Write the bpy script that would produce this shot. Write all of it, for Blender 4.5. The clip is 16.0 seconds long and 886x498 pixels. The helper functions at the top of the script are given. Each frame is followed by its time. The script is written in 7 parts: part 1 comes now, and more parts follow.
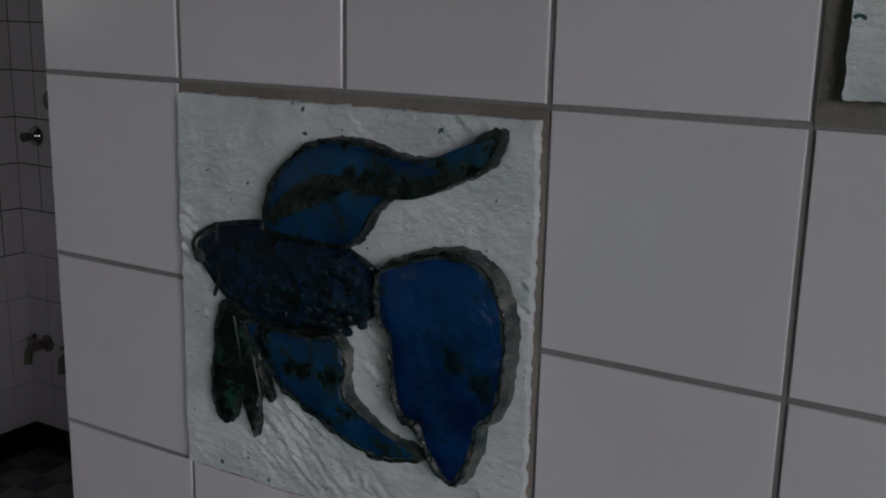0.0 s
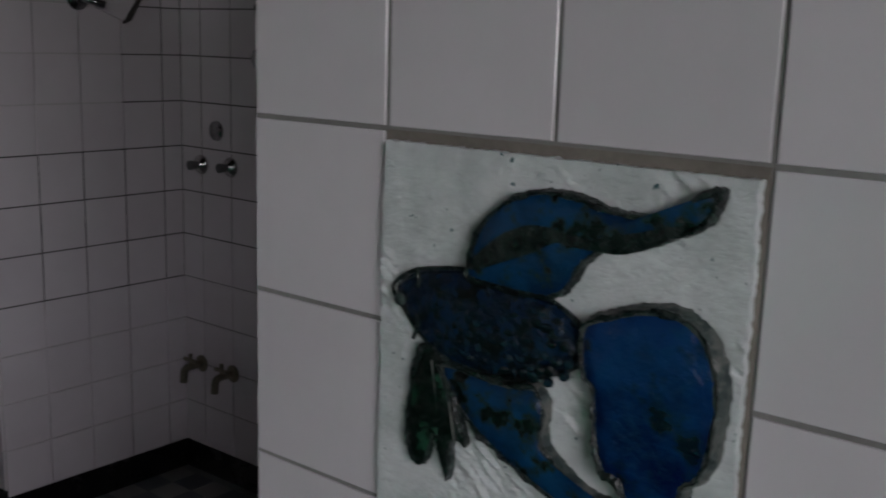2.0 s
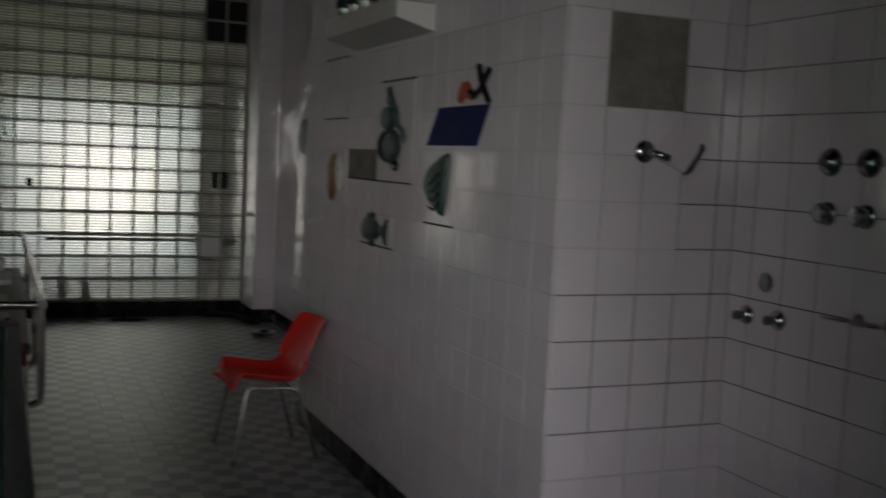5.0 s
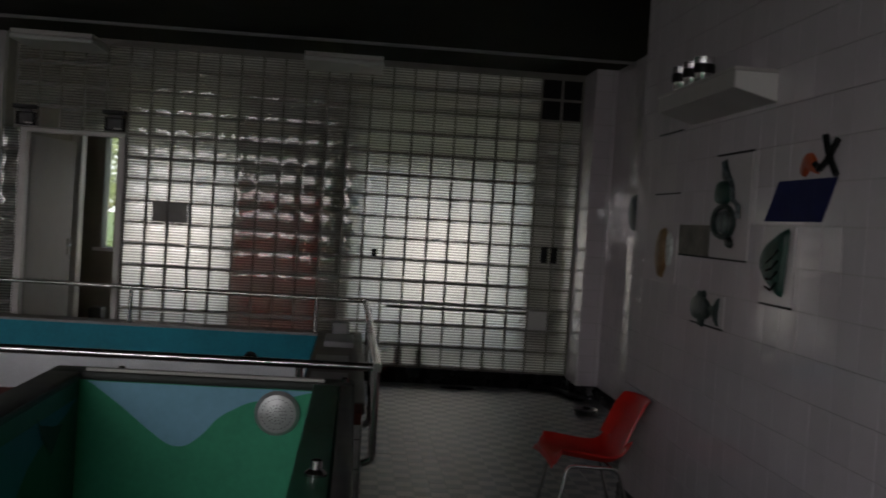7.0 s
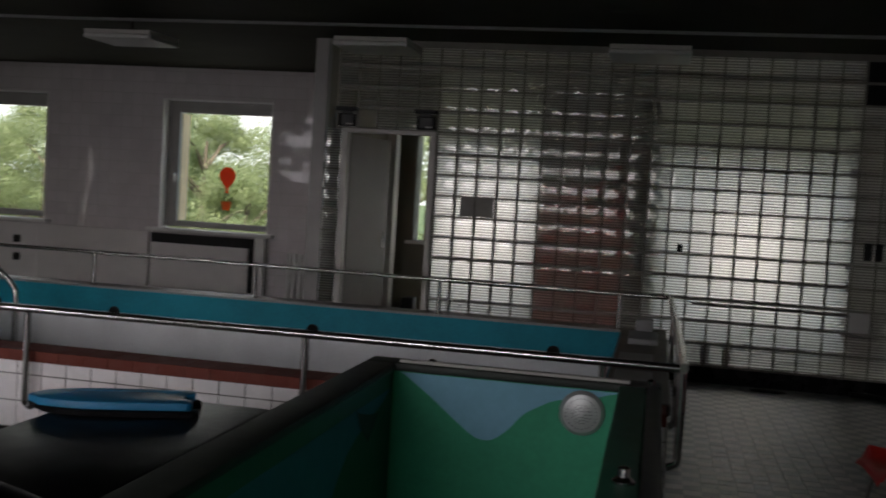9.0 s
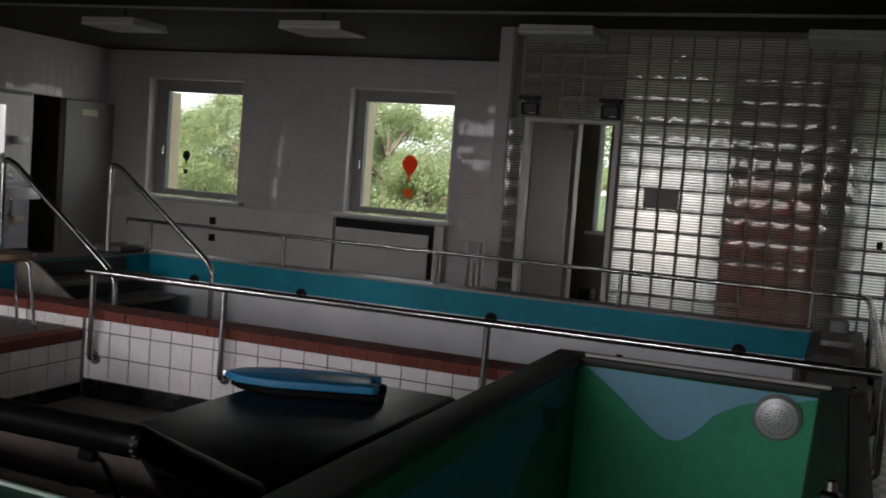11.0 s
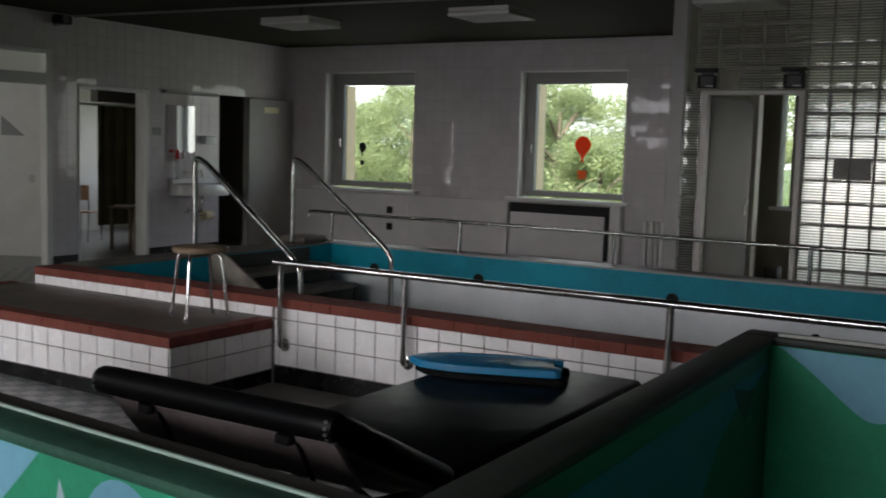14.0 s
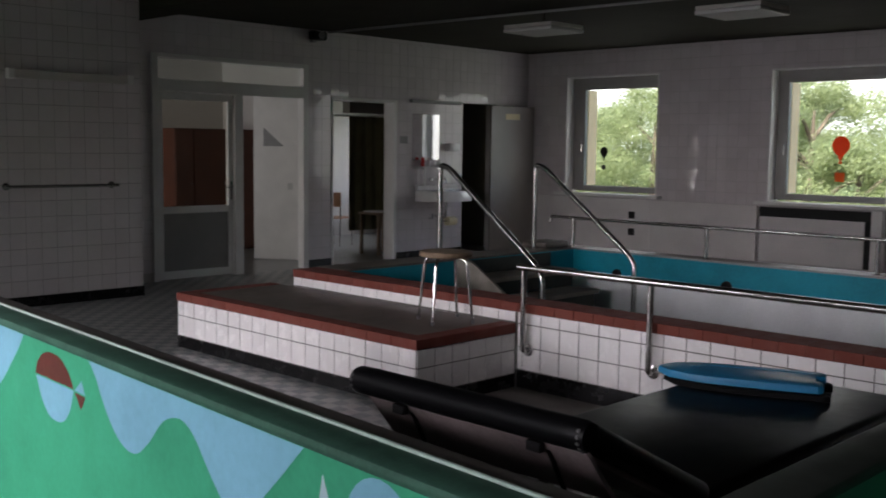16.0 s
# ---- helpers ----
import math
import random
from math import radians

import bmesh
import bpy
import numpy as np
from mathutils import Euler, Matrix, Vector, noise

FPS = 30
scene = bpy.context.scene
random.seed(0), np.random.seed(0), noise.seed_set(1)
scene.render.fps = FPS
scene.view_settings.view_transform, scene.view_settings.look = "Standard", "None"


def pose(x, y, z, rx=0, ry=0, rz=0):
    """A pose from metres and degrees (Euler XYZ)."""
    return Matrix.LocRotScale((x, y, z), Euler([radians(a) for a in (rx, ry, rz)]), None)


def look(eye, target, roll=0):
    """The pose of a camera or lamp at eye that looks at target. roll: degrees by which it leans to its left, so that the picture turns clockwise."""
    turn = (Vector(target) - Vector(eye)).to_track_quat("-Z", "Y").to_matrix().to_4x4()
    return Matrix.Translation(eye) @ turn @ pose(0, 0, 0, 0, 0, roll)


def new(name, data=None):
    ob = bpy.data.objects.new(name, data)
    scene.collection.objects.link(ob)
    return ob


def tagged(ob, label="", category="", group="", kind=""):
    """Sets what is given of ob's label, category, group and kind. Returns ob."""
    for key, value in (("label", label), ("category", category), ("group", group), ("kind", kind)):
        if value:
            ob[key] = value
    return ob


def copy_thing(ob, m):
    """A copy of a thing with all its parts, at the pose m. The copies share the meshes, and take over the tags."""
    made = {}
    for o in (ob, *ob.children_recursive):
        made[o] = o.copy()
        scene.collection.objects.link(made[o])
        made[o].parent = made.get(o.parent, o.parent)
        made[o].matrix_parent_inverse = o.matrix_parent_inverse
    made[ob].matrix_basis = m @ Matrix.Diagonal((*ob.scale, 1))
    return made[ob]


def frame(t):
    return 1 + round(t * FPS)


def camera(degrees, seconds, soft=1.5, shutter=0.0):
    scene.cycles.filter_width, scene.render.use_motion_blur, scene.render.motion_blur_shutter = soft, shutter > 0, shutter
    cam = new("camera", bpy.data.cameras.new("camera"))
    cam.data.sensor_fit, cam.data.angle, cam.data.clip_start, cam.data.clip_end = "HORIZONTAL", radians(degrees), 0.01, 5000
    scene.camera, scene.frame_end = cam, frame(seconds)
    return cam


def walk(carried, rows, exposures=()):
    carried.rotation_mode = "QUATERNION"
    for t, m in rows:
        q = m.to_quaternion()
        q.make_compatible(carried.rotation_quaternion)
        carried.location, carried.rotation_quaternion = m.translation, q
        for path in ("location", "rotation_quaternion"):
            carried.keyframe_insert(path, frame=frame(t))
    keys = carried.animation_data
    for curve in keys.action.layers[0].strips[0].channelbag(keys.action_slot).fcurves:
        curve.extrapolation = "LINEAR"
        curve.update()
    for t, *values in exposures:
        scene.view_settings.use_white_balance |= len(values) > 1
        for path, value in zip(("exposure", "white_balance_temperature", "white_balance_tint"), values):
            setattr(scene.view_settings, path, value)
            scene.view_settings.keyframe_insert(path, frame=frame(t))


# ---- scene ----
cam = camera(46.8, 16.0, 1.8, 0.5)
PATH = [
    (0, (0.107, 0.19, 1.502), (1.779, 1.192, 1.055), 1.3),
    (0.5, (0.099, 0.198, 1.503), (1.761, 1.219, 1.062), 1.9),
    (1, (0.094, 0.202, 1.507), (1.74, 1.258, 1.088), 2.0),
    (1.5, (0.09, 0.214, 1.51), (1.696, 1.336, 1.109), 1.8),
    (2, (0.078, 0.23, 1.514), (1.612, 1.451, 1.121), 1.8),
    (2.5, (0.071, 0.25, 1.514), (1.526, 1.569, 1.138), 1.9),
    (3, (0.06, 0.266, 1.516), (1.417, 1.688, 1.148), 2.1),
    (3.5, (0.036, 0.273, 1.52), (1.247, 1.825, 1.17), 1.9),
    (4, (0.001, 0.261, 1.531), (1.106, 1.902, 1.235), 1.9),
    (4.5, (-0.013, 0.273, 1.537), (0.988, 1.991, 1.318), 2.5),
    (5, (-0.041, 0.291, 1.553), (0.749, 2.12, 1.383), 2.7),
    (5.2, (-0.044, 0.301, 1.555), (0.663, 2.165, 1.4), 2.4),
    (7.3, (0.001, 0.365, 1.533), (0.079, 2.363, 1.48), 3.9),
    (7.5, (0.015, 0.37, 1.536), (0.026, 2.369, 1.471), 3.9),
    (8, (0.009, 0.387, 1.542), (-0.119, 2.381, 1.47), 3.7),
    (8.5, (-0.019, 0.398, 1.545), (-0.251, 2.382, 1.461), 3.6),
    (9, (-0.036, 0.408, 1.55), (-0.444, 2.363, 1.446), 3.5),
    (9.5, (-0.055, 0.429, 1.547), (-0.569, 2.359, 1.436), 3.6),
    (10, (-0.071, 0.432, 1.546), (-0.656, 2.341, 1.434), 3.7),
    (10.2, (-0.075, 0.425, 1.553), (-0.694, 2.323, 1.435), 4.0),
    (12.5, (-0.114, 0.428, 1.547), (-0.98, 2.221, 1.362), 2.8),
    (13, (-0.122, 0.44, 1.545), (-1.025, 2.214, 1.354), 2.5),
    (13.5, (-0.123, 0.441, 1.545), (-1.07, 2.192, 1.344), 2.2),
    (14, (-0.116, 0.442, 1.545), (-1.147, 2.145, 1.348), 1.7),
    (14.5, (-0.118, 0.436, 1.545), (-1.257, 2.069, 1.353), 1.4),
    (15, (-0.121, 0.427, 1.547), (-1.363, 1.983, 1.365), 1.3),
    (15.5, (-0.143, 0.432, 1.544), (-1.468, 1.919, 1.359), 0.8),
    (16, (-0.162, 0.448, 1.541), (-1.558, 1.867, 1.345), 0.7),
]
walk(cam, [(t, look(eye, target, roll)) for t, eye, target, roll in PATH],
     exposures=[(0, 1.10, 6250, 12), (2, 1.40, 6350, 10), (3, 1.40, 6400, 9), (3.5, 1.52, 6450, 7), (4.2, 1.78, 6500, 7), (5.2, 2.0, 6550, 7), (7.3, 1.12, 6550, 12), (10.2, 1.25, 6550, 12), (12.5, 1.60, 6400, 11), (14.5, 1.72, 6400, 6), (16, 1.78, 6400, 14)])

# ---- light ----
world = bpy.data.worlds.new("sky")
scene.world = world
world.use_nodes = True
wn = world.node_tree.nodes
sky = wn.new("ShaderNodeTexSky")
sky.sky_type, sky.sun_disc = "NISHITA", False
sky.sun_elevation, sky.sun_rotation = radians(48), radians(150)
sky.air_density, sky.dust_density = 1.0, 4.0
wn["Background"].inputs["Strength"].default_value = 0.15
world.node_tree.links.new(sky.outputs["Color"], wn["Background"].inputs["Color"])

sun_data = bpy.data.lights.new("sun", "SUN")
sun_data.energy, sun_data.angle, sun_data.color = 5.0, radians(3), (1.0, 0.95, 0.88)
sun = new("sun", sun_data)
sun.matrix_world = look((6, -14, 20), (0, 14, 0))


DAY = 0.42


def window_lamp(name, x0, x1, y, z0, z1, power, turn=0, tilt=25, color=(0.95, 1.0, 0.97), spread=130):
    """Daylight that enters through one window opening, heading into the hall and down."""
    data = bpy.data.lights.new(name, "AREA")
    data.shape, data.size, data.size_y = "RECTANGLE", x1 - x0, z1 - z0
    data.energy, data.color, data.spread = power * DAY, color, radians(spread)
    lamp = new(name, data)
    lamp.matrix_world = pose((x0 + x1) / 2, y, (z0 + z1) / 2, 0, 0, turn) @ pose(0, 0, 0, -90 + tilt, 0, 0)
    return lamp


WIN = [(-9.51, -8.24), (-6.29, -4.96)]          # glass of the two windows
WZ0, WZ1 = 1.01, 2.43
BACK_WIN = [(-2.80, -1.42, 0.12, 2.86), (-0.10, 2.06, 0.12, 2.86), (2.49, 3.02, 0.12, 2.30)]   # tall outer windows behind the glass blocks
TRANSOM = 2.06
SOUTH_WIN = [(-9.5, -7.9), (-4.75, -2.95), (-2.5, -0.7)]      # high windows in the end wall
SOUTH_Z = (1.32, 2.52)
SOUTH_LIGHT = {-0.7: (28, 156, 30), -2.95: (32, 186, 23), -7.9: (25, 160, 22)}      # power, heading and tilt
ROOM_WIN = (-13.4, -11.4, 1.0, 2.4)                          # window of the back room
for x0, x1 in WIN:
    window_lamp("window_light", x0, x1, 12.94, WZ0, WZ1, 4.8, 0, 0, (1.0, 0.985, 0.96), 172)
for x0, x1 in SOUTH_WIN:
    window_lamp("window_light", x0, x1, -2.62, *SOUTH_Z, *SOUTH_LIGHT[x1], (1.0, 0.945, 0.985), 94 if x1 > -1 else 66)
WEST_WIN = (-1.9, 0.1, 1.80, 2.94)                           # window in the wall with the grab bar
window_lamp("window_light", -10.72, -8.72, (WEST_WIN[0] + WEST_WIN[1]) / 2, WEST_WIN[2], WEST_WIN[3], 22, 90, 25, (1.0, 0.95, 0.985), 178)
window_lamp("window_light", -13.6, -12.2, 13.02, 0.9, 2.3, 9, color=(1.0, 0.98, 0.95))
for x0, x1, z0, z1 in BACK_WIN:
    mid = (x0 + x1) / 2
    half = min(0.5, (x1 - x0) / 2)
    window_lamp("window_light", mid - half, mid + half, 13.45, 0.65, 1.6, 17 * half, 0, 0, (1.0, 0.96, 0.94), 170)
window_lamp("window_light", -13.4, -11.4, 2.9, 1.0, 2.4, 34, 180, 4, (1.0, 0.97, 0.93), 178)

# ---- materials ----


class Mat:
    """A principled material with short ways to add variation and relief."""

    def __init__(self, name, color, rough=0.5, metal=0.0, spec=0.5):
        self.m = bpy.data.materials.new(name)
        self.m.use_nodes = True
        self.t = self.m.node_tree
        self.n, self.l = self.t.nodes, self.t.links
        self.b = self.n["Principled BSDF"]
        self.b.inputs["Base Color"].default_value = (*color, 1)
        self.b.inputs["Roughness"].default_value = rough
        self.b.inputs["Metallic"].default_value = metal
        self.b.inputs["Specular IOR Level"].default_value = spec
        self.color = color
        self.co = self.n.new("ShaderNodeTexCoord").outputs["Object"]
        self.geo = self.n.new("ShaderNodeNewGeometry")

    def noise(self, scale, detail=4.0, rough=0.6, coords=None):
        q = self.n.new("ShaderNodeTexNoise")
        q.inputs["Scale"].default_value, q.inputs["Detail"].default_value, q.inputs["Roughness"].default_value = scale, detail, rough
        self.l.new(coords or self.geo.outputs["Position"], q.inputs["Vector"])
        return q.outputs["Fac"]

    def ramp(self, fac, a, b, lo=0.35, hi=0.65):
        q = self.n.new("ShaderNodeValToRGB")
        q.color_ramp.elements[0].position, q.color_ramp.elements[1].position = lo, hi
        q.color_ramp.elements[0].color, q.color_ramp.elements[1].color = (*a, 1), (*b, 1)
        self.l.new(fac, q.inputs["Fac"])
        return q.outputs["Color"]

    def mix(self, fac, a, b, kind="MIX"):
        q = self.n.new("ShaderNodeMix")
        q.data_type, q.blend_type = "RGBA", kind
        for value, slot in ((fac, 0), (a, 6), (b, 7)):
            if hasattr(value, "is_linked"):
                self.l.new(value, q.inputs[slot])
            else:
                q.inputs[slot].default_value = value if slot == 0 else (*value, 1)
        return q.outputs[2]

    def paint(self, out):
        self.l.new(out, self.b.inputs["Base Color"])
        return self

    def gloss(self, fac, lo, hi):
        q = self.n.new("ShaderNodeMapRange")
        q.inputs["To Min"].default_value, q.inputs["To Max"].default_value = lo, hi
        self.l.new(fac, q.inputs["Value"])
        self.l.new(q.outputs["Result"], self.b.inputs["Roughness"])
        return self

    def bump(self, fac, strength=0.2, distance=0.002):
        q = self.n.new("ShaderNodeBump")
        q.inputs["Strength"].default_value, q.inputs["Distance"].default_value = strength, distance
        self.l.new(fac, q.inputs["Height"])
        self.l.new(q.outputs["Normal"], self.b.inputs["Normal"])
        return self

    def piece_random(self):
        return self.n.new("ShaderNodeObjectInfo").outputs["Random"]

    def island_random(self):
        return self.geo.outputs["Random Per Island"]


def shade(c, k):
    return tuple(min(1.0, v * k) for v in c)


def mottled(name, color, rough=0.5, spread=0.25, scale=6.0, fine=60.0, bump=0.15, depth=0.002, metal=0.0, spec=0.5, rvar=0.08):
    """A surface with broad stains, a fine grain, uneven gloss and slight relief."""
    m = Mat(name, color, rough, metal, spec)
    broad = m.ramp(m.noise(scale), shade(color, 1 - spread), shade(color, 1 + spread * 0.6))
    grain = m.noise(fine, 6)
    m.paint(m.mix(0.25, broad, m.ramp(grain, shade(color, 1 - spread), shade(color, 1 + spread)), "MIX"))
    m.gloss(m.noise(scale * 2.3), max(0.02, rough - rvar), min(1, rough + rvar))
    if bump:
        m.bump(grain, bump, depth)
    return m.m


def glazed(name, color, rough, spread, island=False, wave=0.06, tilt=0.0):
    """Glazed tile: each piece differs a little, with faint smears and a slightly wavy face."""
    m = Mat(name, color, rough)
    rnd = m.island_random() if island else m.piece_random()
    base = m.ramp(rnd, shade(color, 1 - spread), shade(color, 1 + spread * 0.5), 0.0, 1.0)
    smear = m.ramp(m.noise(3.5, 5, 0.65), shade(color, 0.86), shade(color, 1.04))
    m.paint(m.mix(0.4, base, smear))
    m.gloss(m.noise(9.0, 5), rough * 0.7, rough * 1.9)
    m.bump(m.noise(14.0, 3), wave, 0.004)
    if tilt:                                     # each tile is laid a little out of true
        turn = m.n.new("ShaderNodeTexWhiteNoise")
        turn.noise_dimensions = "1D"
        m.l.new(rnd, turn.inputs["W"])
        lean = m.n.new("ShaderNodeVectorMath")
        lean.operation = "MULTIPLY_ADD"
        lean.inputs[1].default_value, lean.inputs[2].default_value = (tilt * 0.3, tilt * 0.3, tilt), (-tilt * 0.15, -tilt * 0.15, -tilt / 2)
        m.l.new(turn.outputs["Color"], lean.inputs[0])
        total = m.n.new("ShaderNodeVectorMath")
        total.operation = "ADD"
        m.l.new(m.geo.outputs["Normal"], total.inputs[0])
        m.l.new(lean.outputs[0], total.inputs[1])
        unit = m.n.new("ShaderNodeVectorMath")
        unit.operation = "NORMALIZE"
        m.l.new(total.outputs[0], unit.inputs[0])
        m.l.new(unit.outputs[0], m.b.inputs["Normal"].links[0].from_node.inputs["Normal"])
    return m.m


WHITE_TILE = glazed("white_glazed_tile", (0.66, 0.61, 0.635), 0.085, 0.07, False, 0.06, 0.03)
GLOSSY_TILE = glazed("glossy_white_tile", (0.66, 0.61, 0.635), 0.04, 0.07, False, 0.02, 0.03)
GLOSSY_TILES = glazed("glossy_white_tiles", (0.66, 0.615, 0.625), 0.04, 0.07, True, 0.02, 0.03)
WHITE_TILES = glazed("white_glazed_tiles", (0.66, 0.615, 0.625), 0.065, 0.07, True, 0.03, 0.045)
MIRROR_TILES = glazed("polished_white_tiles", (0.66, 0.615, 0.625), 0.035, 0.07, True, 0.012, 0.05)
POOL_TILE = glazed("pool_side_tile", (0.82, 0.80, 0.79), 0.2, 0.08)
RED_TILE = glazed("red_clinker", (0.165, 0.037, 0.024), 0.62, 0.14, False, 0.25)
BLACK_TILES = glazed("black_tiles", (0.005, 0.005, 0.0055), 0.2, 0.4, True)
FLOOR_DARK = glazed("dark_floor_tile", (0.085, 0.106, 0.110), 0.30, 0.4, True, 0.03)
FLOOR_LIGHT = glazed("light_floor_tile", (0.31, 0.305, 0.29), 0.30, 0.22, True, 0.03)
FLOOR_DARK_PIECE = glazed("dark_floor_piece", (0.085, 0.106, 0.110), 0.30, 0.4, False, 0.03)
FLOOR_LIGHT_PIECE = glazed("light_floor_piece", (0.31, 0.305, 0.29), 0.30, 0.22, False, 0.03)
GROUT = mottled("cement_grout", (0.22, 0.21, 0.20), 0.85, 0.25, 4, 120)
GROUT_PALE = mottled("pale_grout", (0.46, 0.44, 0.425), 0.85, 0.15, 4, 120)
JOINT_DARK = mottled("dark_joint_dirt", (0.06, 0.056, 0.052), 0.9, 0.3, 8, 120)
BLOCK_MORTAR = mottled("grey_block_mortar", (0.25, 0.24, 0.215), 0.8, 0.2, 4, 120)
DECO_JOINT = mottled("clean_white_joint", (0.50, 0.47, 0.465), 0.7, 0.12, 4, 120)
FLOOR_JOINT = mottled("floor_joint_cement", (0.18, 0.185, 0.18), 0.32, 0.2, 4, 120)
GROUT_DARK = mottled("dark_grout", (0.12, 0.115, 0.105), 0.85, 0.25, 4, 120)
MORTAR = mottled("brown_mortar", (0.20, 0.175, 0.15), 0.9, 0.3, 12, 160, 0.5, 0.003)
BARE = mottled("bare_cement_patch", (0.20, 0.185, 0.16), 0.9, 0.35, 9, 90, 0.4, 0.003)
# Grey-beige concrete in poor light; the dimness is put into this near-black colour.
PLASTER = mottled("shade_toned_ceiling", (0.034, 0.033, 0.024), 0.9, 0.12, 1.5, 60, spec=0.1)
REVEAL_CREAM = mottled("cream_reveal_paint", (0.95, 0.66, 0.40), 0.6, 0.08, 3, 70)
for waxed in (FLOOR_DARK, FLOOR_LIGHT, FLOOR_DARK_PIECE, FLOOR_LIGHT_PIECE, FLOOR_JOINT):
    waxed.node_tree.nodes["Principled BSDF"].inputs["Specular IOR Level"].default_value = 0.95
    waxed.node_tree.nodes["Principled BSDF"].inputs["Coat Weight"].default_value = 0.6
    waxed.node_tree.nodes["Principled BSDF"].inputs["Coat Roughness"].default_value = 0.42
MINT = mottled("mint_edge_paint", (0.46, 0.60, 0.52), 0.4, 0.15, 6, 70)
WALL_PAINT = mottled("white_wall_paint", (0.72, 0.70, 0.67), 0.6, 0.08, 1.2, 70)
# Greyer copy of the white lacquer, dimmed to stand for shade.
DIMMED_WHITE = mottled("dimmed_white_paint", (0.50, 0.48, 0.45), 0.4, 0.1, 3, 90, 0.05)
# White window paint against the light; its shade is put into this grey.
SHADE_GREY_PAINT = mottled("shade_grey_paint", (0.30, 0.29, 0.28), 0.4, 0.1, 3, 90, 0.05)
CASING_PAINT = mottled("white_casing_paint", (0.70, 0.67, 0.655), 0.45, 0.08, 2, 70, 0.06)
FRAME_PAINT = mottled("white_frame_lacquer", (0.74, 0.73, 0.71), 0.35, 0.08, 3, 90, 0.05)
CREAM_PAINT = mottled("cream_window_reveal", (0.75, 0.66, 0.42), 0.5, 0.08, 3, 90, 0.05)
GREY_DOOR = mottled("grey_door_lacquer", (0.255, 0.235, 0.22), 0.4, 0.1, 2, 80, 0.05)
DOOR_GREY_PLATE = mottled("dull_grey_plate", (0.27, 0.26, 0.245), 0.7, 0.15, 9, 90, 0.05)
GREY_PANEL = mottled("grey_panel", (0.225, 0.22, 0.212), 0.45, 0.1, 2, 80, 0.05)
# Room paint darkened to stand for the dimness behind the openings.
SHADE_TONED_ROOM = mottled("shade_toned_paint", (0.21, 0.195, 0.155), 0.7, 0.15, 2, 60)
STEEL = mottled("brushed_steel", (0.55, 0.54, 0.52), 0.24, 0.2, 8, 150, 0.05, 0.001, 1.0)
CHROME = mottled("chrome", (0.60, 0.59, 0.58), 0.2, 0.12, 10, 120, 0.03, 0.001, 1.0)
# Copy of the chrome, darkened for the dim surroundings it should reflect.
DIMMED_CHROME = mottled("dimmed_chrome", (0.30, 0.31, 0.31), 0.2, 0.25, 25, 150, 0.06, 0.001, 1.0)
DULL_METAL = mottled("tarnished_brass", (0.22, 0.20, 0.15), 0.35, 0.35, 20, 150, 0.1, 0.001, 0.9)
BLUE_LINER = mottled("blue_pool_liner", (0.003, 0.25, 0.34), 0.5, 0.25, 1.6, 40, 0.08, spec=0.25)
COPING = mottled("grey_brown_coping", (0.11, 0.095, 0.08), 0.5, 0.3, 3, 80, 0.2)
RIM_GREEN = mottled("green_stained_rim", (0.045, 0.12, 0.085), 0.7, 0.3, 5, 90, 0.1, spec=0.3)
RIM = mottled("dark_resin_rim", (0.03, 0.036, 0.03), 0.6, 0.3, 5, 90, 0.1)
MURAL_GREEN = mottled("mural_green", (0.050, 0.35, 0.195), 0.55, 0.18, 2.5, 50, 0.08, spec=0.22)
# Shaded copy of the mural green for the unlit side wall and floor.
MURAL_SHADED_GREEN = mottled("mural_shaded_green", (0.012, 0.10, 0.055), 0.42, 0.2, 3, 60, 0.08)
MURAL_LEDGE = mottled("mural_ledge_green", (0.012, 0.15, 0.08), 0.55, 0.25, 3, 60, 0.08, spec=0.25)
MURAL_BLUE = mottled("mural_light_blue", (0.21, 0.445, 0.58), 0.55, 0.14, 3, 40, 0.08, spec=0.25)
# Shaded copy of the mural blue for the same side wall.
MURAL_SHADED_BLUE = mottled("mural_shaded_blue", (0.03, 0.16, 0.30), 0.45, 0.2, 3, 40, 0.08)
MURAL_RED = mottled("mural_brown_red", (0.13, 0.026, 0.022), 0.5, 0.2, 8, 60)
MURAL_WHITE = mottled("mural_white", (0.46, 0.58, 0.64), 0.5, 0.1, 8, 60)
MURAL_BLACK = mottled("mural_black", (0.015, 0.02, 0.02), 0.5, 0.2, 8, 60)
VINYL = mottled("black_vinyl", (0.004, 0.004, 0.0045), 0.42, 0.3, 5, 220, 0.15, 0.001, spec=0.14)
BOARD_WOOD = mottled("brown_underside_board", (0.26, 0.21, 0.205), 0.6, 0.35, 6, 90, 0.2)
FOAM_BLUE = mottled("blue_foam", (0.008, 0.20, 0.40), 0.45, 0.2, 7, 120, 0.15)
FOAM_BLACK = mottled("black_foam", (0.004, 0.004, 0.0045), 0.75, 0.2, 7, 120, 0.15, spec=0.15)
RED_PLASTIC = mottled("red_plastic", (0.60, 0.018, 0.011), 0.42, 0.15, 5, 120, 0.05)
WOOD = mottled("stool_wood", (0.24, 0.17, 0.11), 0.5, 0.3, 5, 60, 0.1)
PALE_WOOD = mottled("varnished_beech", (0.52, 0.27, 0.15), 0.4, 0.2, 5, 60, 0.1)
BROWN = mottled("brown_wardrobe", (0.12, 0.038, 0.022), 0.5, 0.25, 3, 50, 0.1)
BLACK = mottled("black_plastic", (0.006, 0.006, 0.006), 0.5, 0.3, 8, 100, spec=0.25)
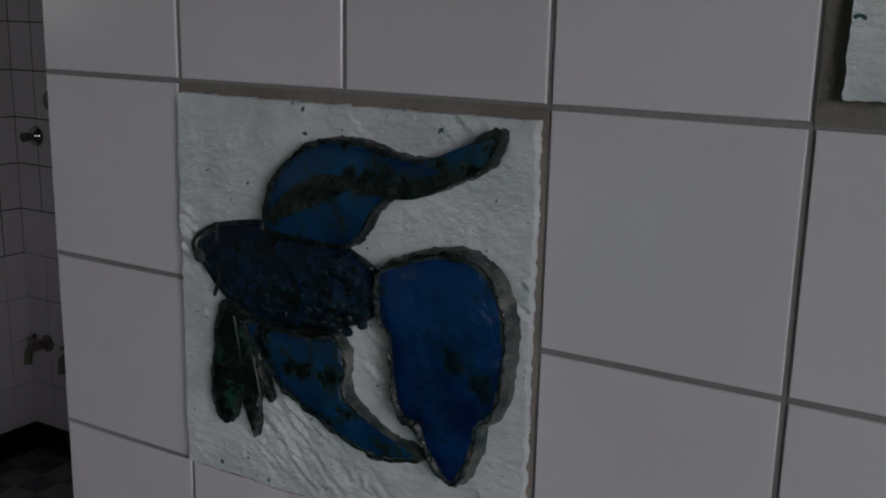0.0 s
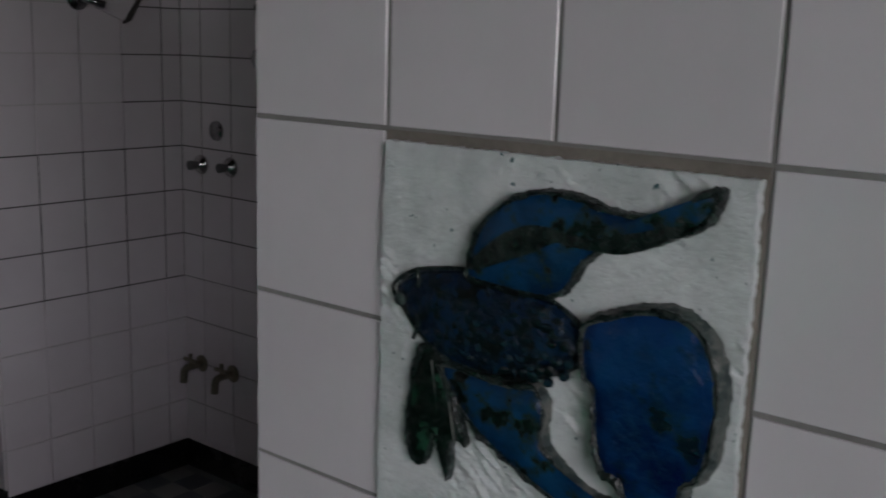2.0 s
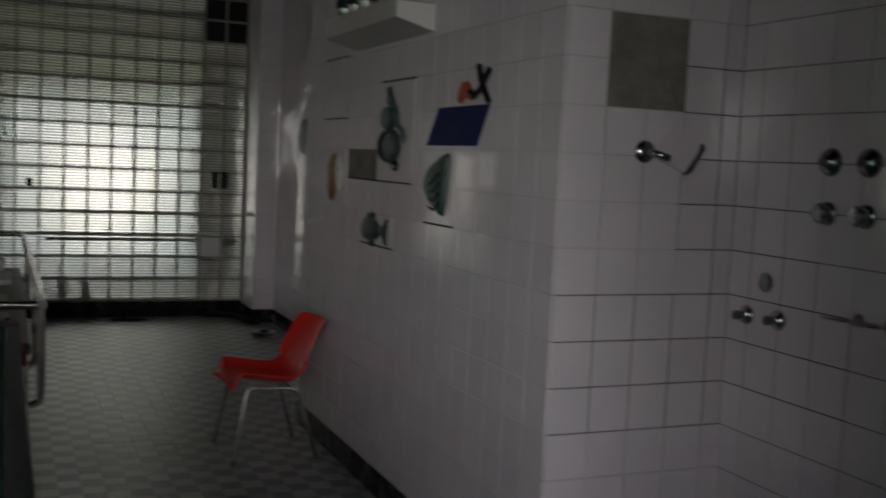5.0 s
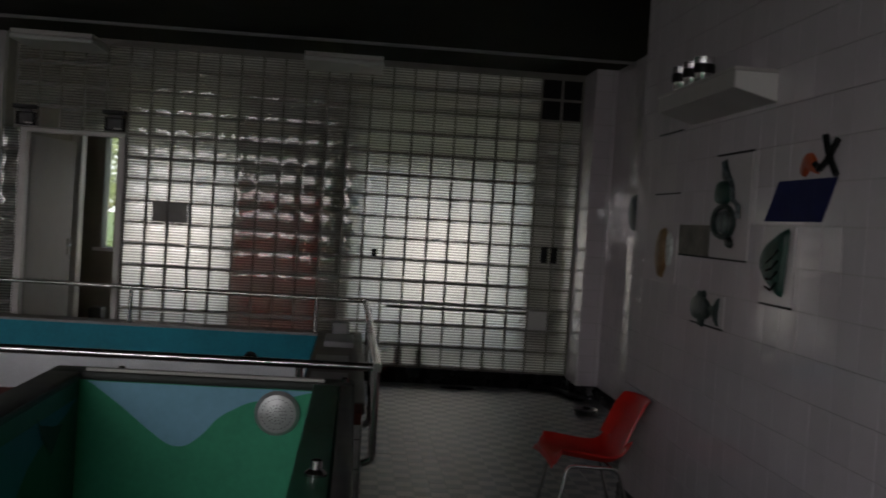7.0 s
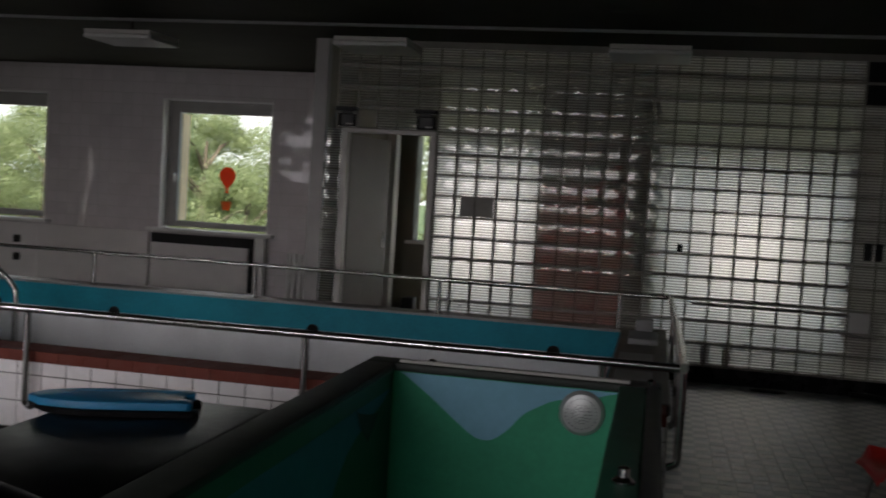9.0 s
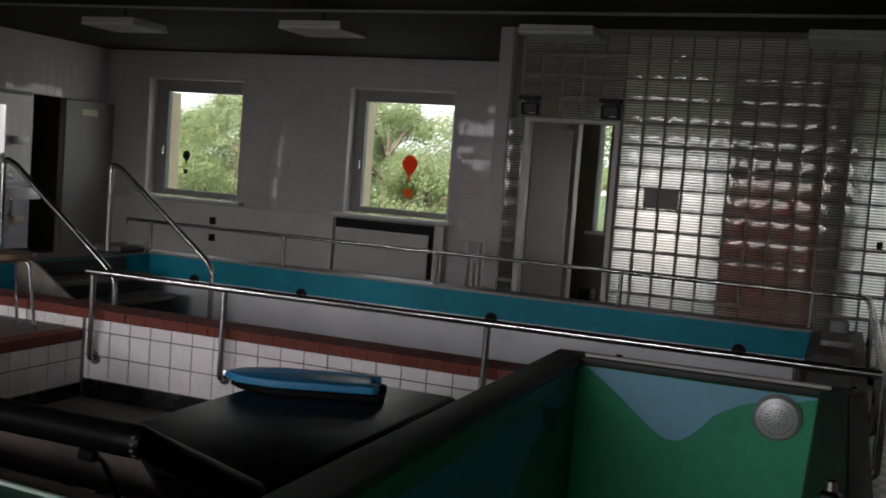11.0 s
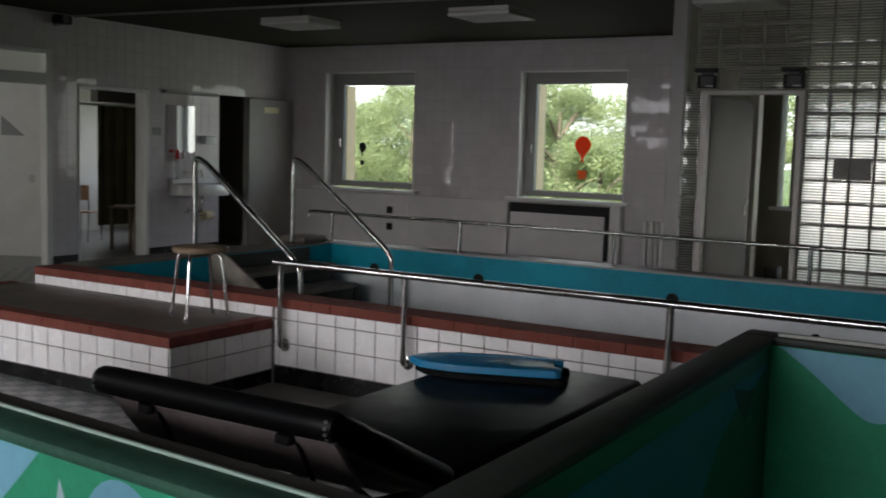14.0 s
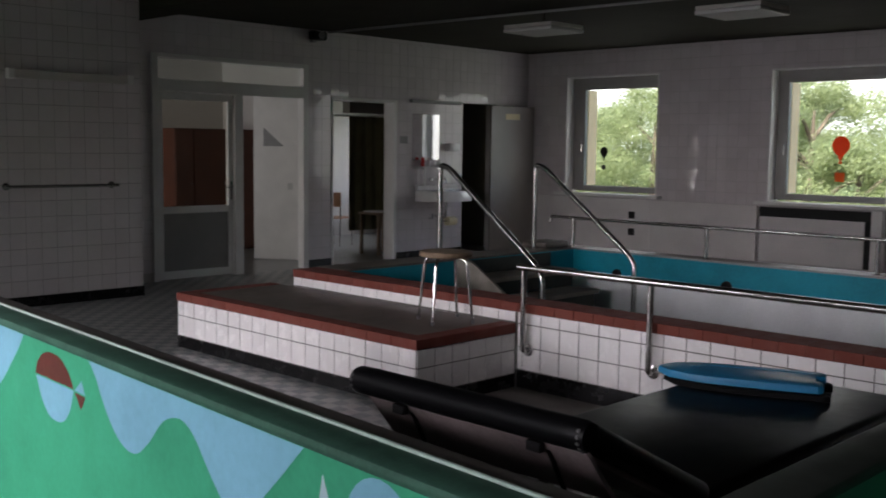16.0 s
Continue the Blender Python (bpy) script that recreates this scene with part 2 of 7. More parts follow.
GREY_PLASTIC = mottled("grey_plastic", (0.28, 0.28, 0.28), 0.5, 0.15, 8, 100)
LAMP_WHITE = mottled("lamp_diffuser", (0.55, 0.55, 0.53), 0.35, 0.06, 6, 100, 0.03)
PORCELAIN = mottled("porcelain", (0.75, 0.74, 0.72), 0.12, 0.06, 6, 100, 0.02)
RUBBER = mottled("grey_rubber", (0.1, 0.1, 0.1), 0.7, 0.2, 10, 100)
NAVY = mottled("navy_card", (0.012, 0.016, 0.085), 0.65, 0.2, 8, 80, 0.04, spec=0.2)
TREAD = mottled("dark_stair_tread", (0.24, 0.215, 0.18), 0.55, 0.35, 5, 90, 0.25)
CLAY_WHITE = mottled("white_glazed_clay", (0.62, 0.66, 0.62), 0.28, 0.22, 22, 90, 0.7, 0.004)
SCREED = mottled("grey_brown_screed", (0.10, 0.09, 0.078), 0.7, 0.25, 3, 70, 0.3)
GREEN_CLAY = mottled("green_glazed_clay", (0.012, 0.055, 0.038), 0.42, 0.4, 30, 120, 0.5, 0.003)
OCHRE_CLAY = mottled("ochre_glazed_clay", (0.22, 0.13, 0.06), 0.3, 0.4, 30, 120, 0.5, 0.003)
BLUE_CLAY = mottled("grey_blue_glazed_clay", (0.085, 0.11, 0.115), 0.42, 0.9, 32, 120, 0.5, 0.003)
ORANGE_CLAY = mottled("orange_red_clay", (0.38, 0.07, 0.02), 0.3, 0.3, 30, 120, 0.5, 0.003)
DARK_CLAY = mottled("dark_grey_green_clay", (0.018, 0.034, 0.030), 0.4, 0.7, 45, 120, 0.6, 0.004)
BLACK_CLAY = mottled("black_glazed_clay", (0.012, 0.014, 0.014), 0.25, 0.4, 30, 120, 0.4, 0.003)


def fish_glaze(name, a, b, dark, scale, rough=0.14, halo_color=(0.03, 0.05, 0.045), pool=0.57):
    """Runny two-tone glaze on hand-made clay, darker where it pooled."""
    m = Mat(name, a, rough)
    tone = m.ramp(m.noise(scale, 5, 0.6), a, b, 0.4, 0.62)
    drift = m.noise(scale * 1.5, 4, 0.62)
    halo = m.ramp(drift, (0, 0, 0), (1, 1, 1), pool - 0.07, pool)
    pools = m.ramp(drift, (0, 0, 0), (1, 1, 1), pool, pool + 0.03)
    m.paint(m.mix(pools, m.mix(halo, tone, halo_color), dark))
    m.gloss(m.noise(scale * 3), rough * 0.6, rough * 2.4)
    return m.bump(m.noise(scale * 2.2, 5, 0.55), 0.8, 0.006).m


FISH_BLUE = fish_glaze("blue_fish_glaze", (0.003, 0.020, 0.062), (0.006, 0.046, 0.120), (0.002, 0.004, 0.004), 24, 0.13, (0.014, 0.026, 0.024))
FISH_DEEP = fish_glaze("deep_blue_glaze", (0.0015, 0.007, 0.045), (0.004, 0.034, 0.130), (0.002, 0.005, 0.014), 18, 0.09, (0.003, 0.016, 0.045), 0.64)
FISH_BODY = fish_glaze("scaly_dark_glaze", (0.003, 0.009, 0.024), (0.004, 0.020, 0.050), (0.002, 0.003, 0.003), 45, 0.14, (0.005, 0.010, 0.011))


def scale_glaze():
    """Small raised scales, each a little paler or darker than the next."""
    m = Mat("speckled_scale_glaze", (0.02, 0.03, 0.04), 0.24)
    m.paint(m.ramp(m.noise(60, 4), (0.002, 0.004, 0.005), (0.008, 0.022, 0.034), 0.42, 0.62))
    return m.bump(m.noise(300, 3), 0.4, 0.001).m


FISH_SCALE = scale_glaze()
FISH_GREY = fish_glaze("grey_green_glaze_edge", (0.11, 0.11, 0.10), (0.04, 0.055, 0.05), (0.02, 0.03, 0.03), 40, 0.3)
FISH_GREEN = fish_glaze("black_green_glaze", (0.002, 0.004, 0.0035), (0.003, 0.008, 0.006), (0.012, 0.05, 0.028), 40, 0.12, (0.003, 0.007, 0.005))
FISH_BAND = fish_glaze("mottled_grey_glaze", (0.004, 0.010, 0.009), (0.022, 0.030, 0.027), (0.002, 0.003, 0.003), 45, 0.18, (0.006, 0.013, 0.011))


def clay_ground():
    """White clay slab with scratches, pits and small blue-green specks."""
    m = Mat("scratched_white_clay", (0.64, 0.65, 0.65), 0.3)
    tone = m.ramp(m.noise(25, 5), (0.52, 0.545, 0.54), (0.70, 0.71, 0.71))
    specks = m.ramp(m.noise(130, 2, 0.4), (0, 0, 0), (1, 1, 1), 0.73, 0.75)
    m.paint(m.mix(specks, tone, (0.03, 0.09, 0.10)))
    stretch = m.n.new("ShaderNodeMapping")
    stretch.inputs["Rotation"].default_value = (radians(-38), 0, 0)
    stretch.inputs["Scale"].default_value = (1, 30, 100)
    m.l.new(m.geo.outputs["Position"], stretch.inputs["Vector"])
    strokes = m.noise(1.0, 3, 0.6, stretch.outputs["Vector"])
    pits = m.noise(120, 4, 0.7)
    mixed = m.n.new("ShaderNodeMath")
    mixed.operation = "MULTIPLY"
    m.l.new(strokes, mixed.inputs[0])
    m.l.new(pits, mixed.inputs[1])
    m.gloss(m.noise(40), 0.2, 0.45)
    return m.bump(mixed.outputs[0], 0.8, 0.006).m


CLAY_GROUND = clay_ground()


def ribbed_glass():
    """Pressed glass block face: clear lines between frosted ribs."""
    m = bpy.data.materials.new("ribbed_block_glass")
    m.use_nodes = True
    n, l = m.node_tree.nodes, m.node_tree.links
    n.remove(n["Principled BSDF"])
    out = n["Material Output"]
    co = n.new("ShaderNodeTexCoord").outputs["Object"]
    wave = n.new("ShaderNodeTexWave")
    wave.bands_direction, wave.inputs["Scale"].default_value = "Z", 12.5
    wave.inputs["Distortion"].default_value = 0.6
    wave.inputs["Detail Scale"].default_value = 3.0
    l.new(co, wave.inputs["Vector"])
    fac = n.new("ShaderNodeMapRange")
    fac.inputs["From Min"].default_value, fac.inputs["From Max"].default_value = 0.35, 0.85
    fac.inputs["To Min"].default_value, fac.inputs["To Max"].default_value = 0.06, 1.0
    l.new(wave.outputs["Fac"], fac.inputs["Value"])
    clear = n.new("ShaderNodeBsdfRefraction")
    clear.inputs["Color"].default_value, clear.inputs["Roughness"].default_value = (0.90, 0.88, 0.86, 1), 0.34
    clear.inputs["IOR"].default_value = 1.2
    frost = n.new("ShaderNodeBsdfTranslucent")
    frost.inputs["Color"].default_value = (0.33, 0.32, 0.30, 1)
    gloss = n.new("ShaderNodeBsdfGlossy")
    gloss.inputs["Roughness"].default_value = 0.065
    fres = n.new("ShaderNodeFresnel")
    fres.inputs["IOR"].default_value = 1.5
    bump = n.new("ShaderNodeBump")
    bump.inputs["Strength"].default_value, bump.inputs["Distance"].default_value = 0.6, 0.006
    own = n.new("ShaderNodeObjectInfo").outputs["Random"]      # every pressing is a little different
    shift = n.new("ShaderNodeVectorMath")
    shift.operation = "MULTIPLY_ADD"
    shift.inputs[1].default_value = (40, 40, 40)
    l.new(own, shift.inputs[0])
    l.new(co, shift.inputs[2])
    swell = n.new("ShaderNodeTexNoise")
    swell.inputs["Scale"].default_value, swell.inputs["Detail"].default_value = 9.0, 2.0
    l.new(shift.outputs[0], swell.inputs["Vector"])
    height = n.new("ShaderNodeMath")
    height.operation = "MULTIPLY_ADD"
    height.inputs[1].default_value = 3.0
    l.new(swell.outputs["Fac"], height.inputs[0])
    l.new(wave.outputs["Fac"], height.inputs[2])
    l.new(height.outputs[0], bump.inputs["Height"])
    l.new(bump.outputs["Normal"], clear.inputs["Normal"])
    soft = n.new("ShaderNodeBump")
    soft.inputs["Strength"].default_value, soft.inputs["Distance"].default_value = 0.12, 0.004
    l.new(swell.outputs["Fac"], soft.inputs["Height"])
    l.new(soft.outputs["Normal"], gloss.inputs["Normal"])
    a = n.new("ShaderNodeMixShader")
    l.new(fac.outputs["Result"], a.inputs[0])
    l.new(frost.outputs[0], a.inputs[1])
    l.new(clear.outputs[0], a.inputs[2])
    b = n.new("ShaderNodeMixShader")
    l.new(fres.outputs[0], b.inputs[0])
    l.new(a.outputs[0], b.inputs[1])
    l.new(gloss.outputs[0], b.inputs[2])
    l.new(b.outputs[0], out.inputs["Surface"])
    return m


BLOCK_GLASS = ribbed_glass()


def clear_glass(name, tint=(1, 1, 1), ior=1.12):
    """A thin pane: mostly transparent, with a mirror sheen at low angles."""
    m = bpy.data.materials.new(name)
    m.use_nodes = True
    n, l = m.node_tree.nodes, m.node_tree.links
    n.remove(n["Principled BSDF"])
    t, g, f, x = n.new("ShaderNodeBsdfTransparent"), n.new("ShaderNodeBsdfGlossy"), n.new("ShaderNodeFresnel"), n.new("ShaderNodeMixShader")
    t.inputs["Color"].default_value, g.inputs["Roughness"].default_value, f.inputs["IOR"].default_value = (*tint, 1), 0.05, ior
    l.new(f.outputs[0], x.inputs[0])
    l.new(t.outputs[0], x.inputs[1])
    l.new(g.outputs[0], x.inputs[2])
    l.new(x.outputs[0], n["Material Output"].inputs["Surface"])
    return m


STRAINER = mottled("dull_perforated_metal", (0.46, 0.47, 0.46), 0.42, 0.15, 20, 150, 0.1, 0.001, 0.4)


def frosted(name, tint):
    m = bpy.data.materials.new(name)
    m.use_nodes = True
    n, l = m.node_tree.nodes, m.node_tree.links
    n.remove(n["Principled BSDF"])
    t = n.new("ShaderNodeBsdfTranslucent")
    t.inputs["Color"].default_value = (*tint, 1)
    l.new(t.outputs[0], n["Material Output"].inputs["Surface"])
    return m


FROSTED = frosted("frosted_window_glass", (0.88, 0.855, 0.82))
# Darker green tint stands in for the dimmer tree light above the transom.
FROSTED_GREEN = frosted("tree_dimmed_glass", (0.36, 0.345, 0.285))
PANE = clear_glass("window_glass", (0.97, 0.99, 0.97))
DOOR_PANE = clear_glass("door_glass", (0.95, 0.94, 0.9), 1.3)


def mirror_mat():
    m = Mat("mirror", (0.62, 0.63, 0.62), 0.03, 1.0)
    return m.m


MIRROR = mirror_mat()


POOL_GREY = mottled("grey_pool_lining", (0.76, 0.78, 0.79), 0.5, 0.16, 1.2, 60, 0.05)


def leaf_mat(name, a, b):
    m = Mat(name, a, 0.5)
    m.paint(m.ramp(m.island_random(), a, b, 0.0, 1.0))
    m.b.inputs["Subsurface Weight"].default_value = 0.0
    tr = m.n.new("ShaderNodeBsdfTranslucent")
    tr.inputs["Color"].default_value = (*shade(b, 1.3), 1)
    x = m.n.new("ShaderNodeMixShader")
    x.inputs[0].default_value = 0.55
    m.l.new(m.b.outputs[0], x.inputs[1])
    m.l.new(tr.outputs[0], x.inputs[2])
    m.l.new(x.outputs[0], m.n["Material Output"].inputs["Surface"])
    return m.m


BALLOON_RED = leaf_mat("red_sticker", (0.78, 0.13, 0.025), (0.80, 0.135, 0.027))
BALLOON_ORANGE = leaf_mat("orange_sticker", (0.68, 0.20, 0.06), (0.70, 0.21, 0.06))
BROWN_CURTAIN = leaf_mat("brown_curtain_cloth", (0.46, 0.085, 0.065), (0.52, 0.10, 0.075))
LEAF = leaf_mat("tree_leaf", (0.13, 0.165, 0.075), (0.245, 0.285, 0.14))
LEAF_PALE = leaf_mat("pale_tree_leaf", (0.22, 0.27, 0.16), (0.33, 0.38, 0.24))
BARK = mottled("bark", (0.09, 0.07, 0.05), 0.9, 0.4, 5, 40, 0.6, 0.01)
GRASS = mottled("meadow", (0.06, 0.10, 0.03), 0.9, 0.4, 0.5, 12, 0.4, 0.02)

# ---- mesh helpers ----


def mesh_of(name, bm, mat, smooth=False):
    me = bpy.data.meshes.new(name)
    bm.normal_update()
    bm.to_mesh(me)
    bm.free()
    for m in (mat if isinstance(mat, (list, tuple)) else [mat]):
        me.materials.append(m)
    if smooth:
        for p in me.polygons:
            p.use_smooth = True
        me.set_sharp_from_angle(angle=radians(38))
    return me


def part(name, bm, material, parent, label="", smooth=False):
    ob = new(name, mesh_of(name, bm, material, smooth))
    ob.parent = parent
    if parent is not None:
        ob.matrix_parent_inverse = parent.matrix_basis.inverted()
    return tagged(ob, label)


def thing(name, x, y, z, label, category, group="", kind=""):
    ob = new(name)
    ob.empty_display_size = 0.1
    ob.matrix_basis = pose(x, y, z)
    return tagged(ob, label, category, group, kind)


def box(x0, x1, y0, y1, z0, z1, bevel=0.0, bm=None, segments=2):
    own = bmesh.new()
    bmesh.ops.create_cube(own, size=1.0)
    for v in own.verts:
        v.co = Vector((x0 + (v.co.x + 0.5) * (x1 - x0), y0 + (v.co.y + 0.5) * (y1 - y0), z0 + (v.co.z + 0.5) * (z1 - z0)))
    if bevel:
        bmesh.ops.bevel(own, geom=own.edges[:], offset=bevel, segments=segments, profile=0.5, affect="EDGES")
    if bm is None:
        return own
    return merge(bm, own)


def merge(bm, other, m=None):
    tmp = bpy.data.meshes.new("tmp")
    if m is not None:
        other.transform(m)
    other.to_mesh(tmp)
    other.free()
    bm.from_mesh(tmp)
    bpy.data.meshes.remove(tmp)
    return bm


def rounded_path(points, radius, steps=6):
    """A polyline whose corners are turned into arcs."""
    pts = [Vector(p) for p in points]
    out = [pts[0]]
    for a, b, c in zip(pts, pts[1:], pts[2:]):
        u, v = (a - b), (c - b)
        r = min(radius, u.length * 0.49, v.length * 0.49)
        p, q = b + u.normalized() * r, b + v.normalized() * r
        for i in range(steps + 1):
            t = i / steps
            out.append((1 - t) ** 2 * p + 2 * t * (1 - t) * b + t * t * q)
    return out + [pts[-1]]


def tube(points, radius, sides=12, bm=None, radii=None, cap=True):
    """A round bar swept along points."""
    bm = bm or bmesh.new()
    pts = [Vector(p) for p in points]
    rings, side = [], None
    for i, p in enumerate(pts):
        d = (pts[min(i + 1, len(pts) - 1)] - pts[max(i - 1, 0)]).normalized()
        if side is None:
            side = d.orthogonal().normalized()
        side = (side - d * side.dot(d)).normalized()
        other = d.cross(side)
        r = radii[i] if radii else radius
        rings.append([bm.verts.new(p + r * (math.cos(a) * side + math.sin(a) * other)) for a in (2 * math.pi * k / sides for k in range(sides))])
    for a, b in zip(rings, rings[1:]):
        for k in range(sides):
            bm.faces.new((a[k], a[(k + 1) % sides], b[(k + 1) % sides], b[k]))
    if cap:
        bm.faces.new(rings[0][::-1])
        bm.faces.new(rings[-1])
    return bm


def lathe(profile, sides=24, m=None, bm=None):
    """A body of revolution about z from (radius, height) pairs."""
    own = bmesh.new()
    rings = [[own.verts.new((max(r, 1e-4) * math.cos(2 * math.pi * k / sides), max(r, 1e-4) * math.sin(2 * math.pi * k / sides), z)) for k in range(sides)] for r, z in profile]
    for a, b in zip(rings, rings[1:]):
        for k in range(sides):
            own.faces.new((a[k], a[(k + 1) % sides], b[(k + 1) % sides], b[k]))
    own.faces.new(rings[0][::-1])
    own.faces.new(rings[-1])
    if m is not None:
        own.transform(m)
    return own if bm is None else merge(bm, own)


def slab(outline, depth, m=None, bm=None, bevel=0.0):
    """A flat plate from an outline in x, y, with its thickness along +z, then moved by m."""
    own = bmesh.new()
    face = own.faces.new([own.verts.new((x, y, 0)) for x, y in outline])
    own.normal_update()
    if face.normal.z < 0:
        face.normal_flip()
    up = bmesh.ops.extrude_face_region(own, geom=[face])
    for v in up["geom"]:
        if isinstance(v, bmesh.types.BMVert):
            v.co.z += depth
    bmesh.ops.recalc_face_normals(own, faces=own.faces[:])
    if bevel:
        top = [e for e in own.edges if all(abs(v.co.z - depth) < 1e-6 for v in e.verts)]
        bmesh.ops.bevel(own, geom=top, offset=bevel, segments=2, profile=0.5, affect="EDGES")
    if m is not None:
        own.transform(m)
    return own if bm is None else merge(bm, own)


def spline(keys, steps=8, closed=True):
    """A smooth outline through a few hand-set corners."""
    n, out = len(keys), []
    for i in range(n if closed else n - 1):
        p = [Vector(keys[(i + k) % n] if closed else keys[max(0, min(n - 1, i + k))]) for k in (-1, 0, 1, 2)]
        for s in range(steps):
            t = s / steps
            out.append(tuple(0.5 * (2 * p[1] + (p[2] - p[0]) * t + (2 * p[0] - 5 * p[1] + 4 * p[2] - p[3]) * t * t + (3 * p[1] - p[0] - 3 * p[2] + p[3]) * t ** 3)))
    return out if closed else out + [tuple(keys[-1])]


def face_to(axis, x, y, z):
    """Lays a plate drawn in x (across) and y (up) upright on a wall: its thickness points along axis."""
    turn = {"-x": ((0, 0, -1), (-1, 0, 0), (0, 1, 0)), "+x": ((0, 0, 1), (1, 0, 0), (0, 1, 0)),
            "-y": ((1, 0, 0), (0, 0, -1), (0, 1, 0)), "+y": ((-1, 0, 0), (0, 0, 1), (0, 1, 0))}[axis]
    return Matrix.Translation((x, y, z)) @ Matrix(turn).to_4x4()


TILE, GAP = 0.15, 0.004


def tile_mesh(w, h, t=0.006, edge=0.0007):
    """One glazed tile, drawn in x (across) and y (up), centred, with its back at z = 0."""
    a, b = w / 2 - GAP / 2, h / 2 - GAP / 2
    verts = [(sx * a, sy * b, 0) for sx, sy in ((-1, -1), (1, -1), (1, 1), (-1, 1))]
    verts += [(sx * a, sy * b, t - edge) for sx, sy in ((-1, -1), (1, -1), (1, 1), (-1, 1))]
    verts += [(sx * (a - edge), sy * (b - edge), t) for sx, sy in ((-1, -1), (1, -1), (1, 1), (-1, 1))]
    faces = [(8, 9, 10, 11)]
    for k in (0, 4):
        faces += [(k + i, k + (i + 1) % 4, k + 4 + (i + 1) % 4, k + 4 + i) for i in range(4)]
    return verts, faces


MESHES = {}


def tile_data(w, h, mat, t=0.006):
    key = (round(w, 3), round(h, 3), mat.name, t)
    if key not in MESHES:
        me = bpy.data.meshes.new("tile")
        v, f = tile_mesh(w, h, t)
        me.from_pydata(v, [], f)
        me.materials.append(mat)
        MESHES[key] = me
    return MESHES[key]


def cells(a0, a1, start, pitch, least=0.012):
    """The stretches that a run of tiles cuts a0..a1 into; a joint lies at start."""
    k = math.ceil((a0 - start) / pitch - 1e-6)
    cuts = [a0] + [start + i * pitch for i in range(k, k + 400) if a0 + least < start + i * pitch < a1 - least] + [a1]
    return list(zip(cuts, cuts[1:]))


def tiles(parent, axis, plane, u0, u1, z0, z1, mat, joined_mat, ustart, zstart, holes=(), near=None, name="tile", pitch=(TILE, TILE), t=0.006, most=300):
    """Tiles on one wall face (u is x or y along it), each a piece, or joined where near(u, z) is false or the number is spent."""
    rest_v, rest_f, made = [], [], 0
    rnd = random.Random(int(abs(plane) * 1000) + int(abs(u0) * 100))
    for za, zb in cells(z0, z1, zstart, pitch[1]):
        for ua, ub in cells(u0, u1, ustart, pitch[0]):
            uc, zc = (ua + ub) / 2, (za + zb) / 2
            spans = [(ua, ub, za, zb)]
            for h0, h1, g0, g1 in holes:
                cut = []
                for a, b, c, d in spans:
                    if b <= h0 + 1e-4 or a >= h1 - 1e-4 or d <= g0 + 1e-4 or c >= g1 - 1e-4:
                        cut.append((a, b, c, d))
                        continue
                    if a < h0 - 0.01: cut.append((a, h0, c, d))
                    if b > h1 + 0.01: cut.append((h1, b, c, d))
                    m0, m1 = max(a, h0), min(b, h1)
                    if c < g0 - 0.01: cut.append((m0, m1, c, g0))
                    if d > g1 + 0.01: cut.append((m0, m1, g1, d))
                spans = cut
            for a, b, c, d in spans:
                m, n = (a + b) / 2, (c + d) / 2
                place = face_to(axis, *((plane, m, n) if axis[1] == "x" else (m, plane, n)))
                place = place @ Matrix.Translation((0, 0, rnd.uniform(-0.0005, 0.0005))) @ pose(0, 0, 0, rnd.uniform(-0.12, 0.12), rnd.uniform(-0.12, 0.12), rnd.uniform(-0.1, 0.1))
                if made < most and (near is None or near(m, n)):
                    ob = new(name, tile_data(b - a, d - c, mat, t))
                    ob.parent = parent
                    ob.matrix_parent_inverse = parent.matrix_basis.inverted()
                    ob.matrix_basis = place
                    made += 1
                else:
                    v, f = tile_mesh(b - a, d - c, t)
                    o = len(rest_v)
                    rest_v += [tuple(place @ Vector(q)) for q in v]
                    rest_f += [tuple(i + o for i in q) for q in f]
    if rest_v:
        me = bpy.data.meshes.new(name + "s")
        me.from_pydata(rest_v, [], rest_f)
        me.materials.append(joined_mat)
        ob = new("wall_tiles" if name == "tile" else name + "s", me)
        ob.parent = parent
        ob.matrix_parent_inverse = parent.matrix_basis.inverted()
        tagged(ob, kind="stuff")


def wall_with_holes(name, axis, p0, p1, u0, u1, z0, z1, holes, mat, label):
    """A thick wall between planes p0 and p1, with openings (u0, u1, z0, z1) that go right through."""
    bm = bmesh.new()
    us = sorted({u0, u1, *[h for q in holes for h in q[:2]]})
    zs = sorted({z0, z1, *[h for q in holes for h in q[2:]]})
    for a, b in zip(us, us[1:]):
        if a < u0 or b > u1: continue
        run = None
        for c, d in list(zip(zs, zs[1:])) + [(None, None)]:
            solid = c is not None and c >= z0 and d <= z1 and not any(h[0] < (a + b) / 2 < h[1] and h[2] < (c + d) / 2 < h[3] for h in holes)
            if solid:
                run = (run[0], d) if run else (c, d)
            elif run:
                box(*((p0, p1, a, b) if axis == "x" else (a, b, p0, p1)), *run, bm=bm)
                run = None
    bmesh.ops.remove_doubles(bm, verts=bm.verts[:], dist=1e-4)
    ob = new(name, mesh_of(name, bm, mat))
    return tagged(ob, label, "wall", kind="structure")

# ---- setting ----
HALL_X0, BACK_Y, CEIL = -10.5, -2.5, 3.0
PANEL_Y, DECO_X, NICHE_X, NICHE_Y, RECESS_X = 0.90, 1.555, 2.235, 3.09, 2.26
PIER_X, PIER_Y = 2.065, 9.50
FISH_X, DECO_END, GLASS_Y, WINDOW_Y = 0.66, 6.02, 9.95, 12.8
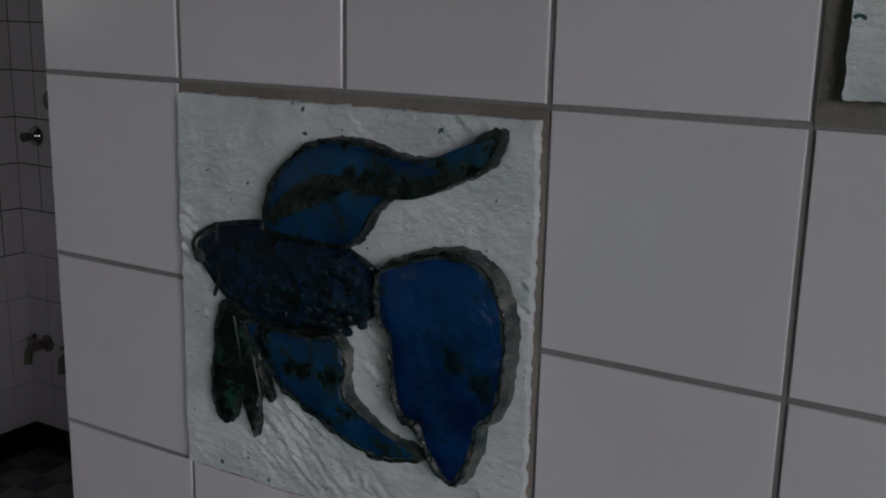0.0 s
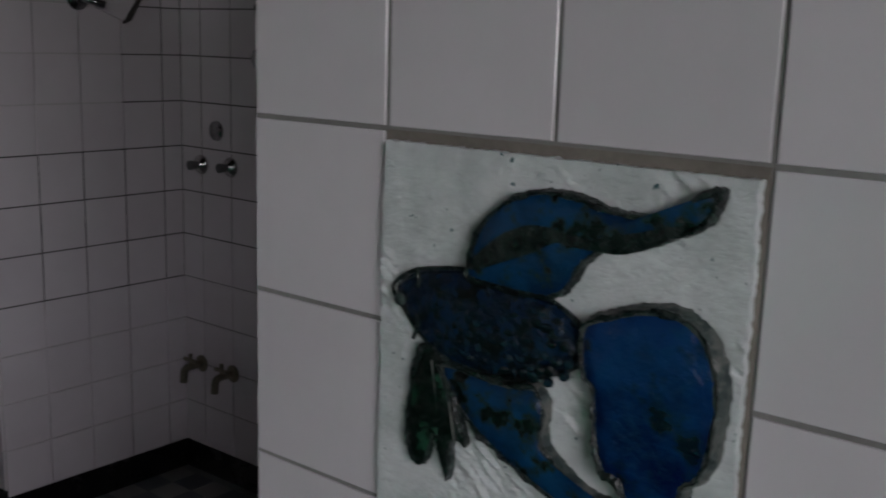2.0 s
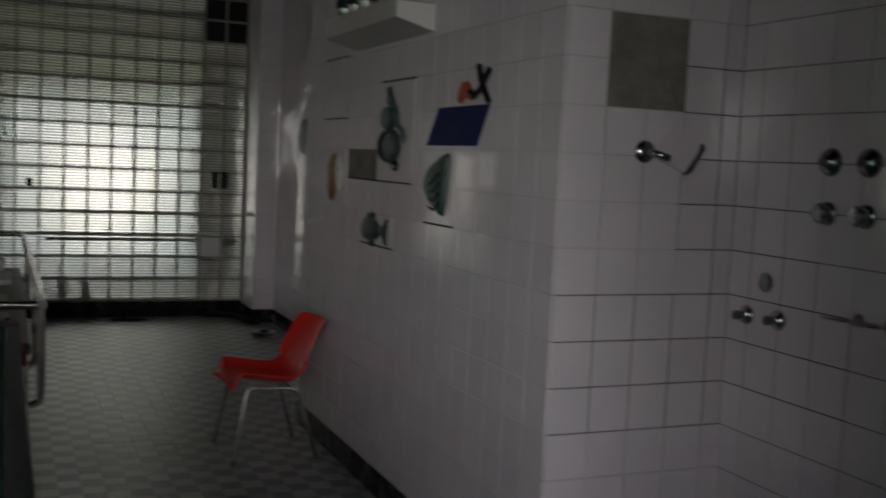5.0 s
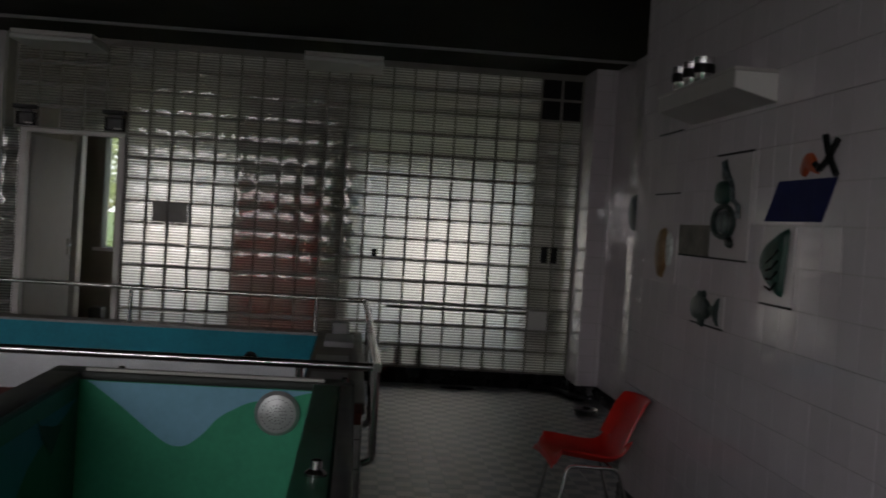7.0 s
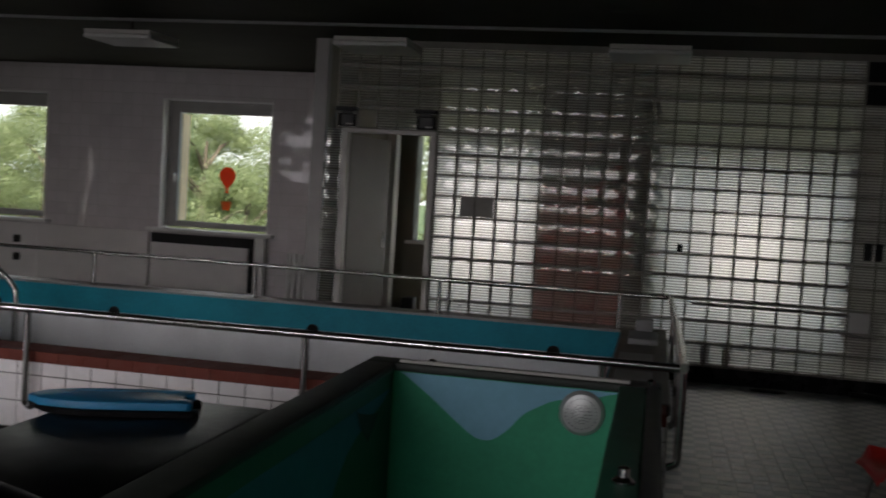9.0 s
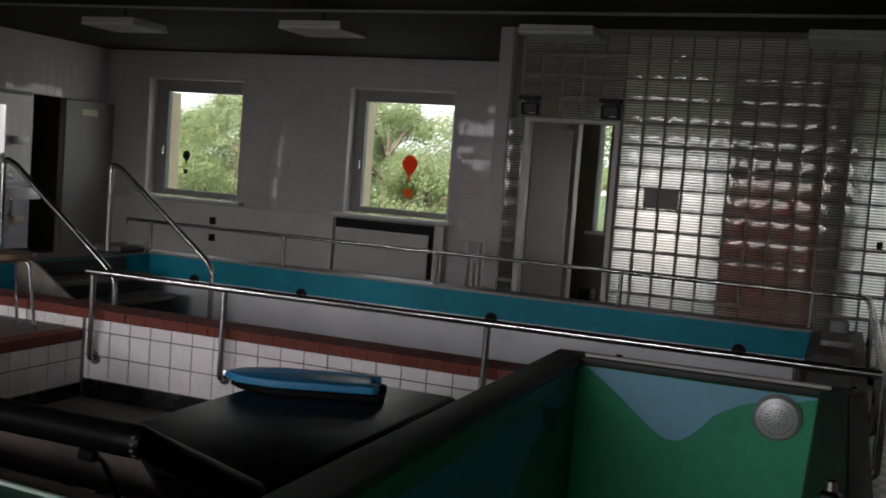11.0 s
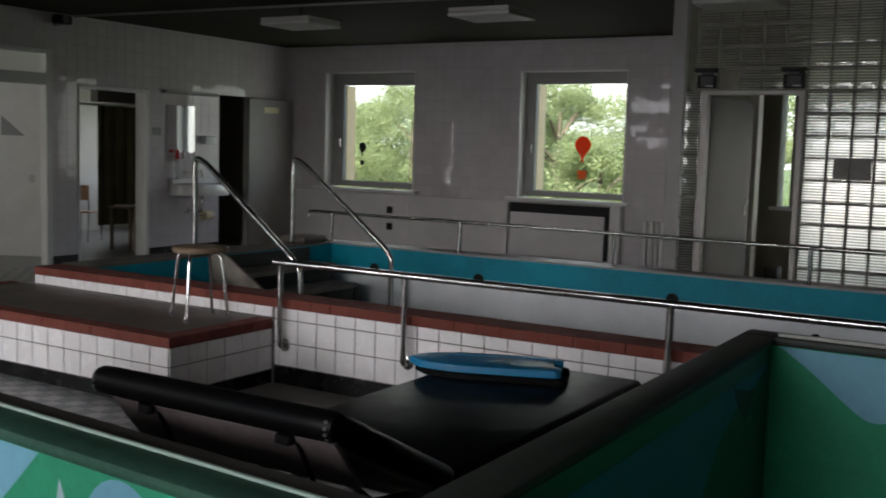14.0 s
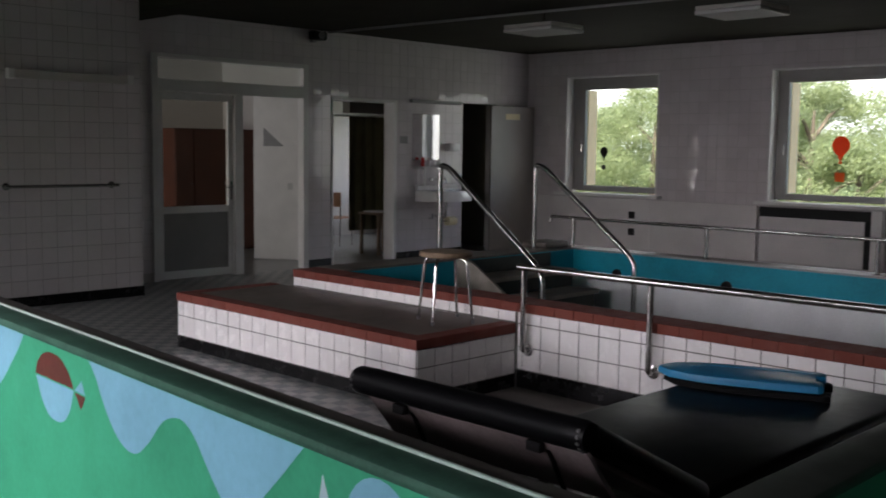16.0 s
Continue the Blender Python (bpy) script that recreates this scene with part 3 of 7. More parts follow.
SKIRT = 0.10

# Ceiling and beam carry their shade in the base colour.
ceiling = tagged(new("ceiling", mesh_of("ceiling", box(-14.2, 2.6, -2.7, 13.1, CEIL, CEIL + 0.2), PLASTER)), "concrete ceiling over the pool hall, its dimness put into a near-black colour", "ceiling", kind="structure")
beam = tagged(new("ceiling_beam", mesh_of("ceiling_beam", box(-10.5, DECO_X, 5.73, 6.1, 2.86, CEIL, 0.01), PLASTER)), "concrete ceiling beam across the hall, shade put into its colour", "beam", kind="structure")

wall_north = wall_with_holes("wall_north", "y", WINDOW_Y, 13.1, -14.2, -3.33, 0, CEIL,
                             [(-9.74, -8.13, 0.90, 2.62), (-6.46, -4.935, 0.90, 2.60), (-13.6, -12.2, 0.9, 2.3)], GROUT_PALE, "white-tiled outer wall with two tree-facing windows")
# The lobby's shade is put into its wall and ceiling paint.
wall_lobby_north = wall_with_holes("wall_lobby_north", "y", WINDOW_Y, 13.1, -3.33, 3.5, 0, CEIL, BACK_WIN + [(-3.02, -2.88, 0.97, 2.30)], SHADE_TONED_ROOM, "lobby outer wall behind the blocks, its dimness put into the paint")
wall_east = wall_with_holes("wall_east", "x", FISH_X, 2.5, BACK_Y, PANEL_Y, 0, CEIL, [], GROUT, "tiled wall block that carries ceramic reliefs")
wall_niche = wall_with_holes("wall_niche", "x", NICHE_X, 2.5, PANEL_Y, NICHE_Y, 0, CEIL, [], GROUT, "tiled back wall of the shower niche")
wall_deco = wall_with_holes("wall_reliefs", "x", DECO_X, 2.5, NICHE_Y, DECO_END, 0, CEIL, [], DECO_JOINT, "white-tiled wall with ceramic ornaments")
wall_recess = wall_with_holes("wall_recess", "x", RECESS_X, 2.5, DECO_END, GLASS_Y + 0.08, 0, CEIL, [], GROUT_PALE, "tiled wall set back beside the glass blocks")
wall_pier = wall_with_holes("wall_pier", "x", PIER_X, RECESS_X, PIER_Y, GLASS_Y + 0.08, 0, CEIL, [], GROUT_PALE, "narrow tiled pier at the end of the glass blocks")
wall_south = wall_with_holes("wall_south", "y", BACK_Y - 0.2, BACK_Y, -14.2, 2.6, 0, CEIL, [(a, b, *SOUTH_Z) for a, b in SOUTH_WIN], WALL_PAINT, "plain painted wall closing the hall")
wall_west_near = wall_with_holes("wall_west_front", "x", -9.85, -9.65, BACK_Y, 5.72, 0, CEIL, [WEST_WIN], GROUT, "white-tiled wall with a grab bar")
wall_west_jog = wall_with_holes("wall_west_jog", "y", 5.52, 5.72, -10.7, -9.85, 0, CEIL, [], GROUT_PALE, "short tiled wall beside the glazed partition")
wall_west = wall_with_holes("wall_west", "x", -10.7, HALL_X0, 5.72, WINDOW_Y, 0, CEIL,
                            [(6.32, 8.50, 0, 2.56), (8.88, 10.02, 0, 2.18), (11.33, 12.06, 0, 2.2)], GROUT_PALE, "white-tiled wall with doorways and a wash basin")
wall_far_west = wall_with_holes("wall_back_rooms", "x", -14.2, -14.0, BACK_Y, 13.1, 0, CEIL, [], WALL_PAINT, "plain wall of the back rooms")
wall_room_end = wall_with_holes("wall_room_end", "y", 2.8, 3.0, -14.0, -9.85, 0, CEIL, [ROOM_WIN], WALL_PAINT, "plain end wall of the back room")
wall_rooms = wall_with_holes("wall_between_rooms", "y", 9.55, 9.65, -14.0, -11.6, 0, CEIL, [], WALL_PAINT, "plain wall between two back rooms")
lobby_ceiling = tagged(new("ceiling_lobby", mesh_of("ceiling_lobby", box(-3.26, 3.4, GLASS_Y + 0.09, WINDOW_Y, 2.965, 2.995), SHADE_TONED_ROOM)), "lobby ceiling behind the blocks, darkened in its paint for shade", "ceiling", kind="structure")
# Pale floor slab added as a reflector behind the glass blocks.
lobby_floor = tagged(new("floor_lobby", mesh_of("floor_lobby", box(-3.26, 3.4, GLASS_Y + 0.09, WINDOW_Y, 0.002, 0.02), FLOOR_LIGHT)), "added pale lobby floor that bounces light up to the blocks", "floor", kind="structure")
# Added walls box in the doorway so the back room's lamp leaves it dark.
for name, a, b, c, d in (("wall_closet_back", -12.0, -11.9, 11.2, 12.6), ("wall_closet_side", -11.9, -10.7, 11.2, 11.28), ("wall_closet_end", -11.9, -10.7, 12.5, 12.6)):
    tagged(new(name, mesh_of(name, box(a, b, c, d, 0, CEIL), SHADE_TONED_ROOM)), "added wall keeping the back room's light out of the doorway", "wall", kind="structure")
wall_lobby = wall_with_holes("wall_glass_lobby", "x", -3.40, -3.26, GLASS_Y + 0.08, WINDOW_Y, 0, CEIL, [], SHADE_TONED_ROOM, "side wall of the lobby behind the glass blocks")
wall_lobby_east = wall_with_holes("wall_lobby_east", "x", 3.4, 3.55, GLASS_Y, WINDOW_Y, 0, CEIL, [], SHADE_TONED_ROOM, "end wall of the lobby behind the glass blocks")
wall_lobby_return = wall_with_holes("wall_lobby_return", "y", GLASS_Y, GLASS_Y + 0.08, 2.5, 3.4, 0, CEIL, [], SHADE_TONED_ROOM, "short wall closing the lobby")

# tiles that are seen close by
tiles(wall_east, "-x", FISH_X, -1.2, PANEL_Y, 0.10, CEIL, WHITE_TILE, WHITE_TILES, PANEL_Y, 0.10,
      [(0.45, 0.75, 1.15, 1.45), (0.0, 0.30, 1.45, 1.75)], t=0.0018)
tiles(wall_niche, "-x", NICHE_X, PANEL_Y, NICHE_Y, 0.10, CEIL, WHITE_TILE, WHITE_TILES, NICHE_Y - 0.11, 0.10)
tiles(wall_deco, "-y", NICHE_Y, DECO_X, NICHE_X, 0.10, CEIL, GLOSSY_TILE, GLOSSY_TILES, DECO_X, 0.10, [(1.705, 2.005, 1.75, 2.05)])
ORN = [(3.89, 4.19, 1.30, 1.60), (4.34, 4.79, 1.45, 1.90), (4.79, 5.24, 1.45, 1.60), (4.55, 5.0, 1.15, 1.30), (5.24, 5.69, 1.30, 1.60)]
tiles(wall_deco, "-x", DECO_X, NICHE_Y, DECO_END, 0.10, CEIL, GLOSSY_TILE, GLOSSY_TILES, NICHE_Y, 0.10, ORN, near=lambda u, z: u < 5.4 and 0.1 < z < 2.4)
tiles(wall_recess, "-x", RECESS_X, DECO_END, PIER_Y, 0.10, CEIL, GLOSSY_TILE, GLOSSY_TILES, PIER_Y, 0.10, near=lambda u, z: u > 8.3 and z < 2.3, most=110, t=0.003)
tiles(wall_pier, "-x", PIER_X, PIER_Y, GLASS_Y, 0.10, CEIL, GLOSSY_TILE, GLOSSY_TILES, PIER_Y, 0.10, t=0.003)
tiles(wall_pier, "-y", PIER_Y, PIER_X, RECESS_X, 0.10, CEIL, GLOSSY_TILE, GLOSSY_TILES, PIER_X, 0.10, t=0.003)
tiles(wall_deco, "+y", DECO_END, DECO_X, RECESS_X, 0.10, CEIL, WHITE_TILE, WHITE_TILES, DECO_X, 0.10, near=lambda u, z: False)
tiles(wall_north, "-y", WINDOW_Y, -10.5, -3.40, 0.10, CEIL, WHITE_TILE, MIRROR_TILES, -10.5, 0.10,
      [(-9.74, -8.13, 0.90, 2.62), (-6.46, -4.935, 0.90, 2.60), (-6.52, -4.9, 0.13, 0.86)], near=lambda u, z: False, t=0.0025)
tiles(wall_west, "+x", HALL_X0, 5.72, WINDOW_Y, 0.10, CEIL, WHITE_TILE, MIRROR_TILES, 5.72, 0.10,
      [(6.32, 8.50, 0, 2.56), (8.88, 10.02, 0, 2.18), (11.33, 12.06, 0, 2.2)], near=lambda u, z: False, t=0.0025)
tiles(wall_west_near, "+x", -9.65, 1.0, 5.72, 0.10, CEIL, WHITE_TILE, WHITE_TILES, 5.72, 0.10, near=lambda u, z: False, t=0.0025)


def skirting(x0, x1, y0, y1, h=SKIRT):
    bm = box(x0, x1, y0, y1, 0.0, h, 0.002, segments=1)
    return tagged(new("baseboard", mesh_of("baseboard", bm, BLACK_TILES)), "black glazed tile skirting at the wall foot", "baseboard", kind="structure")


skirting(FISH_X - 0.006, FISH_X, -1.2, PANEL_Y)
skirting(NICHE_X - 0.008, NICHE_X, PANEL_Y, NICHE_Y)
skirting(DECO_X, NICHE_X - 0.008, NICHE_Y - 0.008, NICHE_Y)
skirting(DECO_X - 0.010, DECO_X, NICHE_Y - 0.008, DECO_END, 0.125)
skirting(RECESS_X - 0.008, RECESS_X, DECO_END, PIER_Y - 0.008, 0.125)
skirting(PIER_X - 0.008, RECESS_X, PIER_Y - 0.008, PIER_Y, 0.125)
skirting(PIER_X - 0.008, PIER_X, PIER_Y, GLASS_Y - 0.013, 0.125)
skirting(-9.65, -9.642, 1.0, 5.72)
skirting(-10.5, -9.642, 5.72, 5.728)
skirting(HALL_X0, HALL_X0 + 0.008, 8.50, 8.88)
skirting(HALL_X0, HALL_X0 + 0.008, 10.02, 11.33)


def floor_tiles():
    """Checkered stoneware squares; a stretch beside the relief wall as single pieces, the rest joined."""
    around_pool = bmesh.new()
    for a, b, c, d in ((-14.2, 2.6, -2.7, 5.56), (-14.2, 2.6, 8.85, 13.1), (-14.2, -6.68, 5.56, 8.85), (0.02, 2.6, 5.56, 8.85)):
        box(a, b, c, d, -0.25, -0.0012, bm=around_pool)
    base = tagged(new("floor", mesh_of("floor", around_pool, FLOOR_JOINT)), "checkered dark teal and grey stoneware tile floor", "floor", kind="structure")
    part("screed_patch", box(-4.41, 0.1, 4.6, 5.45, -0.0012, 0.0035), SCREED, base, "plain grey-brown screed beside the pool")
    p, gap, made = 0.10, 0.003, 0
    sets = {0: ([], []), 1: ([], [])}
    pieces = {k: tile_data(p, p, m, 0.005) for k, m in ((0, FLOOR_DARK_PIECE), (1, FLOOR_LIGHT_PIECE))}
    rnd = random.Random(4)
    flat_v, flat_f = tile_mesh(p, p, 0.005, 0.0003)
    for i in range(-105, 22):
        for j in range(-12, 100):
            x, y = (i + 0.5) * p, (j + 0.5) * p
            inside_pool = -6.7 < x < 0.0 and 5.5 < y < 8.8
            hidden = (x > FISH_X and y < PANEL_Y) or (x > DECO_X and NICHE_Y < y < DECO_END) or x > RECESS_X + 0.1
            under = (-7.0 < x < 0.1 and 4.6 < y < 5.5) or (-4.5 < x < 0.0 and -0.5 < y < 1.7)
            if inside_pool or hidden or under:
                continue
            k = (i + j) % 2
            z = -0.005 + rnd.uniform(-0.0003, 0.0003)
            if made < 300 and 0.5 < x < 1.5 and 4.3 < y < 7.4:
                ob = new("floor_tile", pieces[k])
                ob.parent = base
                ob.matrix_basis = pose(x, y, z)
                made += 1
                continue
            v, f = sets[k]
            o = len(v)
            v += [(x + a, y + b, z + c) for a, b, c in flat_v]
            f += [tuple(q + o for q in w) for w in flat_f]
    for k, mat in ((0, FLOOR_DARK), (1, FLOOR_LIGHT)):
        me = bpy.data.meshes.new("floor_tiles")
        me.from_pydata(*[sets[k][0], [], sets[k][1]])
        me.materials.append(mat)
        ob = new("floor_tiles", me)
        ob.parent = base
        tagged(ob, kind="stuff")
    return base


GAP = 0.0010
floor = floor_tiles()
GAP = 0.004


# ---- windows ----
def window(name, x0, x1, z0, z1, hx0, hx1, hz0, hz1, label):
    """A tilt window in a deep reveal: lining, frame bars, sash, pane, handle and sill."""
    w = thing(name, (x0 + x1) / 2, WINDOW_Y, z0, label, "window", kind="structure")
    y = 12.99
    lining = bmesh.new()
    box(hx0, hx0 + 0.015, WINDOW_Y - 0.012, 13.05, hz0, hz1, bm=lining)
    box(hx1 - 0.015, hx1, WINDOW_Y - 0.012, 13.05, hz0, hz1, bm=lining)
    box(hx0 + 0.015, hx1 - 0.015, WINDOW_Y - 0.012, 13.05, hz1 - 0.015, hz1, bm=lining)
    part("reveal_lining", lining, FRAME_PAINT, w)
    # Backlit frame and sash: their shade is in the grey paint.
    frame_bm = bmesh.new()
    fx0, fx1, fz0, fz1 = hx0 + 0.016, hx1 - 0.016, hz0 + 0.03, hz1 - 0.016
    for a, b, c, d in ((fx0, x0 - 0.06, fz0, fz1), (x0 - 0.06, fx1, fz0, z0 - 0.06), (x0 - 0.06, fx1, z1 + 0.06, fz1)):
        box(a, b, y - 0.02, y + 0.05, c, d, 0.004, bm=frame_bm, segments=1)
    part("window_frame", frame_bm, SHADE_GREY_PAINT, w)
    sash = bmesh.new()
    for a, b, c, d in ((x0 - 0.06, x0, z0 - 0.06, z1 + 0.06), (x1, x1 + 0.06, z0 - 0.06, z1 + 0.06), (x0, x1, z0 - 0.06, z0), (x0, x1, z1, z1 + 0.06)):
        box(a, b, y - 0.035, y + 0.03, c, d, 0.005, bm=sash, segments=1)
    part("sash", sash, SHADE_GREY_PAINT, w)
    part("inner_reveal", box(x0 - 0.045, x0 - 0.002, y + 0.052, 13.26, z0, z1), REVEAL_CREAM, w, "cream outer reveal in daylight")
    pane = part("pane", box(x0, x1, y, y + 0.006, z0, z1), PANE, w)
    pane.visible_shadow = False
    handle = tube(rounded_path([(x0 - 0.03, y - 0.035, z0 + 0.62), (x0 - 0.03, y - 0.075, z0 + 0.62), (x0 - 0.03, y - 0.075, z0 + 0.50)], 0.02, 4), 0.009, 8)
    part("handle", handle, CHROME, w, smooth=True)
    part("window_sill", box(hx0 - 0.12, hx1 + 0.1, WINDOW_Y - 0.13, 12.955, hz0 - 0.03, hz0 + 0.012, 0.006), FRAME_PAINT, w)
    return w


window("window_1", *WIN[0], WZ0 + 0.005, WZ1, -9.74, -8.13, 0.90, 2.62, "white-framed window looking out on green trees")
window("window_2", *WIN[1], WZ0, WZ1, -6.46, -4.935, 0.90, 2.60, "white-framed window with a balloon sticker")
for k, (x0, x1, z0, z1) in enumerate(BACK_WIN):
    w = thing("window_%d" % (k + 3), (x0 + x1) / 2, WINDOW_Y, z0, "frosted outer window behind the glass block wall", "window", kind="structure")
    bm = bmesh.new()
    mid = (x0 + x1) / 2
    for a, b, c, d in ((x0, x0 + 0.05, z0, z1), (x1 - 0.05, x1, z0, z1), (x0 + 0.05, x1 - 0.05, z0, z0 + 0.06), (x0 + 0.05, x1 - 0.05, z1 - 0.06, z1), (x0 + 0.05, x1 - 0.05, TRANSOM, TRANSOM + 0.07)):
        box(a, b, 12.95, 13.0, c, d, 0.004, bm=bm, segments=1)
    part("window_frame", bm, FRAME_PAINT, w)
    part("pane", box(x0 + 0.05, x1 - 0.05, 12.97, 12.9702, z0 + 0.06, TRANSOM), FROSTED, w, "frosted white window glass")
    part("pane", box(x0 + 0.05, x1 - 0.05, 12.97, 12.9702, TRANSOM + 0.07, z1 - 0.06), FROSTED_GREEN, w, "window glass whose dark green tint stands in for dim tree light")
slit = thing("window_9", -2.95, WINDOW_Y, 0.97, "narrow clear window beside the lobby wall", "window", kind="structure")
slit_pane = part("pane", box(-3.02, -2.88, 12.97, 12.975, 0.97, 2.30), PANE, slit)
slit_pane.visible_shadow = False
part("window_sill", box(-3.10, -2.83, WINDOW_Y - 0.05, 12.96, 0.93, 0.969, 0.004), FRAME_PAINT, slit)
post = thing("lobby_post", -3.19, 12.2, 0, "pale painted post against the lobby wall", "post", kind="structure")
part("shaft", box(-3.255, -3.14, 12.22, 12.42, 0.021, 2.96, 0.006), DIMMED_WHITE, post)
west = thing("window_10", -9.75, -0.9, WEST_WIN[2], "plain white-framed high window in the tiled wall", "window", kind="structure")
bm = bmesh.new()
ya, yb, z0, z1 = WEST_WIN
for a, b, c, d in ((ya, ya + 0.07, z0, z1), (yb - 0.07, yb, z0, z1), (ya + 0.07, yb - 0.07, z0, z0 + 0.07), (ya + 0.07, yb - 0.07, z1 - 0.07, z1)):
    box(-9.71, -9.66, a, b, c, d, 0.004, bm=bm, segments=1)
part("window_frame", bm, FRAME_PAINT, west)
for k, (x0, x1) in enumerate(SOUTH_WIN):
    z0, z1 = SOUTH_Z
    w = thing("window_%d" % (k + 6), (x0 + x1) / 2, BACK_Y, z0, "plain white-framed high window in the end wall", "window", kind="structure")
    bm = bmesh.new()
    for a, b, c, d in ((x0, x0 + 0.07, z0, z1), (x1 - 0.07, x1, z0, z1), (x0 + 0.07, x1 - 0.07, z0, z0 + 0.07), (x0 + 0.07, x1 - 0.07, z1 - 0.07, z1), ((x0 + x1) / 2 - 0.035, (x0 + x1) / 2 + 0.035, z0 + 0.07, z1 - 0.07)):
        box(a, b, BACK_Y - 0.10, BACK_Y - 0.04, c, d, 0.004, bm=bm, segments=1)
    part("window_frame", bm, FRAME_PAINT, w)


def balloon(name, x, z, size, body_mat, basket_mat, label):
    """A flat balloon sticker on the pane, with a basket below."""
    b = thing(name, x, 12.985, z, label, "sticker")
    y = 12.984
    drop = spline([(0, -0.62), (0.14, -0.36), (0.36, -0.08), (0.42, 0.2), (0.24, 0.48), (0, 0.55), (-0.24, 0.48), (-0.42, 0.2), (-0.36, -0.08), (-0.14, -0.36)], 5)
    part("balloon", slab([(u * size, v * size) for u, v in drop], 0.002, face_to("-y", x, y, z)), body_mat, b)
    basket = [(-0.19, -0.22), (0.19, -0.22), (0.24, 0.08), (0.24, 0.2), (-0.24, 0.2), (-0.24, 0.08)]
    part("basket", slab([(u * size, v * size) for u, v in basket], 0.002, face_to("-y", x, y, z - size * 1.32)), basket_mat, b)
    knot = [(-0.1, -0.05), (0.1, -0.05), (0.06, 0.06), (-0.06, 0.06)]
    part("knot", slab([(u * size, v * size) for u, v in knot], 0.002, face_to("-y", x, y, z - size * 0.66)), body_mat, b)


balloon("balloon_sticker", -5.60, 1.60, 0.27, BALLOON_RED, BALLOON_ORANGE, "red hot-air balloon sticker with an orange basket on the pane")
balloon("balloon_sticker", -9.17, 1.50, 0.16, BLACK, BLACK, "small black balloon sticker on the window pane")


# ---- glass block wall ----
def block_mesh():
    """A pressed glass block face: flat in the middle, rolling off towards its rim."""
    half, rise, n = 0.0895, 0.0030, 12
    marks = [half * math.sin(math.pi / 2 * (2 * i / n - 1)) for i in range(n + 1)]
    verts = [(x, -0.0345 - rise * (1 - abs(x / half) ** 3.5) * (1 - abs(z / half) ** 2.6), z) for z in marks for x in marks]
    faces = [(j * (n + 1) + i, j * (n + 1) + i + 1, (j + 1) * (n + 1) + i + 1, (j + 1) * (n + 1) + i) for j in range(n) for i in range(n)]
    me = bpy.data.meshes.new("glass_block")
    me.from_pydata(verts, [], faces)
    me.materials.append(BLOCK_GLASS)
    for p in me.polygons:
        p.use_smooth = True
    return me


def glass_wall():
    w = thing("wall_glass_blocks", -0.5, GLASS_Y, 0, "wall of ribbed glass blocks in grey mortar, daylight behind", "wall", kind="structure")
    block = block_mesh()
    bars = bmesh.new()
    x_first, cols, rows = -2.15, 21, 14
    black = {(c, r) for c in (19, 20) for r in (12, 13)}
    for c in range(-5, cols):
        for r in range(rows):
            if c < 0 and r < 10:
                continue
            if (c, r) in black or (c in (-1, -4) and r == 10) or (c, r) == (19, 2):
                continue
            ob = new("glass_block", block)
            ob.parent = w
            ob.matrix_parent_inverse = w.matrix_basis.inverted()
            ob.matrix_basis = pose(x_first + 0.2 * c + 0.1, GLASS_Y + 0.04, 0.15 + 0.2 * r + 0.1, 0, 0, 0)
    for r in range(10):
        ob = new("glass_block", block)
        ob.parent = w
        ob.matrix_parent_inverse = w.matrix_basis.inverted()
        ob.matrix_basis = pose(-3.175, GLASS_Y + 0.04, 0.15 + 0.2 * r + 0.1) @ Matrix.Diagonal((0.80, 1, 1, 1))
    x_end = x_first + 0.2 * cols
    for r in range(rows + 1):
        z = 0.15 + 0.2 * r
        box(x_first if 0 < r < 10 else -3.15 if r > 9 else x_first, x_end, GLASS_Y + 0.004, GLASS_Y + 0.075, z - 0.0115, z + 0.0115, bm=bars)
        if r < 10:
            box(-3.26, -3.09, GLASS_Y + 0.004, GLASS_Y + 0.075, z - 0.0115, z + 0.0115, bm=bars)
    for c in range(-5, cols + 1):
        x = x_first + 0.2 * c
        box(x - 0.0115, x + 0.0115, GLASS_Y + 0.0065, GLASS_Y + 0.073, 0.15 if c >= 0 else 2.15, 2.95, bm=bars)
    part("mortar_joint", bars, BLOCK_MORTAR, w, "thin grey mortar joints between the blocks")
    part("head_strip", box(-3.26, PIER_X - 0.001, GLASS_Y, GLASS_Y + 0.08, 2.957, CEIL), BLOCK_MORTAR, w)
    part("base_strip", box(x_first, PIER_X - 0.009, GLASS_Y - 0.012, GLASS_Y + 0.08, 0, 0.143), BLACK_TILES, w)
    part("pilaster", box(-3.40, -3.262, GLASS_Y - 0.012, GLASS_Y + 0.08, 0, CEIL, 0.004), SHADE_GREY_PAINT, w, "grey painted pilaster at the end of the blocks")
    dark = bmesh.new()
    for c, r in sorted(black):
        box(x_first + 0.2 * c + 0.008, x_first + 0.2 * c + 0.192, GLASS_Y + 0.012, GLASS_Y + 0.03, 0.158 + 0.2 * r, 0.342 + 0.2 * r, 0.003, bm=dark, segments=1)
    part("blackened_block", dark, BLACK, w, "four blacked-out blocks under the ceiling")
    for xa, xb in ((-1.885, -1.757), (-1.743, -1.565)):
        part("cover_plate", box(xa, xb, GLASS_Y - 0.007, GLASS_Y + 0.001, 1.365, 1.56, 0.002, segments=1), DOOR_GREY_PLATE, w, "dull grey plate over the blocks")
    part("plain_block", box(x_first + 3.808, x_first + 3.992, GLASS_Y + 0.008, GLASS_Y + 0.03, 0.558, 0.742, 0.004), LAMP_WHITE, w, "one plain cream block")
    return w


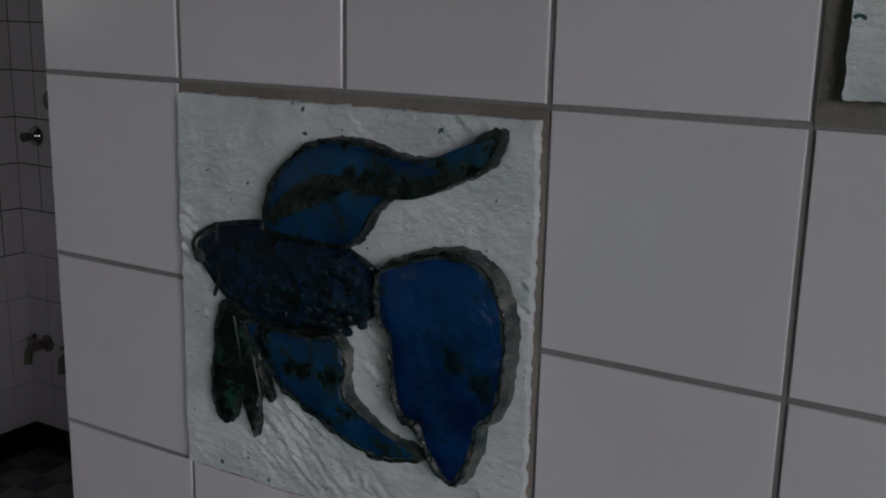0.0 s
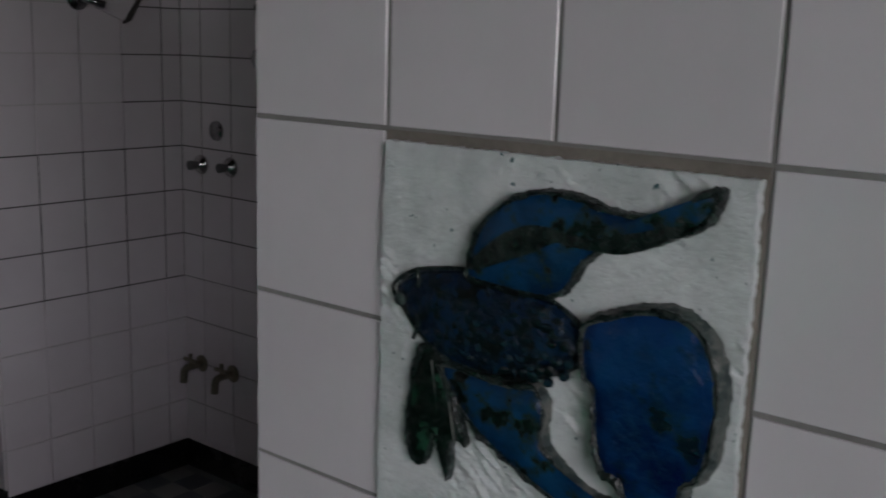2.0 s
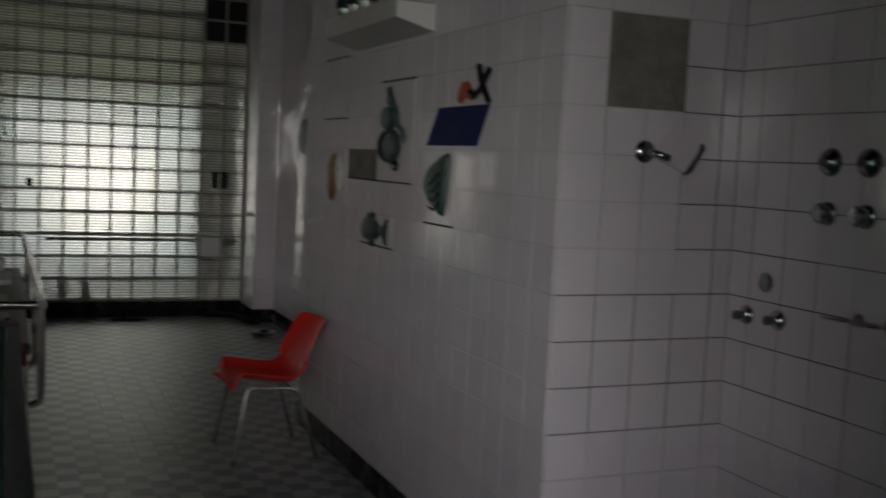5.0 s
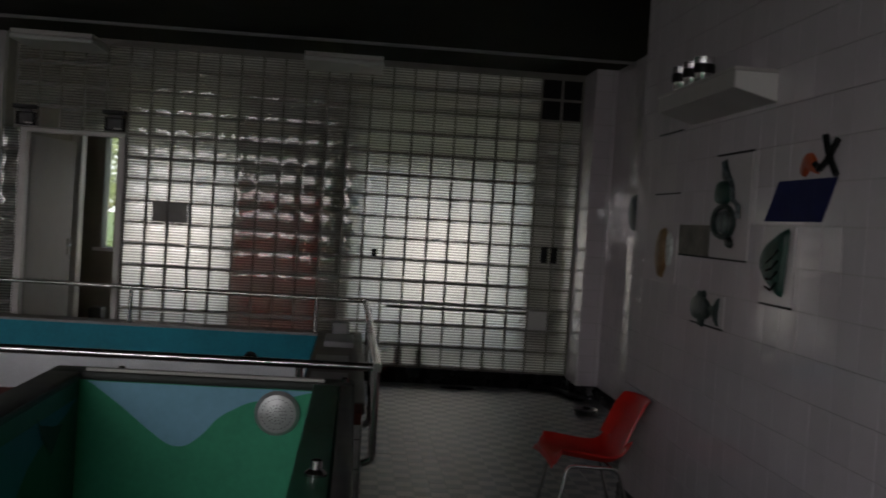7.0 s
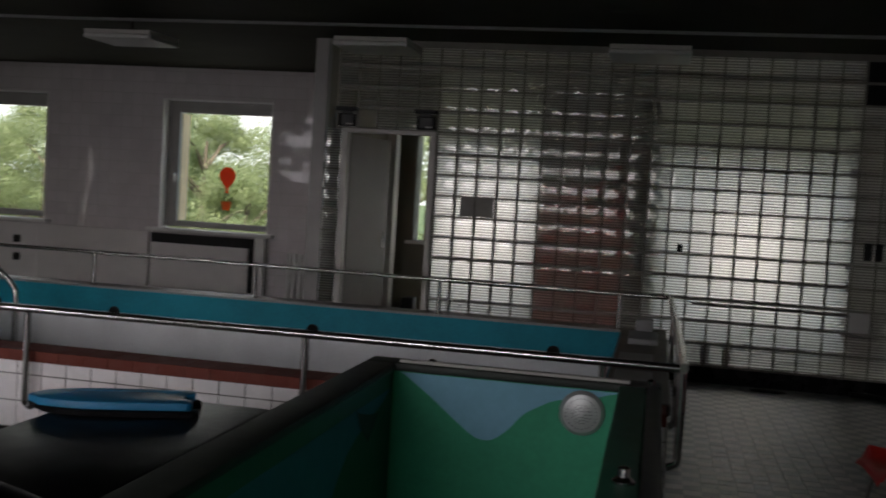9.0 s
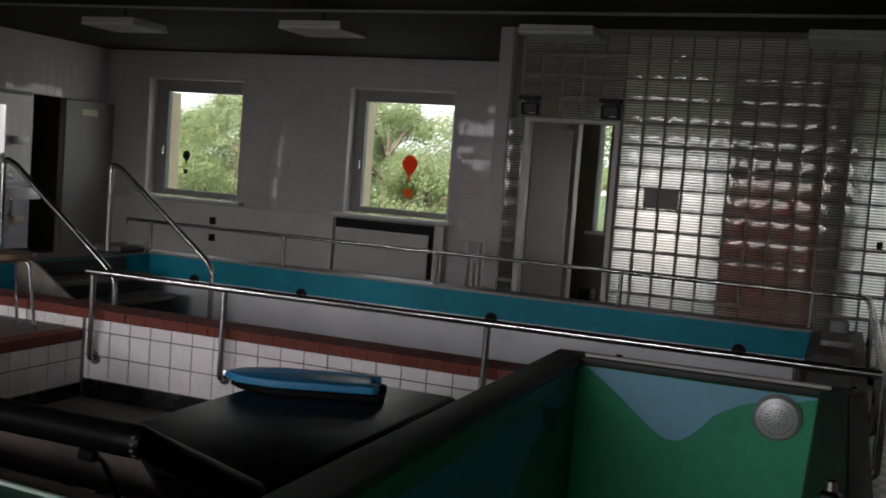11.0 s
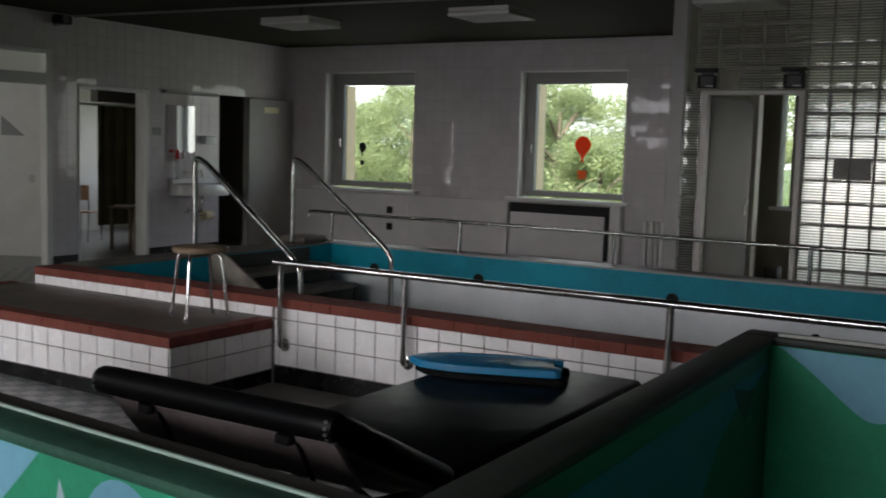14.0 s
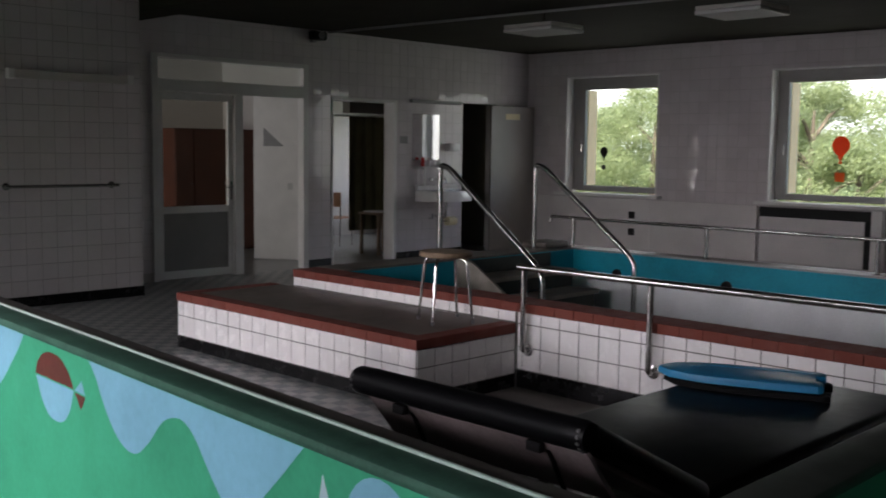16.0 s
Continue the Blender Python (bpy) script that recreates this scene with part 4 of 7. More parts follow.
glass_wall()
for x in (1.77, 1.86):
    sw = thing("wall_switch", x, GLASS_Y, 1.28, "small dark switch box on the glass blocks", "switch", "switches on the blocks")
    part("case", box(x - 0.032, x + 0.032, GLASS_Y - 0.03, GLASS_Y + 0.004, 1.205, 1.36, 0.008), BLACK, sw)
knob_hook = thing("wall_hook", 0.165, GLASS_Y, 1.2, "small black hook on the glass block wall", "hook")
part("plate", box(0.14, 0.19, GLASS_Y - 0.02, GLASS_Y + 0.004, 1.17, 1.24, 0.006), BLACK, knob_hook)
part("peg", tube([(0.165, GLASS_Y - 0.018, 1.21), (0.165, GLASS_Y - 0.06, 1.215)], 0.01, 8), BLACK, knob_hook, smooth=True)

door = thing("door_1", -2.6, GLASS_Y, 0, "grey flush door standing ajar in the glass block wall", "door", kind="structure")
jamb = bmesh.new()
for a, b, c, d in ((-3.09, -3.03, 0, 2.11), (-2.21, -2.158, 0, 2.11), (-3.09, -2.158, 2.11, 2.145)):
    box(a, b, GLASS_Y - 0.02, GLASS_Y + 0.1, c, d, 0.004, bm=jamb, segments=1)
part("door_frame", jamb, DIMMED_WHITE, door)
leaf_turn = Matrix.Translation((-3.02, GLASS_Y + 0.09, 0)) @ pose(0, 0, 0, 0, 0, 79)
leaf_bm = box(0, 0.88, 0, 0.04, 0.01, 2.09, 0.004)
leaf_bm.transform(leaf_turn)
leaf = part("door_leaf", leaf_bm, GREY_DOOR, door)
knob = tube(rounded_path([(0.80, 0, 1.06), (0.80, -0.05, 1.06), (0.69, -0.05, 1.06)], 0.02, 4), 0.009, 8)
box(0.785, 0.815, -0.006, 0, 0.96, 1.13, 0.003, bm=knob, segments=1)
knob.transform(leaf_turn)
part("door_handle", knob, CHROME, leaf, smooth=True)

curtain_bm = bmesh.new()
fold = [(-1.25 + 0.02 * i, 11.3 + 0.035 * math.sin(i * 1.1)) for i in range(46)]
low = [[curtain_bm.verts.new((x, y, z)) for x, y in fold] for z in (0.021, 1.72)]
for i in range(len(fold) - 1):
    curtain_bm.faces.new((low[0][i], low[0][i + 1], low[1][i + 1], low[1][i]))
bmesh.ops.solidify(curtain_bm, geom=curtain_bm.faces[:], thickness=0.004)
curtain = thing("curtain", -0.8, 11.3, 0, "brown-red curtain hanging behind the glass blocks", "curtain")
part("cloth", curtain_bm, BROWN_CURTAIN, curtain, smooth=True)
part("rail", box(-1.33, -0.28, 11.27, 11.33, 1.721, 1.75, 0.004), GREY_PLASTIC, curtain)


lobby_rail = thing("lobby_rail", 1.2, GLASS_Y + 0.1, 0.68, "grey wooden rail fixed behind the glass blocks", "rail", kind="structure")
part("rail_board", box(0.30, 2.05, GLASS_Y + 0.082, GLASS_Y + 0.10, 0.688, 0.712, 0.003), DIMMED_WHITE, lobby_rail)
for x in (0.46, 0.66):
    stub = thing("wooden_block", x, 10.3, 0.02, "low brown wooden block behind the glass blocks", "block", "blocks behind the glass")
    part("block", box(x - 0.04, x + 0.04, 10.2, 10.28, 0.021, 0.30, 0.004), BROWN, stub)
bag = thing("black_bag", -2.98, 12.45, 0.02, "black bag on the lobby floor beyond the door", "bag")
part("body", box(-3.02, -2.86, 12.34, 12.60, 0.021, 0.30, 0.03), BLACK, bag, smooth=True)
part("flap", box(-3.12, -3.021, 12.36, 12.58, 0.021, 0.13, 0.02), BLACK, bag, smooth=True)


def vent_box(x):
    v = thing("ventilator_box", x, GLASS_Y - 0.06, 2.15, "small black hooded ventilator box over the door", "ventilator", "vents over the door")
    case = bmesh.new()
    for xa, xb, za, zb in ((x - 0.082, x - 0.068, 2.165, 2.285), (x + 0.068, x + 0.082, 2.165, 2.285), (x - 0.068, x + 0.068, 2.165, 2.177), (x - 0.068, x + 0.068, 2.273, 2.285)):
        box(xa, xb, GLASS_Y - 0.06, GLASS_Y + 0.03, za, zb, 0.002, bm=case, segments=1)
    part("housing", case, BLACK, v)
    part("filter", box(x - 0.068, x + 0.068, GLASS_Y - 0.02, GLASS_Y - 0.01, 2.177, 2.273), RUBBER, v, "dusty grey filter inside the box")
    part("flap", box(x - 0.002, x + 0.066, GLASS_Y - 0.05, GLASS_Y - 0.021, 2.178, 2.192, 0.002), DIMMED_WHITE, v, "pale open flap")
    part("hood", box(x - 0.105, x + 0.105, GLASS_Y - 0.09, GLASS_Y + 0.002, 2.31, 2.347, 0.006), BLACK, v)
    part("neck", box(x - 0.05, x + 0.05, GLASS_Y - 0.045, GLASS_Y + 0.002, 2.2855, 2.3095), RUBBER, v)


vent_box(-3.045)
vent_box(-2.26)


# ---- ceiling lamps and conduit ----
def ceiling_lamp():
    b = thing("ceiling_light", 0, 0, 2.85, "white box-shaped ceiling light, switched off", "ceiling light", "row of ceiling lights")
    part("mount", box(-0.012, 0.012, -0.012, 0.012, 2.866, 3.0, 0.01), PLASTER, b)
    part("housing", box(-0.325, 0.325, -0.275, 0.275, 2.825, 2.865, 0.008), DIMMED_WHITE, b)
    part("diffuser", box(-0.33, 0.33, -0.28, 0.28, 2.785, 2.823, 0.012), LAMP_WHITE, b)
    return b


lamp0 = ceiling_lamp()
for x in (-4.92, -2.55, -0.2):
    copy_thing(lamp0, pose(x, 9.15, 2.85))
lamp0.matrix_basis = pose(-7.25, 9.15, 2.85)
conduit = thing("cable_conduit", -4, 9.05, 2.97, "thin grey cable conduit clipped under the ceiling", "conduit")
part("pipe", tube([(-10.4, 8.75, 2.975), (-5.4, 9.02, 2.975), (RECESS_X, 8.9, 2.975)], 0.014, 8), GREY_PLASTIC, conduit, smooth=True)
fan = thing("loudspeaker", -10.38, 8.57, 2.9, "small dark speaker bracketed high on the tiled wall", "speaker")
part("cabinet", box(-10.44, -10.30, 8.46, 8.66, 2.86, 2.97, 0.02), BLACK, fan, smooth=True)
part("bracket", box(-10.494, -10.42, 8.53, 8.59, 2.84, 2.9, 0.005), GREY_PLASTIC, fan)
part("cone", lathe([(0.045, 0), (0.048, 0.015), (0.03, 0.01), (0.012, 0.005)], 20, Matrix.Translation((-10.30, 8.56, 2.915)) @ pose(0, 0, 0, 0, 90, 0)), RUBBER, fan, smooth=True)


# ---- ceramic reliefs on the near wall ----
def smooth_plate(outline, depth, m, dome=0.6, rings=4):
    """A cushion-like clay form over an outline: thick in the middle, thin at its edge."""
    bm = bmesh.new()
    cx, cy = sum(p[0] for p in outline) / len(outline), sum(p[1] for p in outline) / len(outline)
    loops = []
    for k in range(rings + 1):
        s = 1 - (k / (rings + 0.6)) ** 1.5
        z = depth * (1 - dome + dome * math.sin(math.pi / 2 * k / rings)) if k else 0.0
        loops.append([bm.verts.new((cx + (x - cx) * s, cy + (y - cy) * s, z)) for x, y in outline])
    for a, b in zip(loops, loops[1:]):
        for i in range(len(outline)):
            bm.faces.new((a[i], a[(i + 1) % len(outline)], b[(i + 1) % len(outline)], b[i]))
    bm.faces.new(loops[-1])
    bmesh.ops.recalc_face_normals(bm, faces=bm.faces[:])
    bm.transform(m)
    return bm


def ridge(points, radius, m, bm=None):
    """A thin rolled clay line laid on the relief."""
    own = tube([(x, y, radius * 0.4) for x, y in points], radius, 6)
    own.transform(m)
    return own if bm is None else merge(bm, own)


def rough_slab(w, h, t, m, seed, fine=26, deep=1.0):
    """A hand-cut clay slab with ragged edges and a scratched, pitted face."""
    n, bm, rnd = fine, bmesh.new(), random.Random(seed)
    grid = []
    for j in range(n + 1):
        row = []
        for i in range(n + 1):
            x, y = (i / n - 0.5) * w, (j / n - 0.5) * h
            nick = 0.0012 * noise.noise(Vector((x * 160, y * 160, seed + 7))) + rnd.uniform(-0.0005, 0.0005)
            if i in (0, n): x += nick
            if j in (0, n): y += nick
            u, v = 0.79 * x - 0.62 * y, 0.62 * x + 0.79 * y
            strokes = max(0.0, noise.noise(Vector((x * 14, y * 14, seed + 3)))) * noise.noise(Vector((u * 45, v * 260, seed)))
            lump = max(0.0, noise.noise(Vector((x * 150, y * 150, seed + 1))) - 0.15)
            relief = 0.0007 * noise.noise(Vector((x * 45, y * 45, seed))) + 0.005 * strokes + 0.0012 * lump + rnd.uniform(-0.0002, 0.0002)
            row.append(bm.verts.new((x, y, t + deep * relief)))
        grid.append(row)
    for j in range(n):
        for i in range(n):
            bm.faces.new((grid[j][i], grid[j][i + 1], grid[j + 1][i + 1], grid[j + 1][i]))
    edge = [e for e in bm.edges if e.is_boundary]
    ext = bmesh.ops.extrude_edge_only(bm, edges=edge)
    for v in ext["geom"]:
        if isinstance(v, bmesh.types.BMVert):
            v.co.z = 0
    bmesh.ops.recalc_face_normals(bm, faces=bm.faces[:])
    bm.transform(m)
    return bm


bed = bmesh.new()
box(FISH_X - 0.0015, FISH_X + 0.002, 0.4505, 0.7495, 1.1505, 1.4495, bm=bed)
box(FISH_X - 0.0015, FISH_X + 0.002, 0.0005, 0.2995, 1.4505, 1.7495, bm=bed)
part("mortar_bed", bed, MORTAR, wall_east, "brown mortar bed round the reliefs")

fish = thing("fish_relief", FISH_X, 0.602, 1.30, "hand-made ceramic relief of a blue veiltail fish on white clay", "wall relief")
at = face_to("-x", FISH_X - 0.001, 0.5995, 1.298)
part("slab", rough_slab(0.292, 0.288, 0.008, at, 3, 170, 1.6), CLAY_GROUND, fish, "scratched white-glazed clay slab", smooth=True)
on = face_to("-x", FISH_X - 0.0085, 0.60, 1.30)
TOP_FIN = [(-0.057, 0.056), (-0.047, 0.089), (-0.027, 0.109), (-0.003, 0.119), (0.024, 0.120), (0.05, 0.114), (0.076, 0.112), (0.096, 0.117), (0.113, 0.128), (0.127, 0.134), (0.119, 0.114), (0.097, 0.102), (0.076, 0.093), (0.053, 0.090), (0.038, 0.079), (0.027, 0.062), (0.012, 0.05), (-0.035, 0.05)]
BODY = [(-0.13, 0.032), (-0.114, 0.046), (-0.090, 0.053), (-0.057, 0.057), (-0.022, 0.054), (0.011, 0.048), (0.035, 0.034), (0.046, 0.020), (0.035, 0.006), (0.012, -0.006), (-0.017, -0.015), (-0.047, -0.017), (-0.079, -0.012), (-0.101, 0.0), (-0.117, 0.016)]
TAIL = [(0.042, 0.036), (0.059, 0.046), (0.082, 0.054), (0.104, 0.056), (0.121, 0.049), (0.132, 0.033), (0.137, 0.008), (0.135, -0.024), (0.128, -0.045), (0.119, -0.053), (0.115, -0.073), (0.104, -0.095), (0.094, -0.092), (0.082, -0.076), (0.074, -0.062), (0.062, -0.058), (0.056, -0.041), (0.053, -0.022), (0.051, -0.004), (0.043, 0.008)]
LOWER_FIN = [(-0.076, -0.016), (-0.027, -0.019), (0.004, -0.016), (0.012, -0.03), (0.012, -0.054), (0.031, -0.071), (0.051, -0.081), (0.067, -0.083), (0.071, -0.089), (0.042, -0.094), (0.013, -0.087), (-0.027, -0.069), (-0.053, -0.052), (-0.069, -0.034)]
SIDE_FIN = [(-0.098, -0.009), (-0.109, -0.042), (-0.113, -0.077), (-0.106, -0.097), (-0.094, -0.098), (-0.087, -0.076), (-0.079, -0.078), (-0.072, -0.106), (-0.066, -0.072), (-0.055, -0.074), (-0.066, -0.048), (-0.079, -0.012)]


def raw_side(outline, height, spread, m, seed):
    """The torn, unglazed flank of a thick clay form."""
    bm, rnd, n = bmesh.new(), random.Random(seed), len(outline)
    turned = 1 if sum(a[0] * b[1] - b[0] * a[1] for a, b in zip(outline, outline[1:] + outline[:1])) > 0 else -1
    loops = []
    for k, (g, z) in enumerate(((spread, 0.0), (spread * 0.75, height * 0.4), (spread * 0.35, height * 0.8), (0.0, height), (-0.0025, height))):
        ring = []
        for i, (x, y) in enumerate(outline):
            a, b = outline[i - 1], outline[(i + 1) % n]
            nx, ny = b[1] - a[1], a[0] - b[0]
            d = math.hypot(nx, ny) or 1.0
            g2 = g + (rnd.uniform(-0.0009, 0.0009) if k < 4 else 0)
            ring.append(bm.verts.new((x + nx / d * g2 * turned, y + ny / d * g2 * turned, z + (rnd.uniform(-0.0006, 0.0006) if k else 0))))
        loops.append(ring)
    for a, b in zip(loops, loops[1:]):
        for i in range(n):
            bm.faces.new((a[i], a[(i + 1) % n], b[(i + 1) % n], b[i]))
    bmesh.ops.recalc_face_normals(bm, faces=bm.faces[:])
    bm.transform(m)
    return bm


for name, keys, h, mat, edge in (("tail_fin", TAIL, 0.013, FISH_DEEP, 0.004), ("lower_fin", LOWER_FIN, 0.009, FISH_BLUE, 0.003), ("back_fin", TOP_FIN, 0.010, FISH_BLUE, 0.002), ("side_fin", SIDE_FIN, 0.006, FISH_GREEN, 0.001)):
    line = spline(keys, 7)
    p = part(name, smooth_plate(line, 0.004, on @ Matrix.Translation((0, 0, h - 0.0012)), 0.75), mat, fish, smooth=True)
    part("raw_edge", raw_side(line, h, edge, on, len(name)), FISH_GREY if name in ("tail_fin", "lower_fin") else FISH_BAND, p, "uneven clay edge of the fin", smooth=True)
    wob = random.Random(len(line) + len(keys))
    ragged = [(x + wob.uniform(-0.0009, 0.0009), y + wob.uniform(-0.0009, 0.0009), 0.0004 + wob.uniform(-0.0004, 0.0004)) for x, y in line]
    widths = [0.0006 + 0.0030 * max(0.0, 0.40 + noise.noise(Vector((x * 55, y * 55, 4)))) for x, y, z in ragged]
    lip = tube(ragged + [ragged[0]], 0.001, 6, radii=widths + [widths[0]])
    lip.transform(on @ Matrix.Translation((0, 0, h - 0.0004)))
    part("glaze_line", lip, FISH_BAND, p, "uneven grey and black glaze line round the fin", smooth=True)
part("glaze_band", smooth_plate(spline([(-0.0546, 0.0609), (-0.0334, 0.0832), (-0.0061, 0.0986), (0.0211, 0.0984), (0.045, 0.095), (0.0723, 0.0985), (0.103, 0.111), (0.103, 0.1048), (0.0689, 0.0883), (0.0348, 0.0873), (0.0075, 0.0886), (-0.0181, 0.0762), (-0.0402, 0.0623)], 4), 0.0016, on @ Matrix.Translation((0, 0, 0.0118)), 0.4, 2), FISH_BAND, fish, "mottled grey and black glaze band", smooth=True)
body_part = part("body", smooth_plate(spline(BODY, 6), 0.015, on), FISH_BODY, fish, "dark scaly body", smooth=True)
scales = bmesh.new()
rnd = random.Random(8)
for i in range(13):
    for j in range(7):
        u, v = -0.078 + i * 0.0088 + (j % 2) * 0.0044, -0.012 + j * 0.0095 - i * 0.0006
        if abs(v - 0.017 + (u + 0.03) * 0.08) > 0.030 - max(0, u) * 0.35 or rnd.random() < 0.12:
            continue
        u, v = u + rnd.uniform(-0.0016, 0.0016), v + rnd.uniform(-0.0016, 0.0016)
        h = 0.0148 - 5.0 * (v - 0.017) ** 2 - 0.5 * (u + 0.03) ** 2
        lathe([(0.0040, -0.002), (0.0034, 0.0001), (0.0020, 0.0006), (0.0004, 0.0008)], 8, on @ Matrix.Translation((u, v, h)) @ pose(0, 0, 0, rnd.uniform(-14, 14), rnd.uniform(-14, 14), 0) @ Matrix.Diagonal((rnd.uniform(0.9, 1.4), rnd.uniform(0.8, 1.2), 1, 1)), bm=scales)
tagged(part("scale_texture", scales, FISH_SCALE, body_part, smooth=True), kind="stuff")
gill = bmesh.new()
ridge([(-0.101, 0.053), (-0.098, 0.03), (-0.099, 0.01), (-0.104, -0.002)], 0.0016, on @ Matrix.Translation((0, 0, 0.010)), gill)
ridge(spline(BODY, 4) + [BODY[0]], 0.0016, on @ Matrix.Translation((0, 0, 0.004)), gill)
part("outline", gill, FISH_BAND, body_part, smooth=True)
eye = lathe([(0.0052, 0), (0.005, 0.003), (0.003, 0.0048), (0.0008, 0.0052)], 12, on @ Matrix.Translation((-0.117, 0.026, 0.0095)))
part("eye", eye, FISH_GREY, body_part, smooth=True)
for a, b in (((-0.088, -0.016), (-0.080, -0.085)), ((-0.082, -0.018), (-0.064, -0.072)), ((-0.012, -0.02), (-0.022, -0.066)), ((0.045, 0.085), (0.10, 0.108)), ((-0.045, 0.07), (0.03, 0.085))):
    rays = ridge([a, ((a[0] + b[0]) / 2 + 0.003, (a[1] + b[1]) / 2), b], 0.0009, on @ Matrix.Translation((0, 0, 0.0075)))
    part("fin_ray", rays, FISH_GREY, fish, smooth=True)

relief2 = thing("clay_relief", FISH_X, 0.14, 1.6, "white scratched clay relief set in brown mortar", "wall relief")
part("slab", rough_slab(0.275, 0.275, 0.008, face_to("-x", FISH_X - 0.001, 0.148, 1.602), 5, 80, 1.25), CLAY_GROUND, relief2, smooth=True)


# ---- shower niche ----
def tap_knob(axis, x, y, z, label, size=1.0):
    """A chrome stop valve: domed rosette with a dark stub of a handle."""
    k = thing("tap", x, y, z, label, "tap", "niche taps")
    m = face_to(axis, x, y, z) @ Matrix.Scale(size, 4)
    part("rosette", lathe([(0.033, 0), (0.033, 0.004), (0.027, 0.013), (0.015, 0.021), (0.010, 0.024)], 22, m), CHROME, k, smooth=True)
    stub = lathe([(0.0125, 0.018), (0.0135, 0.036), (0.0155, 0.040), (0.0155, 0.052), (0.010, 0.055), (0.001, 0.0555)], 14, m)
    part("handle", stub, RUBBER, k, "dark stub handle", smooth=True)
    return k


def ribbed_knob(axis, x, y, z):
    """A stout grip with finger grooves, close to the wall."""
    k = thing("valve_knob", x, y, z, "chrome valve knob with finger grooves, its dark reflection put into the colour", "valve", "niche valve knobs")
    m = face_to(axis, x, y, z)
    part("rosette", lathe([(0.036, 0), (0.035, 0.006), (0.026, 0.012)], 22, m), DIMMED_CHROME, k, smooth=True)
    g, n = bmesh.new(), 40
    rings = []
    for r, h in ((0.022, 0.010), (0.030, 0.016), (0.031, 0.036), (0.027, 0.043), (0.012, 0.046), (0.001, 0.0465)):
        ring = []
        for i in range(n):
            a = math.tau * i / n
            q = r * (1 - (0.16 if r > 0.024 else 0.0) * max(0.0, math.cos(5 * a)) ** 2)
            ring.append(g.verts.new(m @ Vector((q * math.cos(a), q * math.sin(a), h))))
        rings.append(ring)
    for a, b in zip(rings, rings[1:]):
        for i in range(n):
            g.faces.new((a[i], a[(i + 1) % n], b[(i + 1) % n], b[i]))
    bmesh.ops.recalc_face_normals(g, faces=g.faces[:])
    part("grip", g, DIMMED_CHROME, k, smooth=True)


def dome_valve(axis, x, y, z):
    k = thing("mixer_valve", x, y, z, "pointed chrome wall rosette on white tiles, dark reflection put into its colour", "valve", "niche rosettes")
    m = face_to(axis, x, y, z)
    part("rosette", lathe([(0.043, 0), (0.043, 0.004), (0.038, 0.014), (0.026, 0.026), (0.014, 0.032)], 26, m), DIMMED_CHROME, k, smooth=True)
    part("tip", lathe([(0.014, 0.030), (0.011, 0.042), (0.006, 0.048), (0.001, 0.049)], 14, m), RUBBER, k, smooth=True)


def cross_tap(axis, x, y, z):
    k = thing("drain_tap", x, y, z, "tarnished low outlet tap with cross handle", "tap", "low outlet taps")
    m = face_to(axis, x, y, z)
    part("rosette", lathe([(0.03, 0), (0.03, 0.004), (0.014, 0.01)], 18, m), DULL_METAL, k, smooth=True)
    part("body", tube([m @ Vector(p) for p in rounded_path([(0, 0, 0.008), (0, 0, 0.075), (0, -0.05, 0.08)], 0.02, 5)], 0.013, 10), DULL_METAL, k, smooth=True)
    h = tube([m @ Vector((-0.032, 0.022, 0.05)), m @ Vector((0.032, 0.022, 0.05))], 0.007, 8)
    tube([m @ Vector((0, 0.0, 0.05)), m @ Vector((0, 0.045, 0.05))], 0.007, 8, bm=h)
    part("handle", h, DULL_METAL, k, smooth=True)


NX = NICHE_X - 0.006
for y, z in ((2.98, 1.095), (2.83, 1.10)):
    tap_knob("-x", NX, y, z, "chrome shower tap with a dark stub handle", 1.0)
rosette = thing("wall_rosette", NX, 2.90, 1.21, "flat round chrome cover on the tiles", "cover plate")
part("disc", lathe([(0.033, 0), (0.032, 0.006), (0.02, 0.012), (0.004, 0.013)], 22, face_to("-x", NX, 2.90, 1.212)), DIMMED_CHROME, rosette, smooth=True)
for y in (2.655, 2.505, 2.355, 2.205):
    dome_valve("-x", NX, y, 1.605)
    ribbed_knob("-x", NX, y, 1.452)
for y in (2.50, 2.385):
    lever = thing("lever_tap", NX, y, 1.15, "thin chrome lever tap on the niche wall", "tap", "lever taps")
    part("rosette", lathe([(0.02, 0), (0.02, 0.005), (0.012, 0.012)], 16, face_to("-x", NX, y, 1.152)), DULL_METAL, lever, smooth=True)
    part("lever", tube(rounded_path([(NX - 0.01, y, 1.152), (NX - 0.05, y, 1.152), (NX - 0.055, y + 0.09, 1.148)], 0.02, 4), 0.006, 8), CHROME, lever, smooth=True)
for y in (2.995, 2.83):
    cross_tap("-x", NX, y, 0.40)

part("bare_patch", box(1.707, 2.003, NICHE_Y - 0.003, NICHE_Y - 0.001, 1.752, 2.048), BARE, wall_deco, "bare cement patch where four tiles are missing")
NY = NICHE_Y - 0.006
holder = thing("shower_holder", 1.87, NY, 1.61, "chrome shower arm rosette on the niche wall", "shower fitting")
part("rosette", lathe([(0.036, 0), (0.036, 0.005), (0.024, 0.016), (0.012, 0.02)], 22, face_to("-y", 1.855, NY, 1.615)), DIMMED_CHROME, holder, smooth=True)
part("arm", tube(rounded_path([(1.855, NY - 0.01, 1.615), (1.86, NY - 0.06, 1.61), (1.90, NY - 0.075, 1.597)], 0.03, 5), 0.012, 10), DIMMED_CHROME, holder, smooth=True)
